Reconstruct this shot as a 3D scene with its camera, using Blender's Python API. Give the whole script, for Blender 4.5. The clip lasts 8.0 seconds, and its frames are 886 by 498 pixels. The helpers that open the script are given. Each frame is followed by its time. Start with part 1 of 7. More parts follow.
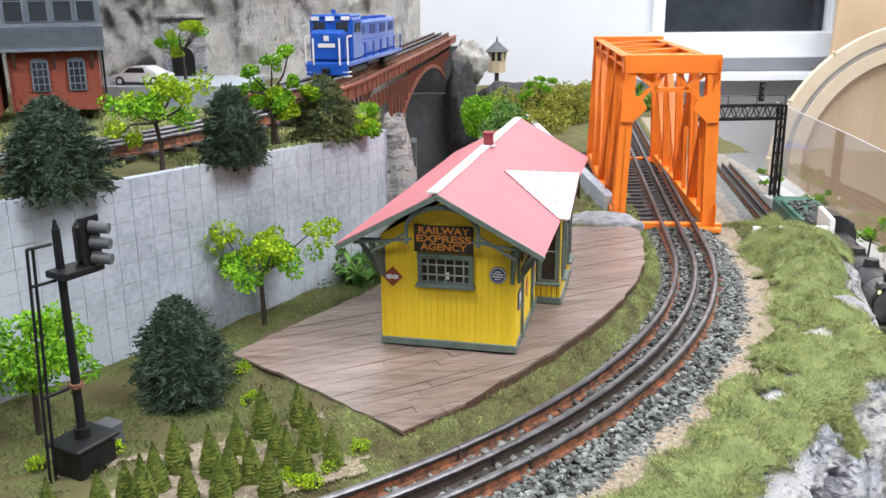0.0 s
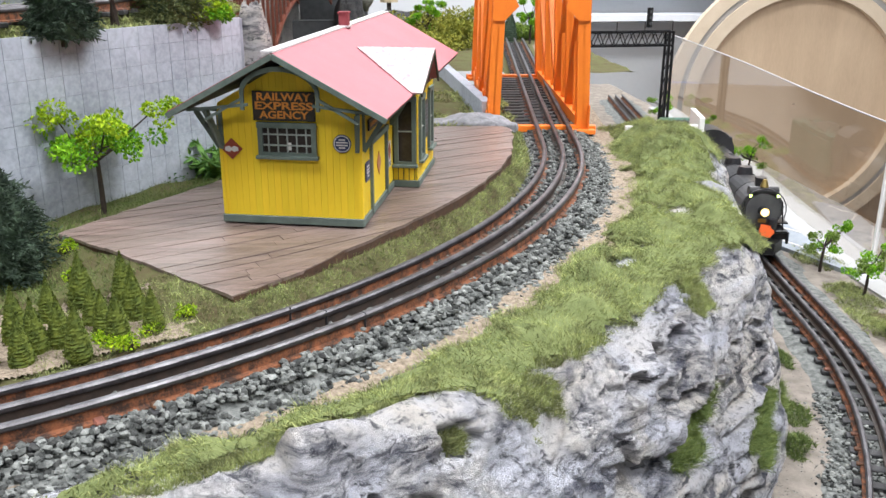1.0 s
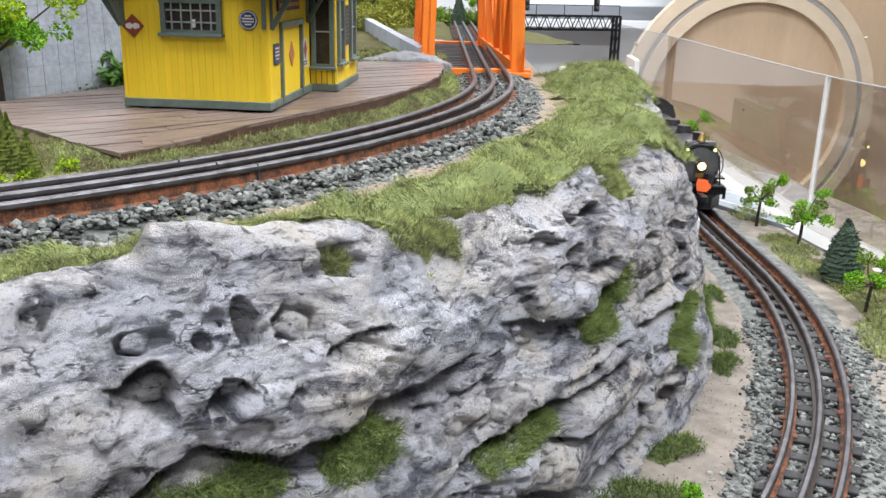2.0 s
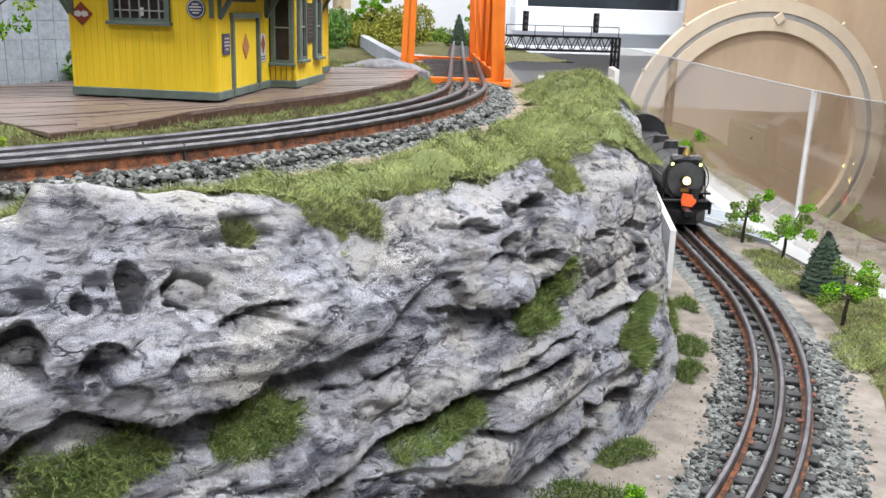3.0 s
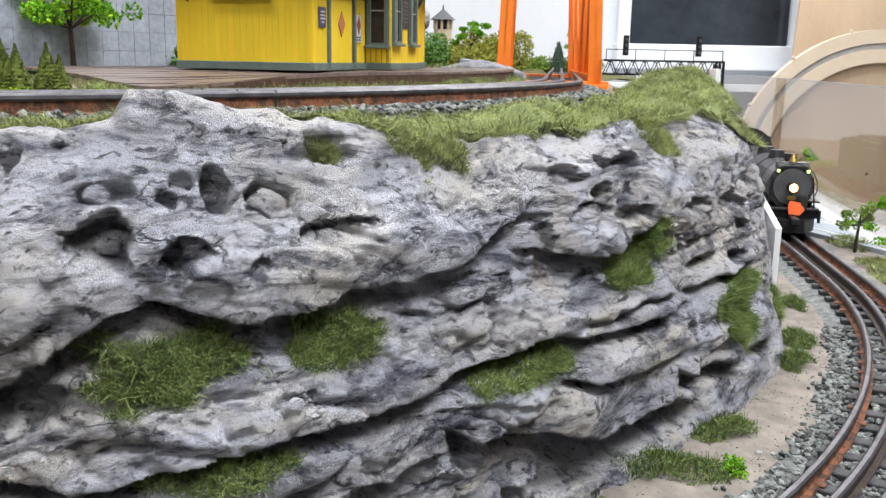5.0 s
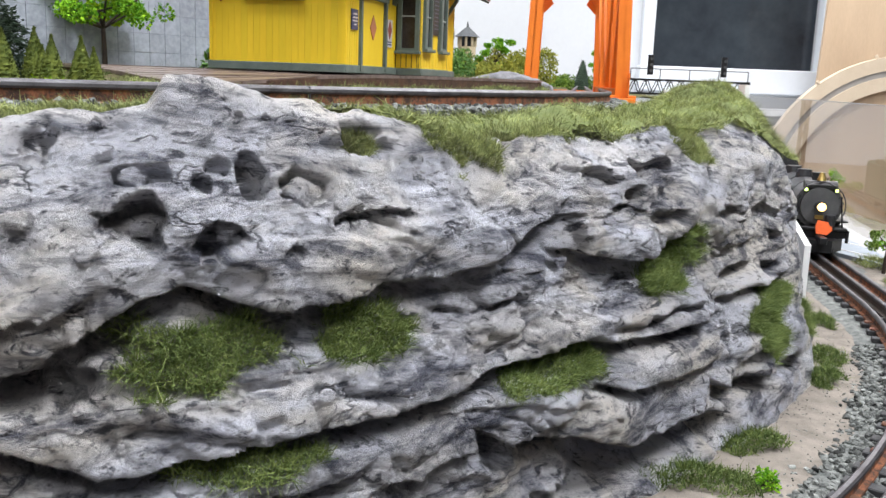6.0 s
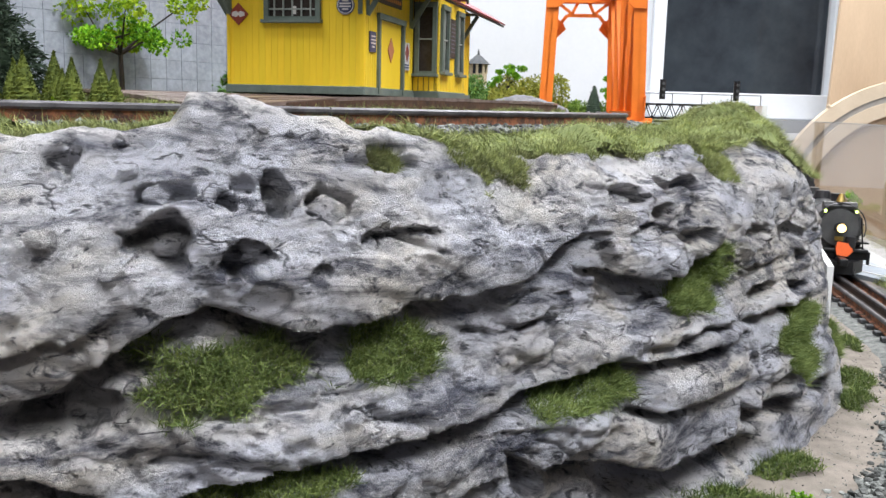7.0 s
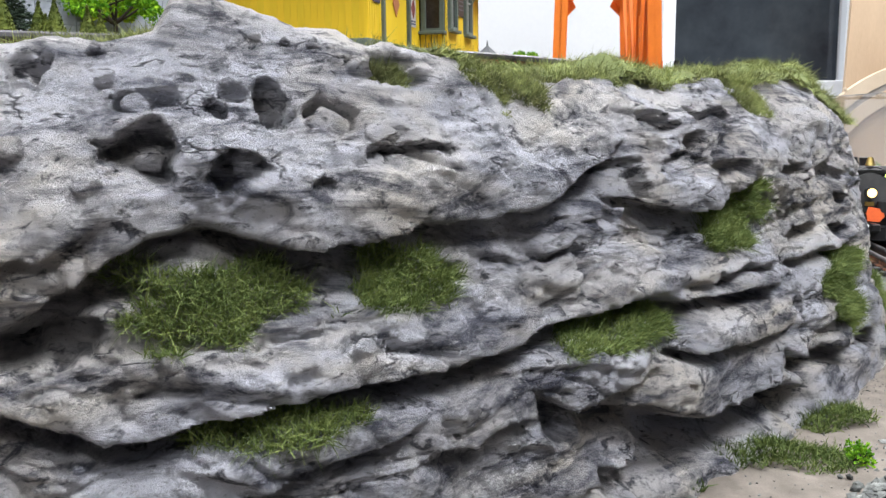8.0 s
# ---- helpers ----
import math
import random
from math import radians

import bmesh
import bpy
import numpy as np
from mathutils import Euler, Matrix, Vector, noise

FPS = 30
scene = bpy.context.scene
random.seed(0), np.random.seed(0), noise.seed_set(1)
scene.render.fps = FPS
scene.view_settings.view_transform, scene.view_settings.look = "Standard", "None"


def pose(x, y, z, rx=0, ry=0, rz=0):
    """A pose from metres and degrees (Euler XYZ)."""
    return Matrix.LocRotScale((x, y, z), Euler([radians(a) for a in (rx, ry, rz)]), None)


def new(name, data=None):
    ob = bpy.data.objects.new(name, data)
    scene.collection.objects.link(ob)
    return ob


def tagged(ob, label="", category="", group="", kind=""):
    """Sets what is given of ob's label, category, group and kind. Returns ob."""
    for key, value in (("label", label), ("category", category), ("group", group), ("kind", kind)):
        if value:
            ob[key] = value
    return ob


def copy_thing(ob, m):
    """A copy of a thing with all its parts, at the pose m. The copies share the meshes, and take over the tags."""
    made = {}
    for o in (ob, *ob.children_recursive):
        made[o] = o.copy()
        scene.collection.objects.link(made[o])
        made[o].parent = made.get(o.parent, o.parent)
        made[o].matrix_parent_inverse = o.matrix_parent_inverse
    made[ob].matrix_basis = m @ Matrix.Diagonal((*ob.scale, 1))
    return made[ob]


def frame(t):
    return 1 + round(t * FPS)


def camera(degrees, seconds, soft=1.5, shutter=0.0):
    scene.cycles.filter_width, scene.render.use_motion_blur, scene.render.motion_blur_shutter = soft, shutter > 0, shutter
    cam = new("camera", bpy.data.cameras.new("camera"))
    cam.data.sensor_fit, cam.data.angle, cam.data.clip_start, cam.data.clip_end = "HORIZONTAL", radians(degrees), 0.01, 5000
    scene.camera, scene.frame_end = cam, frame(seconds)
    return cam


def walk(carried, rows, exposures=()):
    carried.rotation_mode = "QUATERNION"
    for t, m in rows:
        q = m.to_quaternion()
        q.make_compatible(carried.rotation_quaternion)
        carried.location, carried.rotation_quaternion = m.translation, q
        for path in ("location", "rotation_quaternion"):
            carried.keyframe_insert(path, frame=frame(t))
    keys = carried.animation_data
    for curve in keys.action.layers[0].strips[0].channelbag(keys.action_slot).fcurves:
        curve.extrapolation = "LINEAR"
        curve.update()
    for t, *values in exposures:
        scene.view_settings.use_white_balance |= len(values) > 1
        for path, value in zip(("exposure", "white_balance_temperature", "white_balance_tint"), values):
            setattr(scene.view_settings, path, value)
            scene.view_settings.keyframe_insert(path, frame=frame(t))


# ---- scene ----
cam = camera(53.0, 8.0)
METRES, EYE, TILT, LEAN, TURN = 0.36, 0.262, -16.0, 0.5, 0.0
ROWS = [
    (0.0, 0.0, 0.0, 0.0, 0.0, 0.0, -0.0),
    (0.5, 0.0457, 0.026, -0.0637, -2.92, -1.0, 0.72),
    (1.0, 0.1276, 0.0629, -0.1654, -5.54, -2.74, 0.92),
    (1.5, 0.1934, 0.0969, -0.3598, -7.35, -2.59, 0.86),
    (2.0, 0.2194, 0.1055, -0.4153, -8.01, -1.2, 0.41),
    (3.5, 0.3781, 0.1313, -0.5201, -5.85, 1.63, -1.14),
    (4.0, 0.3792, 0.1239, -0.565, -3.89, 2.76, -1.19),
    (4.5, 0.3806, 0.1247, -0.5976, -1.79, 3.18, -1.17),
    (5.0, 0.3665, 0.1456, -0.6188, -0.55, 3.81, -1.43),
    (6.5, 0.342, 0.1694, -0.6521, 0.58, 5.88, -3.06),
    (7.0, 0.3293, 0.1833, -0.6556, 1.11, 6.88, -2.36),
    (7.5, 0.3121, 0.2092, -0.674, 1.71, 7.46, -1.04),
    (8.0, 0.3279, 0.2821, -0.7296, 2.32, 7.38, -0.51),
]
walk(cam, [(t, pose(0, 0, EYE, TILT, LEAN, TURN) @ pose(METRES * x, METRES * y, METRES * z, 90 + pitch, roll, yaw)) for t, x, y, z, yaw, pitch, roll in ROWS])

# ---- light ----
world = bpy.data.worlds.new("room_air")
scene.world = world
world.use_nodes = True
world.node_tree.nodes["Background"].inputs[0].default_value = (.8, .86, 1, 1)
world.node_tree.nodes["Background"].inputs[1].default_value = .25
# Panels out of view; the last three are added fill for front and back.
LAMPS = [(-.6, .15, 29), (1.05, .1, 57), (-.6, 1.9, 27), (.9, 1.9, 33), (.15, -1.3, 23), (1.2, 2.9, 31), (-.6, 3.0, 22)]
CEILING = 1.55


# ---- materials ----
def lin(r, g, b):
    return tuple(((c / 255 + .055) / 1.055) ** 2.4 if c > 10 else c / 3294 for c in (r, g, b))


def mat(name, base, other=None, low=.5, high=.95, rough=.6, metal=0.0, scale=120, fine=900, var=.25, bump=.0003, stretch=(1, 1, 1), island=0.0, rand=0.0, spec=.5, coat=0.0):
    """Two scales of colour noise between base and other, with a fine relief; island and rand vary alike pieces."""
    m = bpy.data.materials.new(name)
    m.use_nodes = True
    nt = m.node_tree
    b = nt.nodes["Principled BSDF"]
    other = other or tuple(c * (1 - var) for c in base)

    def node(kind, **values):
        n = nt.nodes.new(kind)
        for k, v in values.items():
            n.inputs[k].default_value = v
        return n

    co = node("ShaderNodeTexCoord")
    mp = node("ShaderNodeMapping")
    mp.inputs["Scale"].default_value = stretch
    nt.links.new(co.outputs["Object"], mp.inputs["Vector"])
    n1 = node("ShaderNodeTexNoise", Scale=scale, Detail=5.0, Roughness=.6)
    n2 = node("ShaderNodeTexNoise", Scale=fine, Detail=3.0, Roughness=.6)
    for n in (n1, n2):
        nt.links.new(mp.outputs[0], n.inputs["Vector"])
    ad = nt.nodes.new("ShaderNodeMath")
    ad.operation = "MULTIPLY_ADD"
    nt.links.new(n2.outputs["Fac"], ad.inputs[0])
    ad.inputs[1].default_value = .45
    nt.links.new(n1.outputs["Fac"], ad.inputs[2])
    rm = nt.nodes.new("ShaderNodeMapRange")
    rm.inputs[1].default_value, rm.inputs[2].default_value = low, high
    nt.links.new(ad.outputs[0], rm.inputs[0])
    mx = nt.nodes.new("ShaderNodeMix")
    mx.data_type = "RGBA"
    mx.inputs[6].default_value, mx.inputs[7].default_value = (*other, 1), (*base, 1)
    nt.links.new(rm.outputs[0], mx.inputs[0])
    out = mx.outputs[2]
    if island or rand:
        hs = nt.nodes.new("ShaderNodeHueSaturation")
        src = nt.nodes.new("ShaderNodeNewGeometry").outputs["Random Per Island"] if island else nt.nodes.new("ShaderNodeObjectInfo").outputs["Random"]
        k = island or rand
        vr = nt.nodes.new("ShaderNodeMapRange")
        vr.inputs[3].default_value, vr.inputs[4].default_value = 1 - k, 1 + k
        nt.links.new(src, vr.inputs[0])
        nt.links.new(vr.outputs[0], hs.inputs["Value"])
        hr = nt.nodes.new("ShaderNodeMapRange")
        hr.inputs[3].default_value, hr.inputs[4].default_value = .5 + .05 * k, .5 - .05 * k
        nt.links.new(src, hr.inputs[0])
        nt.links.new(hr.outputs[0], hs.inputs["Hue"])
        nt.links.new(out, hs.inputs["Color"])
        out = hs.outputs[0]
    nt.links.new(out, b.inputs["Base Color"])
    rr = nt.nodes.new("ShaderNodeMapRange")
    rr.inputs[3].default_value, rr.inputs[4].default_value = max(0, rough - .1), min(1, rough + .1)
    nt.links.new(n2.outputs["Fac"], rr.inputs[0])
    nt.links.new(rr.outputs[0], b.inputs["Roughness"])
    b.inputs["Metallic"].default_value = metal
    b.inputs["Specular IOR Level"].default_value = spec
    b.inputs["Coat Weight"].default_value = coat
    if bump:
        bp = node("ShaderNodeBump", Strength=.8, Distance=bump)
        nt.links.new(ad.outputs[0], bp.inputs["Height"])
        nt.links.new(bp.outputs[0], b.inputs["Normal"])
    return m


def glow(name, colour, strength):
    m = bpy.data.materials.new(name)
    m.use_nodes = True
    b = m.node_tree.nodes["Principled BSDF"]
    b.inputs["Base Color"].default_value = (*colour, 1)
    b.inputs["Emission Color"].default_value = (*colour, 1)
    b.inputs["Emission Strength"].default_value = strength
    return m


def glass(name, colour=(1, 1, 1), rough=.02, clear=.9, gloss=.3):
    """A thin clear sheet: see-through, with a true gloss on top."""
    m = bpy.data.materials.new(name)
    m.use_nodes = True
    nt = m.node_tree
    nt.nodes.remove(nt.nodes["Principled BSDF"])
    tr, gl, mi, fr = (nt.nodes.new("ShaderNode" + k) for k in ("BsdfTransparent", "BsdfGlossy", "MixShader", "Fresnel"))
    tr.inputs[0].default_value = (*[c * clear for c in colour], 1)
    gl.inputs["Roughness"].default_value = rough
    fr.inputs[0].default_value = 1.49
    dim = nt.nodes.new("ShaderNodeMath")
    dim.operation = "MULTIPLY"
    dim.inputs[1].default_value = gloss
    nt.links.new(fr.outputs[0], dim.inputs[0])
    nt.links.new(dim.outputs[0], mi.inputs[0])
    nt.links.new(tr.outputs[0], mi.inputs[1])
    nt.links.new(gl.outputs[0], mi.inputs[2])
    nt.links.new(mi.outputs[0], nt.nodes["Material Output"].inputs[0])
    return m


def rock_paint(name, light, warm, wash, flow=(1, 1, 1)):
    """Plaster rock: warm and cool patches, dark washes run over it in places, small dark pits, pale dry-brushed grain, rough relief."""
    m = bpy.data.materials.new(name)
    m.use_nodes = True
    nt = m.node_tree
    b = nt.nodes["Principled BSDF"]
    b.inputs["Specular IOR Level"].default_value = .35
    co = nt.nodes.new("ShaderNodeTexCoord")
    mp = nt.nodes.new("ShaderNodeMapping")
    mp.inputs["Scale"].default_value = flow
    mp.inputs["Rotation"].default_value = (.2, .15, 0)
    nt.links.new(co.outputs["Object"], mp.inputs["Vector"])

    def noise_(scale, detail, rough=.6, dist=0.0):
        n = nt.nodes.new("ShaderNodeTexNoise")
        n.inputs["Scale"].default_value, n.inputs["Detail"].default_value = scale, detail
        n.inputs["Roughness"].default_value, n.inputs["Distortion"].default_value = rough, dist
        nt.links.new(mp.outputs[0], n.inputs["Vector"])
        return n.outputs["Fac"]

    def ramp(src, a, b_, top=1.0):
        r = nt.nodes.new("ShaderNodeMapRange")
        r.inputs[1].default_value, r.inputs[2].default_value, r.inputs[4].default_value = a, b_, top
        nt.links.new(src, r.inputs[0])
        return r.outputs[0]

    def mix(fac, one, two):
        x = nt.nodes.new("ShaderNodeMix")
        x.data_type = "RGBA"
        nt.links.new(fac, x.inputs[0])
        if isinstance(one, tuple):
            x.inputs[6].default_value = (*one, 1)
        else:
            nt.links.new(one, x.inputs[6])
        x.inputs[7].default_value = (*two, 1)
        return x.outputs[2]

    patch = noise_(13, 4.0, .55, .6)
    broad = noise_(27, 7.0, .66, .9)
    spots = noise_(75, 6.0, .68, .6)
    dip = nt.nodes.new("ShaderNodeMapping")
    dip.inputs["Rotation"].default_value = (0, .40, 0)
    dip.inputs["Scale"].default_value = (1, 1, 4.5)
    nt.links.new(co.outputs["Object"], dip.inputs["Vector"])
    sn = nt.nodes.new("ShaderNodeTexNoise")
    sn.inputs["Scale"].default_value, sn.inputs["Detail"].default_value = 17, 8.0
    sn.inputs["Roughness"].default_value, sn.inputs["Distortion"].default_value = .68, 1.1
    nt.links.new(dip.outputs[0], sn.inputs["Vector"])
    streak = sn.outputs["Fac"]
    mottle = noise_(210, 5.0, .68, .3)
    grain = noise_(760, 5.0, .78)
    warp = nt.nodes.new("ShaderNodeVectorMath")
    warp.operation = "MULTIPLY_ADD"
    wn3 = nt.nodes.new("ShaderNodeTexNoise")
    wn3.inputs["Scale"].default_value, wn3.inputs["Detail"].default_value = 60, 4.0
    nt.links.new(mp.outputs[0], wn3.inputs["Vector"])
    nt.links.new(wn3.outputs["Color"], warp.inputs[0])
    warp.inputs[1].default_value = (.03, .03, .03)
    nt.links.new(mp.outputs[0], warp.inputs[2])
    vor = nt.nodes.new("ShaderNodeTexVoronoi")
    vor.feature = "DISTANCE_TO_EDGE"
    vor.inputs["Scale"].default_value = 42
    nt.links.new(warp.outputs[0], vor.inputs["Vector"])
    crack = nt.nodes.new("ShaderNodeMath")
    crack.operation = "MULTIPLY"
    nt.links.new(ramp(vor.outputs["Distance"], .05, .004, .8), crack.inputs[0])
    nt.links.new(ramp(noise_(36, 4.0, .6, .4), .565, .62), crack.inputs[1])
    col = mix(ramp(patch, .42, .62), light, warm)
    col = mix(ramp(broad, .53, .65, .82), col, tuple(w * 1.5 for w in wash))
    col = mix(ramp(streak, .49, .64, .88), col, tuple(w * 1.9 for w in wash))
    col = mix(ramp(spots, .56, .64, .88), col, wash)
    col = mix(ramp(mottle, .55, .66, .50), col, wash)
    col = mix(ramp(mottle, .44, .34, .35), col, tuple(min(.8, c * 1.3) for c in light))
    col = mix(ramp(grain, .60, .70, .60), col, tuple(c * .8 for c in wash))
    col = mix(ramp(grain, .42, .34, .5), col, tuple(min(.82, c * 1.25) for c in light))
    col = mix(crack.outputs[0], col, tuple(c * .8 for c in wash))
    nt.links.new(col, b.inputs["Base Color"])
    rr = nt.nodes.new("ShaderNodeMapRange")
    rr.inputs[3].default_value, rr.inputs[4].default_value = .9, .5
    nt.links.new(mottle, rr.inputs[0])
    nt.links.new(rr.outputs[0], b.inputs["Roughness"])
    last = None
    for src, deep in ((streak, .0040), (spots, .0050), (mottle, .0050), (grain, .0034), (crack.outputs[0], -.0030)):
        bp = nt.nodes.new("ShaderNodeBump")
        bp.inputs["Strength"].default_value, bp.inputs["Distance"].default_value = 1.0, deep
        nt.links.new(src, bp.inputs["Height"])
        if last:
            nt.links.new(last, bp.inputs["Normal"])
        last = bp.outputs[0]
    nt.links.new(last, b.inputs["Normal"])
    return m


ROCK = rock_paint("painted_plaster_rock", (.755, .765, .86), (.79, .745, .705), (.030, .033, .054), (1, 1, 2.2))
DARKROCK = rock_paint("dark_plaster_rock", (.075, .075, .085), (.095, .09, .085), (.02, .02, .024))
MOUNTAIN = rock_paint("grey_mountain_rock", (.56, .55, .54), (.50, .48, .45), (.20, .19, .19), (.5, .5, .3))
STONE = mat("loose_rock", (.36, .36, .385), (.12, .12, .135), rough=.85, scale=120, fine=900, spec=.2)
EARTH = mat("green_brown_scatter", (.105, .12, .048), (.085, .062, .036), rough=.95, scale=55, fine=700, bump=.0008, spec=.1)
TURF = mat("turf_underlay", (.19, .22, .09), (.10, .125, .05), rough=.95, scale=80, fine=900, bump=.001, spec=.1)
SAND = mat("fine_tan_sand", (.36, .295, .23), (.15, .12, .09), rough=.95, scale=380, fine=1500, low=.55, high=.9, bump=.0012, spec=.1)
GREYSAND = mat("fine_grey_sand", (.285, .252, .222), (.15, .132, .115), rough=.95, scale=60, fine=2400, low=.50, high=.90, bump=.0006, spec=.1)
GRASS = mat("static_grass", (.34, .39, .15), (.125, .135, .058), rough=.8, low=.58, high=.84, scale=55, fine=300, bump=0, island=.35, spec=.2)
TUFTGRASS = mat("mid_green_grass", (.235, .30, .10), (.105, .15, .045), rough=.8, scale=60, fine=300, bump=0, island=.4, spec=.2)
DARKGRASS = mat("deep_green_grass", (.165, .22, .068), (.08, .12, .035), rough=.8, scale=60, fine=300, bump=0, island=.4, spec=.2)
BALLAST = mat("grey_ballast", (.21, .218, .21), (.026, .03, .03), rough=.7, scale=160, fine=1500, bump=.0003, island=.85, spec=.3)
STEEL = mat("worn_rail_head", (.19, .185, .20), (.08, .075, .08), rough=.5, metal=1, scale=90, fine=1500, bump=.0001)
RUST = mat("rusty_rail_side", (.29, .112, .055), (.06, .036, .028), rough=.8, scale=150, fine=900, low=.62, high=.86, bump=.0006, spec=.3)
TIE = mat("black_tie", (.05, .05, .055), (.02, .02, .022), rough=.7, scale=200, fine=1200, rand=.4)
DARKRUST = mat("blackened_rail_side", (.07, .045, .035), (.025, .022, .02), rough=.6, scale=150, fine=900, bump=.0004)
FIXING = mat("rusty_fixing", (.24, .095, .055), (.10, .05, .035), rough=.8, scale=300, fine=1500, rand=.3)
DECK = mat("weathered_platform_board", (.24, .18, .16), (.065, .045, .038), rough=.34, low=.42, high=.85, scale=26, fine=260, bump=.0004, stretch=(1, 8, 1), rand=.12)
DECKEDGE = mat("dark_brown_edge", (.12, .06, .035), (.05, .03, .02), rough=.9, scale=200, fine=900, bump=.0008)
YELLOW = mat("yellow_depot_paint", (.90, .64, .03), (.80, .55, .022), rough=.5, scale=60, fine=700, bump=.00012, stretch=(1, 1, .2), rand=.05)
# darker copy of the depot yellow, painted as shade in the front grooves
YELLOWSHADE = mat("groove_shade_yellow", (.70, .46, .025), (.60, .39, .02), rough=.7, scale=60)
TRIM = mat("grey_green_trim", (.15, .19, .17), (.08, .11, .095), rough=.6, scale=90, fine=900, bump=.0001)
PINKROOF = mat("faded_pink_roof_card", (.42, .12, .145), (.36, .10, .12), rough=.62, scale=18, fine=500, bump=.0001)
WHITECARD = mat("white_card", (.68, .66, .67), (.58, .55, .56), rough=.5, scale=60, fine=700, bump=.0001)
PINKWHITE = mat("mottled_pink_and_white_card", (.66, .60, .62), (.52, .28, .31), rough=.5, scale=260, fine=260, bump=.0001)
DARKWOOD = mat("dark_eave_board", (.075, .07, .055), (.04, .035, .03), rough=.7, scale=200, fine=900)
CHIMNEY = mat("maroon_brick", (.28, .05, .06), (.18, .03, .04), rough=.8, scale=500, fine=1500)
PANE = mat("dark_window_pane", (.06, .05, .045), (.025, .02, .018), spec=.25, rough=.12, scale=60, fine=500, bump=0)
SIGNBLACK = mat("black_sign_board", (.035, .03, .025), (.02, .018, .015), rough=.5, scale=200)
SIGNGOLD = mat("orange_gold_letter", (.70, .28, .05), (.58, .22, .04), rough=.5, scale=400, bump=0)
SIGNRED = mat("red_enamel", (.30, .06, .035), (.22, .045, .03), rough=.4, scale=400, bump=0)
SIGNPINK = mat("faded_red_enamel", (.50, .20, .10), (.42, .15, .08), rough=.4, scale=400, bump=0)
SIGNWHITE = mat("white_enamel", (.75, .73, .72), (.62, .60, .60), rough=.4, scale=400, bump=0)
SIGNBLUE = mat("navy_enamel", (.05, .065, .15), (.03, .04, .10), rough=.4, scale=400, bump=0)
ORANGE = mat("orange_bridge_paint", (.86, .22, .02), (.74, .17, .015), rough=.45, scale=40, fine=600, bump=.0001)
REDBRIDGE = mat("oxide_red_bridge_paint", (.24, .065, .035), (.14, .04, .025), rough=.65, scale=60, fine=500, bump=.0002)
CONCRETE = mat("pale_blue_grey_cast_wall", (.45, .485, .56), (.26, .285, .34), rough=.85, scale=7, fine=220, low=.50, high=.78, bump=.0003, rand=.04, spec=.2)
JOINT = mat("grey_wall_joint", (.33, .36, .42), (.2, .22, .26), rough=.9, scale=60)
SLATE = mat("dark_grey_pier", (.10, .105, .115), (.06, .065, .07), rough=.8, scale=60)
BRICK = mat("red_brick", (.34, .085, .05), (.24, .06, .04), rough=.85, scale=200, fine=1200, rand=.15)
CLAP = mat("blue_grey_clapboard", (.16, .19, .24), (.11, .13, .17), rough=.6, scale=120, rand=.06)
BARK = mat("brown_twig", (0.051, 0.036, 0.027), (0.024, 0.017, 0.013), rough=.9, scale=300, bump=.0004)
LEAF = mat("bright_green_foam_leaf", (.21, .44, .022), (.09, .26, .015), rough=.8, scale=70, fine=300, bump=0, island=.45, spec=.1)
YLEAF = mat("yellow_green_foam_leaf", (.36, .48, .022), (.17, .33, .015), rough=.8, scale=70, fine=300, bump=0, island=.4, spec=.1)
NEEDLE = mat("dark_spruce_needle", (.055, .085, .055), (.025, .045, .03), rough=.75, scale=60, fine=300, bump=0, island=.45, spec=.3)
ONEEDLE = mat("olive_needle", (.13, .15, .05), (.06, .08, .03), rough=.75, scale=60, fine=300, bump=0, island=.4, spec=.3)
HEDGE = mat("olive_green_cone_tree", (.15, .18, .03), (.045, .07, .016), rough=.8, scale=200, fine=900, bump=0, island=.4, spec=.2)
BUSH = mat("mid_green_bush", (.18, .28, .04), (.10, .17, .03), rough=.8, scale=60, fine=300, bump=0, island=.4, spec=.2)
YBUSH = mat("yellow_olive_bush", (.36, .36, .06), (.15, .175, .032), rough=.8, scale=60, fine=300, bump=0, island=.35, spec=.2)
FERN = mat("fern_green", (.12, .26, .05), (.07, .16, .03), rough=.6, scale=60, fine=300, bump=0, island=.35, spec=.3)
BLACK = mat("satin_black_plastic", (.014, .014, .016), (.007, .007, .009), spec=.35, rough=.42, scale=80, fine=700, bump=.0001)
IRON = mat("grey_black_engine_paint", (.030, .030, .034), (.012, .012, .014), rough=.35, scale=60, fine=500, bump=.0001)
SMOKEBOX = mat("graphite_smokebox", (.12, .12, .125), (.07, .07, .075), rough=.45, scale=60, metal=.4)
BRASS = mat("dull_brass", (.55, .42, .16), (.4, .3, .1), rough=.35, metal=1, scale=200)
ENGBLUE = mat("blue_engine_paint", (.010, .088, .44), (.008, .066, .36), rough=.3, scale=40, bump=0, coat=.3)
GREEN = mat("dark_green_tender_paint", (.015, .10, .06), (.01, .07, .045), rough=.4, scale=40, bump=0)
COAL = mat("coal", (.035, .03, .03), (.015, .015, .015), rough=.5, scale=500)
ENGDARK = mat("dark_blue_grille", (.012, .045, .20), (.008, .03, .13), rough=.5, scale=300)
ENGRED = mat("orange_red_panel", (.80, .13, .02), (.68, .10, .02), rough=.5, scale=200, bump=0)
HEADLAMP = glow("lit_headlamp", (1.0, .66, .25), 3.5)
MARKER = glow("lit_marker", (.75, 1.0, .25), 4)
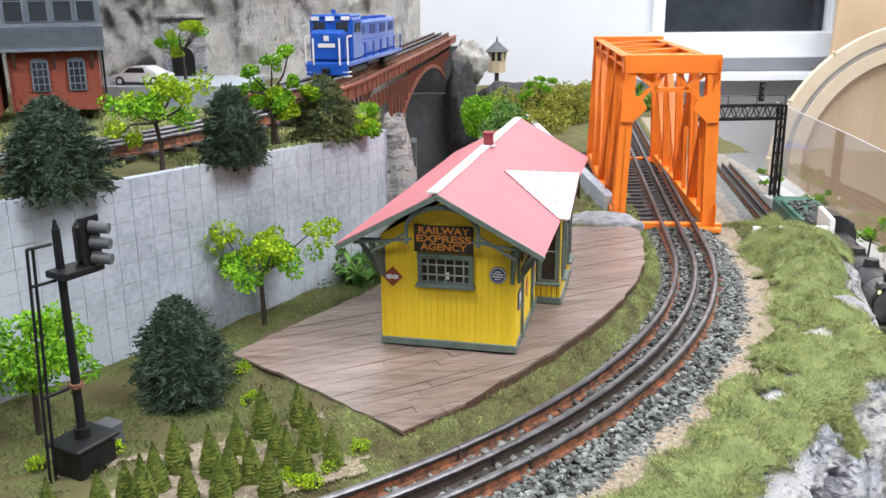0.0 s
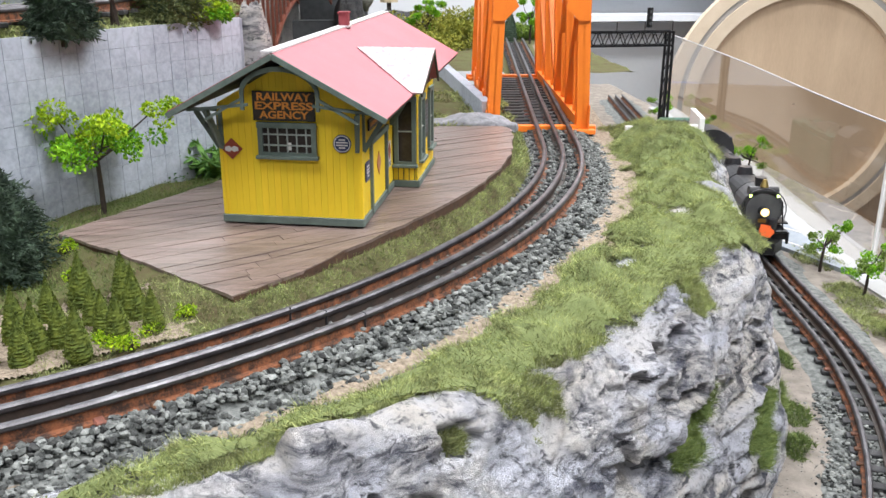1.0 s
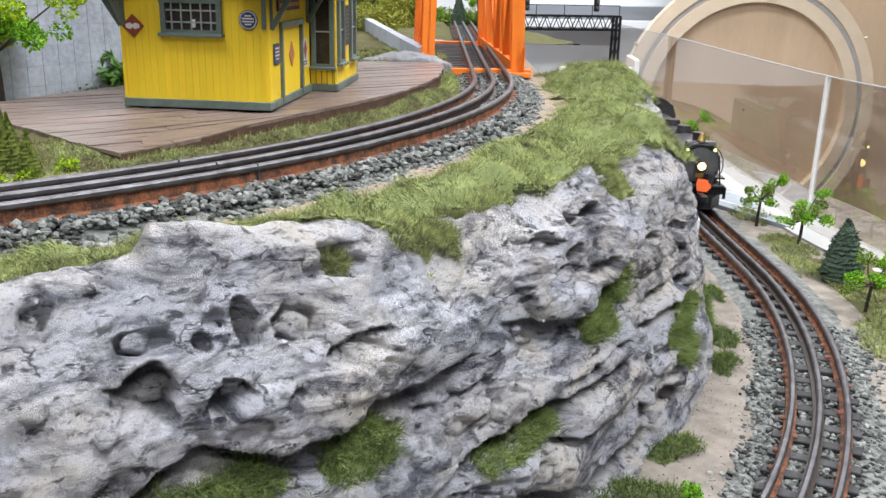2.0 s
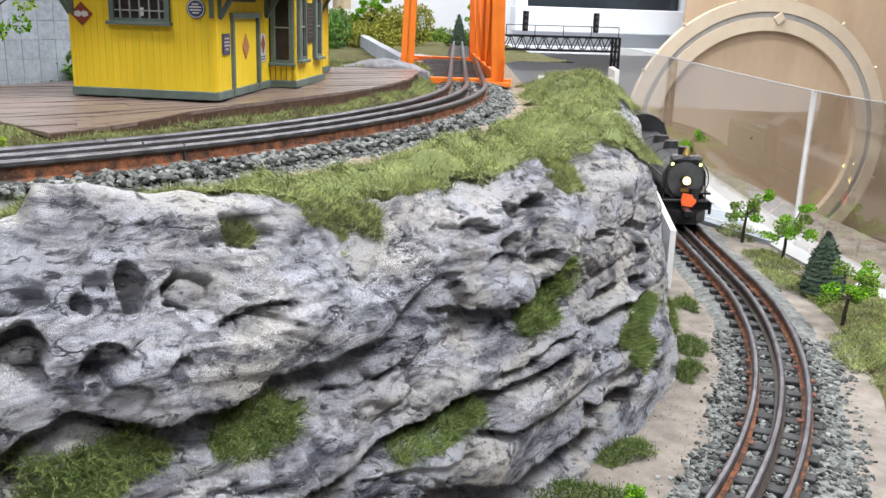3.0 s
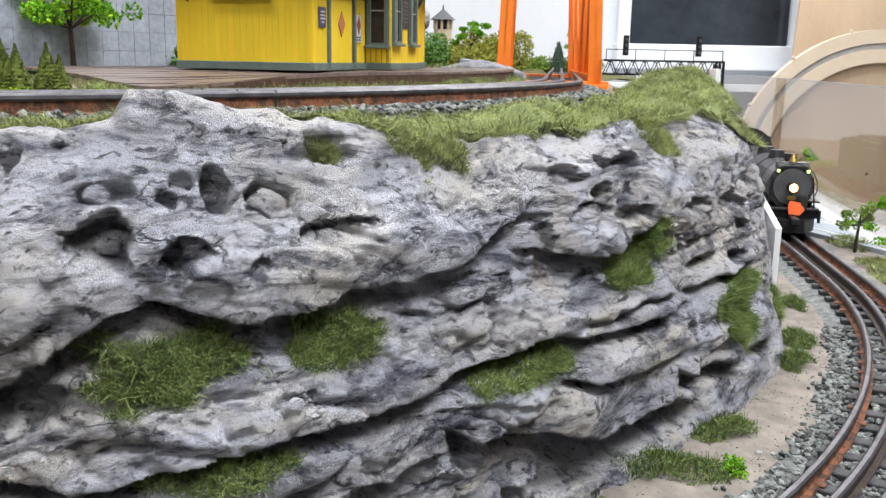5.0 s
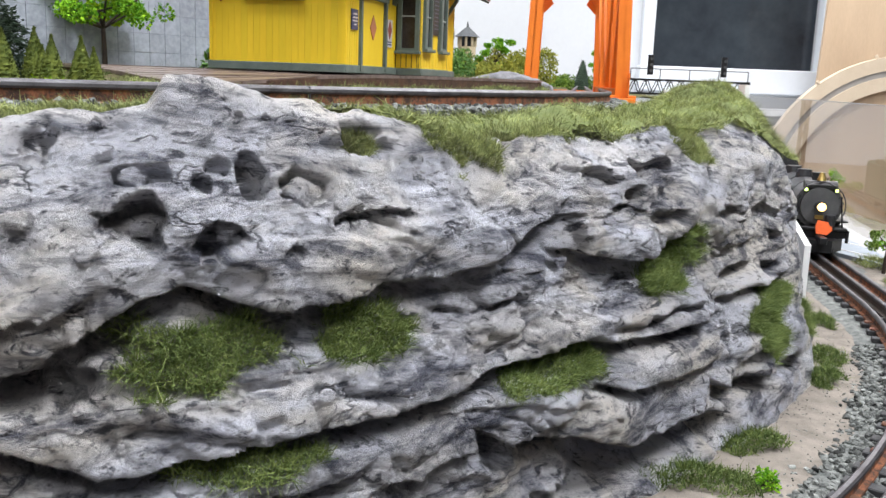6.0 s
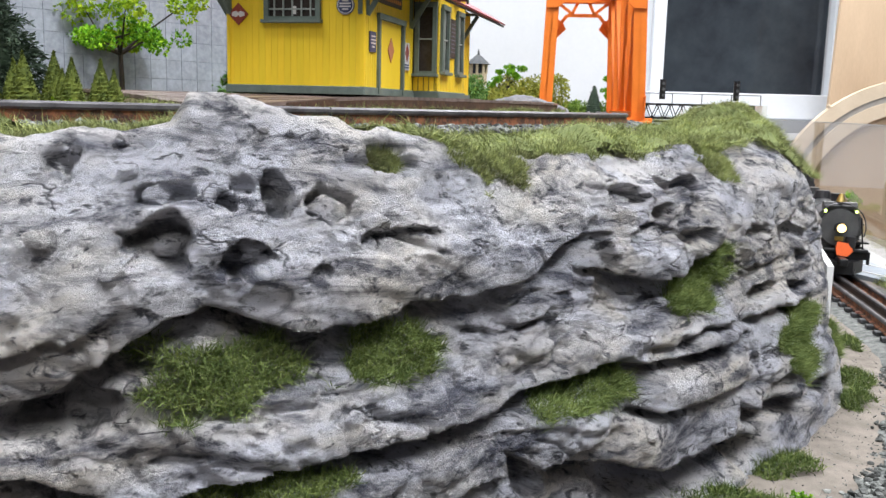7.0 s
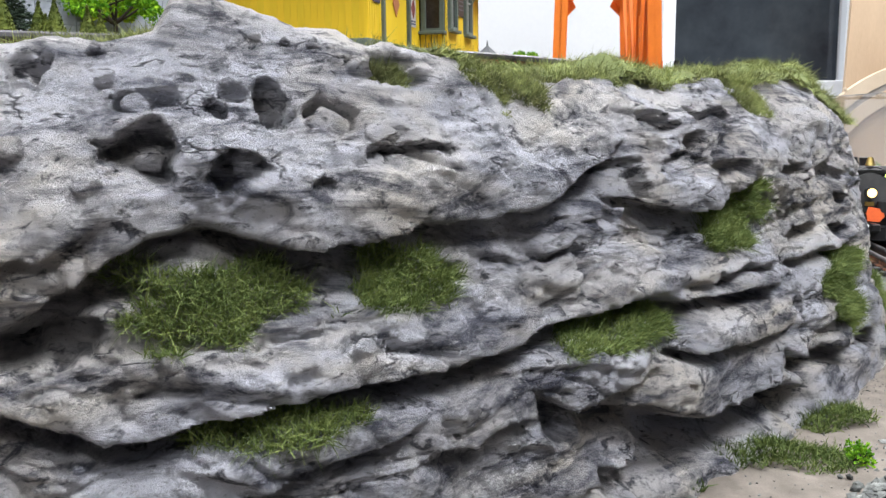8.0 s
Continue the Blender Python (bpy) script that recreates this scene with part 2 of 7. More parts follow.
NORTHWALL = mat("off_white_room_paint", (.66, .675, .70), (.60, .615, .64), rough=.8, scale=3, fine=60, bump=.0002)
WALLGREY = mat("bounce_cutting_grey", (.26, .26, .27), (.22, .22, .23), rough=.8, scale=6, fine=120)
WALLWHITE = mat("white_room_paint", (.82, .83, .85), (.76, .77, .79), rough=.8, scale=3, fine=60, bump=.0002)
SILLWHITE = mat("white_window_paint", (.80, .83, .88), (.74, .77, .82), rough=.5, scale=4, fine=60)
NIGHT = mat("dark_window_glass", (.045, .055, .065), (.018, .02, .026), rough=.07, scale=2.5, fine=14, bump=0)
PLY = mat("birch_plywood", (.64, .48, .33), (.53, .385, .26), rough=.65, scale=4, fine=70, bump=.0002, stretch=(3, 3, .6))
ROADBED = mat("pale_bare_wood", (.72, .60, .46), (.62, .50, .37), rough=.7, scale=12, fine=200)
GREYLINE = mat("grey_rubber_strip", (.42, .40, .38), (.33, .31, .29), rough=.7, scale=40)
BENCH = mat("pale_grey_bench_edge", (.40, .40, .40), (.32, .32, .32), rough=.7, scale=20, fine=300)
FOAM = mat("white_foam_board", (.82, .82, .82), (.74, .74, .75), rough=.6, scale=60)
ASPHALT = mat("blue_grey_model_road", (.30, .33, .37), (.24, .27, .31), rough=.8, scale=80, fine=900)
CARPAINT = mat("white_car_paint", (.78, .80, .84), (.72, .74, .78), rough=.2, metal=0, scale=60, bump=0)
GREYBAR = mat("light_grey_glazing_bar", (.36, .39, .37), (.26, .29, .27), rough=.6, scale=300)
CREAM = mat("cream_plaster", (.60, .50, .34), (.50, .41, .28), rough=.7, scale=200)
FLOOR = mat("grey_floor", (.30, .29, .28), (.25, .24, .23), rough=.6, scale=5, fine=80)
ACRYLIC = glass("clear_acrylic", (.97, .95, .93), .015, .93)


# ---- building helpers ----
def finish(name, me, material, parent=None, label=""):
    ob = new(name, me)
    if material:
        me.materials.append(material)
    if parent:
        ob.parent = parent
    if label:
        ob["label"] = label
    return ob


def part(name, bm, material, parent=None, label=""):
    me = bpy.data.meshes.new(name)
    bm.normal_update()
    bm.to_mesh(me)
    bm.free()
    return finish(name, me, material, parent, label)


def sheet(name, verts, faces, material, parent=None, smooth=True, label=""):
    """A mesh object from arrays; all faces have the same number of corners."""
    verts, faces = np.asarray(verts, np.float32), np.asarray(faces, np.int32)
    me = bpy.data.meshes.new(name)
    n, k = faces.shape
    me.vertices.add(len(verts))
    me.vertices.foreach_set("co", verts.ravel())
    me.loops.add(n * k)
    me.loops.foreach_set("vertex_index", faces.ravel())
    me.polygons.add(n)
    me.polygons.foreach_set("loop_start", np.arange(0, n * k, k, dtype=np.int32))
    me.polygons.foreach_set("use_smooth", np.full(n, smooth))
    me.update(calc_edges=True)
    return finish(name, me, material, parent, label)


def empty(name, m, label, category, group="", kind=""):
    ob = new(name)
    ob.matrix_world = m
    ob.empty_display_size = .01
    return tagged(ob, label, category, group, kind)


def box(bm, c, size, m=None, bevel=0.0):
    g = bmesh.ops.create_cube(bm, size=1)["verts"]
    M = (m or Matrix()) @ Matrix.Translation(c) @ Matrix.Diagonal((*size, 1))
    bmesh.ops.transform(bm, matrix=M, verts=g)
    if bevel:
        es = list({e for v in g for e in v.link_edges})
        bmesh.ops.bevel(bm, geom=es, offset=bevel, segments=1, affect="EDGES")
    return bm


def bx(c, size, m=None, bevel=0.0):
    return box(bmesh.new(), c, size, m, bevel)


def rod(bm, a, b, r, r2=None, n=8):
    a, b = Vector(a), Vector(b)
    d = b - a
    M = Matrix.Translation((a + b) / 2) @ d.to_track_quat("Z", "Y").to_matrix().to_4x4()
    bmesh.ops.create_cone(bm, cap_ends=True, segments=n, radius1=r, radius2=r if r2 is None else r2, depth=d.length, matrix=M)
    return bm


def beam(bm, a, b, w, h):
    """A bar of section w by h from a to b; h is the more upright side."""
    a, b = Vector(a), Vector(b)
    d = b - a
    z = d.normalized()
    up = Vector((0, 0, 1)) if abs(z.z) < .9 else Vector((0, 1, 0))
    x = up.cross(z).normalized()
    y = z.cross(x)
    M = Matrix((x, y, z)).transposed().to_4x4()
    M.translation = (a + b) / 2
    return box(bm, (0, 0, 0), (w, h, d.length), M)


def prism(bm, outline, z0, z1, m=None):
    """A flat outline (x, y) raised from z0 to z1."""
    lo = [bm.verts.new((x, y, z0)) for x, y in outline]
    hi = [bm.verts.new((x, y, z1)) for x, y in outline]
    n = len(outline)
    fs = [bm.faces.new(lo[::-1]), bm.faces.new(hi)]
    for i in range(n):
        fs.append(bm.faces.new((lo[i], lo[(i + 1) % n], hi[(i + 1) % n], hi[i])))
    bmesh.ops.recalc_face_normals(bm, faces=fs)
    if m:
        bmesh.ops.transform(bm, matrix=m, verts=lo + hi)
    return bm


def lettering(name, text, size, m, material, parent, bold=0.0, width=None):
    cu = bpy.data.curves.new(name, "FONT")
    cu.body, cu.size, cu.extrude, cu.offset = text, size, .00015, bold
    cu.align_x, cu.align_y = "CENTER", "CENTER"
    ob = new(name, cu)
    dg = bpy.context.evaluated_depsgraph_get()
    me = bpy.data.meshes.new_from_object(ob.evaluated_get(dg))
    bpy.data.objects.remove(ob)
    if width:
        xs = [v.co.x for v in me.vertices]
        me.transform(Matrix.Diagonal((width / (max(xs) - min(xs)), 1, 1, 1)))
    me.transform(m)
    me.materials.clear()
    return finish(name, me, material, parent)


def hashed(ix, iy, iz, seed):
    h = (ix * 374761393 + iy * 668265263 + iz * 2147483647 + seed * 974711) & 0xFFFFFFFF
    h = ((h ^ (h >> 13)) * 1274126177) & 0xFFFFFFFF
    return ((h ^ (h >> 16)) & 0xFFFF) / 32767.5 - 1


def vnoise(x, y, z=0.0, seed=0):
    x, y, z = np.broadcast_arrays(np.asarray(x, float), y, z)
    ix, iy, iz = (np.floor(a).astype(np.int64) for a in (x, y, z))
    f = [a - i for a, i in ((x, ix), (y, iy), (z, iz))]
    u, v, w = (t * t * t * (t * (t * 6 - 15) + 10) for t in f)
    out = 0
    for a in (0, 1):
        for b in (0, 1):
            for c in (0, 1):
                out = out + hashed(ix + a, iy + b, iz + c, seed) * (u if a else 1 - u) * (v if b else 1 - v) * (w if c else 1 - w)
    return out


def fbm(x, y, z=0.0, seed=0, octaves=4, ridged=False):
    out, amp, tot = 0, 1.0, 0
    for k in range(octaves):
        n = vnoise(np.asarray(x) * 2 ** k, np.asarray(y) * 2 ** k, np.asarray(z) * 2 ** k, seed + k)
        out = out + amp * (1 - 2 * np.abs(n) if ridged else n)
        tot += amp
        amp *= .5
    return out / tot


def grid_faces(nu, nv):
    i = np.arange(nu * nv).reshape(nu, nv)
    return np.stack([i[:-1, :-1], i[1:, :-1], i[1:, 1:], i[:-1, 1:]], 2).reshape(-1, 4)


def blades(name, P, N, height, width, material, seed=0, lean=.6, parent=None):
    """Short blades standing at the points P along N."""
    rng = np.random.RandomState(seed)
    n = len(P)
    h = height * rng.uniform(.55, 1.25, n)[:, None]
    d = N + rng.normal(0, lean, (n, 3))
    d /= np.linalg.norm(d, axis=1)[:, None]
    side = np.cross(d, rng.normal(0, 1, (n, 3)))
    side /= np.linalg.norm(side, axis=1)[:, None] + 1e-9
    bend = rng.normal(0, .3, (n, 3)) * h
    a, b = P - side * width / 2, P + side * width / 2
    mid = P + d * h * .55
    c, e = mid + side * width * .4, mid - side * width * .4
    tip = P + d * h + bend - np.array([0, 0, .12]) * h
    V = np.stack([a, b, c, e, tip], 1).reshape(-1, 3)
    k = np.arange(n)[:, None] * 5
    F = np.vstack([k + [[0, 1, 2]], k + [[0, 2, 3]], k + [[3, 2, 4]]])
    return sheet(name, V, F, material, parent, smooth=False)


ICO = bmesh.new()
bmesh.ops.create_icosphere(ICO, subdivisions=1, radius=1)
ICO_V = np.array([v.co for v in ICO.verts])
ICO_F = np.array([[v.index for v in f.verts] for f in ICO.faces])
ICO.free()


def pebbles(name, P, size, material, seed=0, flat=.75):
    rng = np.random.RandomState(seed)
    n = len(P)
    r = size * rng.uniform(.55, 1.2, (n, 1, 1))
    V = ICO_V[None] * (1 + rng.normal(0, .17, (n, len(ICO_V), 1))) * rng.uniform(.65, 1.15, (n, 1, 3)) * r
    V = V + rng.normal(0, .08, V.shape) * r
    a, b, c = rng.uniform(0, 6.28, (3, n))
    ca, sa = np.cos(a)[:, None], np.sin(a)[:, None]
    x, y, z = V[..., 0], V[..., 1], V[..., 2]
    x, y = x * ca - y * sa, x * sa + y * ca
    cb, sb = np.cos(b)[:, None], np.sin(b)[:, None]
    y, z = y * cb - z * sb, y * sb + z * cb
    V = np.stack([x, y, z * flat], 2) + P[:, None]
    F = (np.arange(n)[:, None, None] * len(ICO_V) + ICO_F[None]).reshape(-1, 3)
    return sheet(name, V.reshape(-1, 3), F, material, smooth=False)


# ---- room ----
def slab(name, c, size, material, label, category):
    return tagged(part(name, bx(c, size), material), label, category, kind="structure")


slab("floor", (.3, .8, -1.06), (6.4, 7.0, .1), FLOOR, "plain grey room floor", "floor")
slab("ceiling", (.3, .8, CEILING + .06), (6.4, 7.0, .1), WALLWHITE, "plain white ceiling", "ceiling")
# unseen walls, greyed to cut bounce light and deepen shade under the rock
slab("wall_west", (-2.75, .8, .25), (.1, 7.0, 2.52), WALLGREY, "unseen wall, grey to cut bounce light", "wall")
slab("wall_east", (3.35, .8, .25), (.1, 7.0, 2.52), WALLGREY, "unseen wall, grey to cut bounce light", "wall")
slab("wall_south", (.3, -2.55, .25), (6.0, .1, 2.52), WALLGREY, "unseen wall, grey to cut bounce light", "wall")

# back wall with a window opening
WX0, WX1, WZ0, WZ1, WY = .90, 1.60, .10, 1.10, 3.80
north = empty("wall_north", Matrix.Translation((0, WY, 0)), "white painted wall behind the layout", "wall", kind="structure")
for c, size in (((-.875, .05, .25), (3.55, .1, 2.52)), ((2.425, .05, .25), (1.65, .1, 2.52)), ((1.25, .05, -.455), (.70, .1, 1.11)), ((1.25, .05, 1.305), (.70, .1, .41))):
    part("wall_panel", bx(c, size), NORTHWALL, north)
win = empty("window_1", Matrix.Translation((0, WY, 0)), "large dark window in a white frame", "window", kind="structure")
for nm, c, size in (("window_frame", (.885, -.01, .6), (.05, .06, 1.06)), ("window_frame", (1.615, -.01, .6), (.05, .06, 1.06)), ("window_frame", (1.25, -.01, 1.12), (.68, .06, .05)), ("window_sill", (1.25, -.03, .05), (.80, .12, .10))):
    part(nm, bx(c, size, None, .004), SILLWHITE, win)
part("pane", bx((1.25, .06, .6), (.69, .01, 1.0)), NIGHT, win, "dark reflecting glass")
slab("ledge", (1.25, WY - .10, -.07), (.9, .16, .025), SILLWHITE, "white shelf below the window", "ledge")

# plywood screen with a ring of bare roadbed
ply = tagged(part("plywood_panel", prism(bmesh.new(), [(1.42, -1.0), (3.2, -1.0), (3.2, 1.5), (1.50, 1.5)], 0, .02, pose(0, 3.42, 0, 90)), PLY), "tall birch plywood panel against the wall", "panel", kind="structure")


def ring(name, r0, r1, z0, z1, material, parent, n=96, a0=0, a1=360):
    bm = bmesh.new()
    rows = []
    for k in range(n + 1):
        a = radians(a0 + (a1 - a0) * k / n)
        rows.append([bm.verts.new((r * math.cos(a), z, r * math.sin(a))) for r, z in ((r0, z0), (r0, z1), (r1, z1), (r1, z0))])
    for p, q in zip(rows[:-1], rows[1:]):
        for i in range(4):
            bm.faces.new((p[i], q[i], q[(i + 1) % 4], p[(i + 1) % 4]))
    if a1 - a0 < 360:
        bm.faces.new(rows[0])
        bm.faces.new(rows[-1][::-1])
    bmesh.ops.recalc_face_normals(bm, faces=bm.faces)
    return part(name, bm, material, parent)


RX, RZ, RIN = 1.70, -.36, .40
hoop = empty("roadbed_ring", Matrix.Translation((RX, 3.2, RZ)), "large ring of pale bare wood roadbed hung upright on plywood", "wooden ring")
ring("inner_hoop", RIN, RIN + .047, .0, .03, ROADBED, hoop)
ring("outer_hoop", RIN + .068, RIN + .115, .0, .03, ROADBED, hoop)
ring("groove", RIN + .046, RIN + .069, .006, .03, GREYLINE, hoop)
ring("backing_disc", .005, RIN + .01, .03, .05, PLY, hoop, 64)
for a in range(8, 360, 24):
    part("peg", rod(bmesh.new(), ((RIN + .116) * math.cos(radians(a)), .004, (RIN + .116) * math.sin(radians(a))), ((RIN + .128) * math.cos(radians(a)), .004, (RIN + .128) * math.sin(radians(a))), .006), ROADBED, hoop)
part("clip", bx((.30, -.004, .33), (.035, .01, .03), pose(0, 0, 0, 0, -38)), ROADBED, hoop)

# ceiling lamps, assumed overhead and out of view
for i, (x, y, w) in enumerate(LAMPS):
    f = empty("ceiling_light", Matrix.Translation((x, y, CEILING)), "assumed flat white ceiling light panel, out of view", "ceiling light", "ceiling lights")
    part("frame", bx((0, 0, -.004), (1.0, .5, .02)), WALLWHITE, f)
    la = bpy.data.lights.new("panel_light", "AREA")
    la.shape, la.size, la.size_y, la.energy, la.color = "RECTANGLE", .95, .45, w, (.965, .98, 1)
    lo = new("panel_light", la)
    lo.parent = f
    lo.location = (0, 0, -.018)


# ---- tracks: plan ----
TC, TR = np.array([-.428, .961]), .683
A_END = -7.5
GAUGE, RAILTOP, LOWTOP, LOW = .0175, .014, -.162, -.178


def arc_track(c, r, a0, a1, tail, step):
    """A centre line: an arc from a0 to a1 degrees, then a straight of the given length."""
    n = max(2, int(abs(radians(a1 - a0)) * r / step))
    a = np.radians(np.linspace(a0, a1, n))
    P = np.stack([c[0] + r * np.cos(a), c[1] + r * np.sin(a)], 1)
    d = np.array([-math.sin(a[-1]), math.cos(a[-1])])
    k = np.arange(step, tail, step)[:, None]
    return np.vstack([P, P[-1] + k * d])


UP = arc_track(TC, TR, -112, A_END, 1.1, .006)
LC, LR, L_END = np.array([-.308, .910]), .828, -8.0
DOWN = arc_track(LC, LR, -62, L_END, 1.5, .006)
AXIS = np.array([math.sin(radians(-A_END)), math.cos(radians(-A_END))])
ARC_END = TC + TR * np.array([math.cos(radians(A_END)), math.sin(radians(A_END))])


def normals(P):
    t = np.gradient(P, axis=0)
    t /= np.linalg.norm(t, axis=1)[:, None]
    return np.stack([t[:, 1], -t[:, 0]], 1)


def sweep(name, P, off, outline, material, parent, z0, label=""):
    """An outline (across, up) drawn along the line P, moved off to its right."""
    N = normals(P)
    o = np.array(outline)
    V = np.stack([P[:, None, 0] + N[:, None, 0] * (off + o[:, 0]), P[:, None, 1] + N[:, None, 1] * (off + o[:, 0]), np.repeat(z0 + o[None, :, 1], len(P), 0)], 2)
    n, k = len(P), len(o)
    i = np.arange(n * k).reshape(n, k)
    j = np.roll(i, -1, 1)
    F = np.stack([i[:-1], i[1:], j[1:], j[:-1]], 2).reshape(-1, 4)
    return sheet(name, V.reshape(-1, 3), F, material, parent, smooth=False, label=label)


HEAD = [(-.0016, -.0034), (-.0023, -.0024), (-.0021, -.0009), (-.0011, 0), (.0011, 0), (.0021, -.0009), (.0023, -.0024), (.0016, -.0034)]
WEB = [(-.0038, -.0105), (-.0036, -.0092), (-.0008, -.0085), (-.0008, -.0017), (.0008, -.0017), (.0008, -.0085), (.0036, -.0092), (.0038, -.0105)]


def lay_track(name, P, top, label, tie_from=0, tie_to=None, pitch=4):
    t = empty(name, Matrix(), label, "railway track")
    for off in (-GAUGE, 0, GAUGE):
        r = sweep("rail", P, off, WEB, RUST if off else DARKRUST, t, top, "" if off else "blackened centre rail")
        sweep("rail_head", P, off, HEAD, STEEL, r, top)
    N = normals(P)
    base = bx((0, 0, -.0117), (.054, .0085, .004), None, .0006)
    tie_me = bpy.data.meshes.new("tie")
    base.to_mesh(tie_me)
    base.free()
    tie_me.materials.append(TIE)
    clip_me = bpy.data.meshes.new("spike")
    b = bx((0, 0, 0), (.0065, .0050, .0022), None, .0008)
    b.to_mesh(clip_me)
    b.free()
    clip_me.materials.append(FIXING)
    rng = random.Random(5)
    for i in range(tie_from, tie_to or len(P), pitch):
        a = math.degrees(math.atan2(N[i, 1], N[i, 0]))
        o = new("tie", tie_me)
        o.parent = t
        o.matrix_local = pose(P[i, 0], P[i, 1], top, 0, 0, a + rng.uniform(-2, 2))
        for s in (-1, 1):
            if rng.random() < .45:
                k = new("spike", clip_me)
                k.parent = o
                k.matrix_local = pose(s * (GAUGE + rng.choice((-.003, .003, .004))), 0, -.0090)
    return t


upper = lay_track("upper_track", UP, RAILTOP, "curved three-rail track with rusty sides and shiny rail heads", 60, None)
lower = lay_track("lower_track", DOWN, LOWTOP, "curved three-rail track on the lower level beside a rock cliff", 10, 190)
for off, da in ((-GAUGE, 0), (0, .9), (GAUGE, 1.9)):
    a = radians(-49.3 + da)
    r = TR + off
    part("rail_joint", bx((0, 0, -.004), (.0042, .0009, .0086), pose(TC[0] + r * math.cos(a), TC[1] + r * math.sin(a), RAILTOP, 0, 0, math.degrees(a)), .0004), TIE, upper, "dark rail joint")

# ---- rock cliff ----
CLIFF = [(-.62, .02), (-.42, .09), (-.25, .15), (-.12, .195), (-.01, .248), (.066, .279), (.14, .342), (.218, .418), (.27, .478), (.319, .536), (.36, .60), (.392, .70), (.42, .80), (.452, .90), (.50, 1.02), (.55, 1.16)]
PROFILE = [(0, -.120, -.012), (.12, -.080, .000), (.25, -.044, -.0015), (.40, -.017, -.026), (.50, -.0085, -.052), (.58, -.009, -.072), (.66, .001, -.092), (.76, .006, -.117), (.85, .007, -.140), (1, .022, -.195)]
# how much the brink stands up along the rock
BRINK = ([.56, .651, .663, .677, .692, .699, .714, .735, .761, .778, .801, .819, .839, .866, .891, .936, .995, 1.044], [.002, .003, .005, .0045, .008, .019, .0186, .0168, .013, .0104, .006, .002, -.003, -.005, -.003, -.005, -.003, .0])


def spline(points, step):
    """A smooth line through the points, at even steps."""
    P = np.array(points, float)
    P = np.vstack([2 * P[0] - P[1], P, 2 * P[-1] - P[-2]])
    out = []
    for a, b, c, d in zip(P[:-3], P[1:-2], P[2:-1], P[3:]):
        for t in np.linspace(0, 1, 40, endpoint=False):
            out.append(.5 * (2 * b + (c - a) * t + (2 * a - 5 * b + 4 * c - d) * t * t + (3 * b - a - 3 * c + d) * t ** 3))
    out = np.array(out + [P[-2]])
    s = np.r_[0, np.cumsum(np.linalg.norm(np.diff(out, axis=0), axis=1))]
    t = np.arange(0, s[-1], step)
    return np.stack([np.interp(t, s, out[:, k]) for k in range(out.shape[1])], 1)


def cliff_base(ds, nv):
    C = spline(CLIFF, ds)
    T = np.gradient(C, axis=0)
    T /= np.linalg.norm(T, axis=1)[:, None]
    N = np.stack([T[:, 1], -T[:, 0]], 1)
    v = np.linspace(0, 1, nv)
    pv, po, pz = np.array(PROFILE).T
    off, z = np.interp(v, pv, po), np.interp(v, pv, pz)
    k = np.ones(15) / 15
    pad = lambda a: np.convolve(np.r_[[a[0]] * 7, a, [a[-1]] * 7], k, "valid")
    off, z = pad(off), pad(z)
    S = np.arange(len(C)) * ds
    X = C[:, None, 0] + N[:, None, 0] * off
    Y = C[:, None, 1] + N[:, None, 1] * off
    Z = np.repeat(z[None], len(C), 0)
    dz, do = np.gradient(z), np.gradient(off)
    l = np.hypot(dz, do)
    nx, nz = -dz / l, do / l
    NX = N[:, None, 0] * nx
    NY = N[:, None, 1] * nx
    NZ = np.repeat(nz[None], len(C), 0)
    return S, v, np.stack([X, Y, Z], 2), np.stack([NX, NY, NZ], 2)


# holes in the rock: along, down, half length, half height, depth in mm
PITS = [(.732, .332, .0078, .034, 11), (.710, .351, .0048, .014, 6), (.717, .324, .006, .012, 3), (.755, .359, .0115, .040, 9), (.778, .417, .018, .020, 4), (.790, .286, .0140, .029, 5), (.772, .278, .0048, .015, 5), (.687, .336, .0095, .018, 5), (.684, .409, .0110, .036, 12), (.712, .432, .0102, .022, 11), (.742, .452, .0045, .010, 2), (.658, .274, .0055, .018, 5)]
PITS += [(.922, .378, .0135, .031, 6), (.963, .363, .0127, .041, 9), (.994, .359, .015, .029, 9), (.946, .417, .006, .018, 7), (.968, .471, .0172, .019, 5), (.932, .463, .0188, .025, 5), (.888, .444, .012, .014, 4), (1.052, .494, .0165, .028, 10), (1.106, .517, .0195, .040, 10)]
PITS += [(1.119, .571, .0112, .016, 8), (1.044, .618, .015, .016, 8), (1.095, .633, .0135, .016, 8), (.876, .533, .009, .017, 10), (.940, .649, .0026, .007, 7), (.777, .768, .0016, .005, 5), (.820, .591, .0016, .006, 4), (.830, .811, .0105, .025, 9), (.658, .607, .016, .026, 11), (.680, .560, .012, .016, 9), (.925, .900, .075, .026, 11), (.884, .479, .0165, .042, 5), (1.058, .815, .0173, .016, 5), (1.047, .571, .0082, .016, 6), (1.005, .533, .0113, .018, 5)]
# narrow cracks: along and down at both ends
CRACKS = [(.662, .251, .663, .313), (.882, .375, .887, .402), (.915, .317, .924, .344), (.767, .405, .782, .425), (.782, .425, .796, .448), (.825, .390, .824, .417), (1.012, .429, 1.010, .486), (1.020, .722, 1.026, .803), (.676, .236, .686, .263), (.826, .270, .832, .382), (.828, .645, .861, .622), (.753, .656, .774, .672), (.723, .629, .736, .629), (.684, .672, .700, .672), (.746, .641, .752, .649), (.846, .440, .853, .470), (.900, .350, .912, .372)]
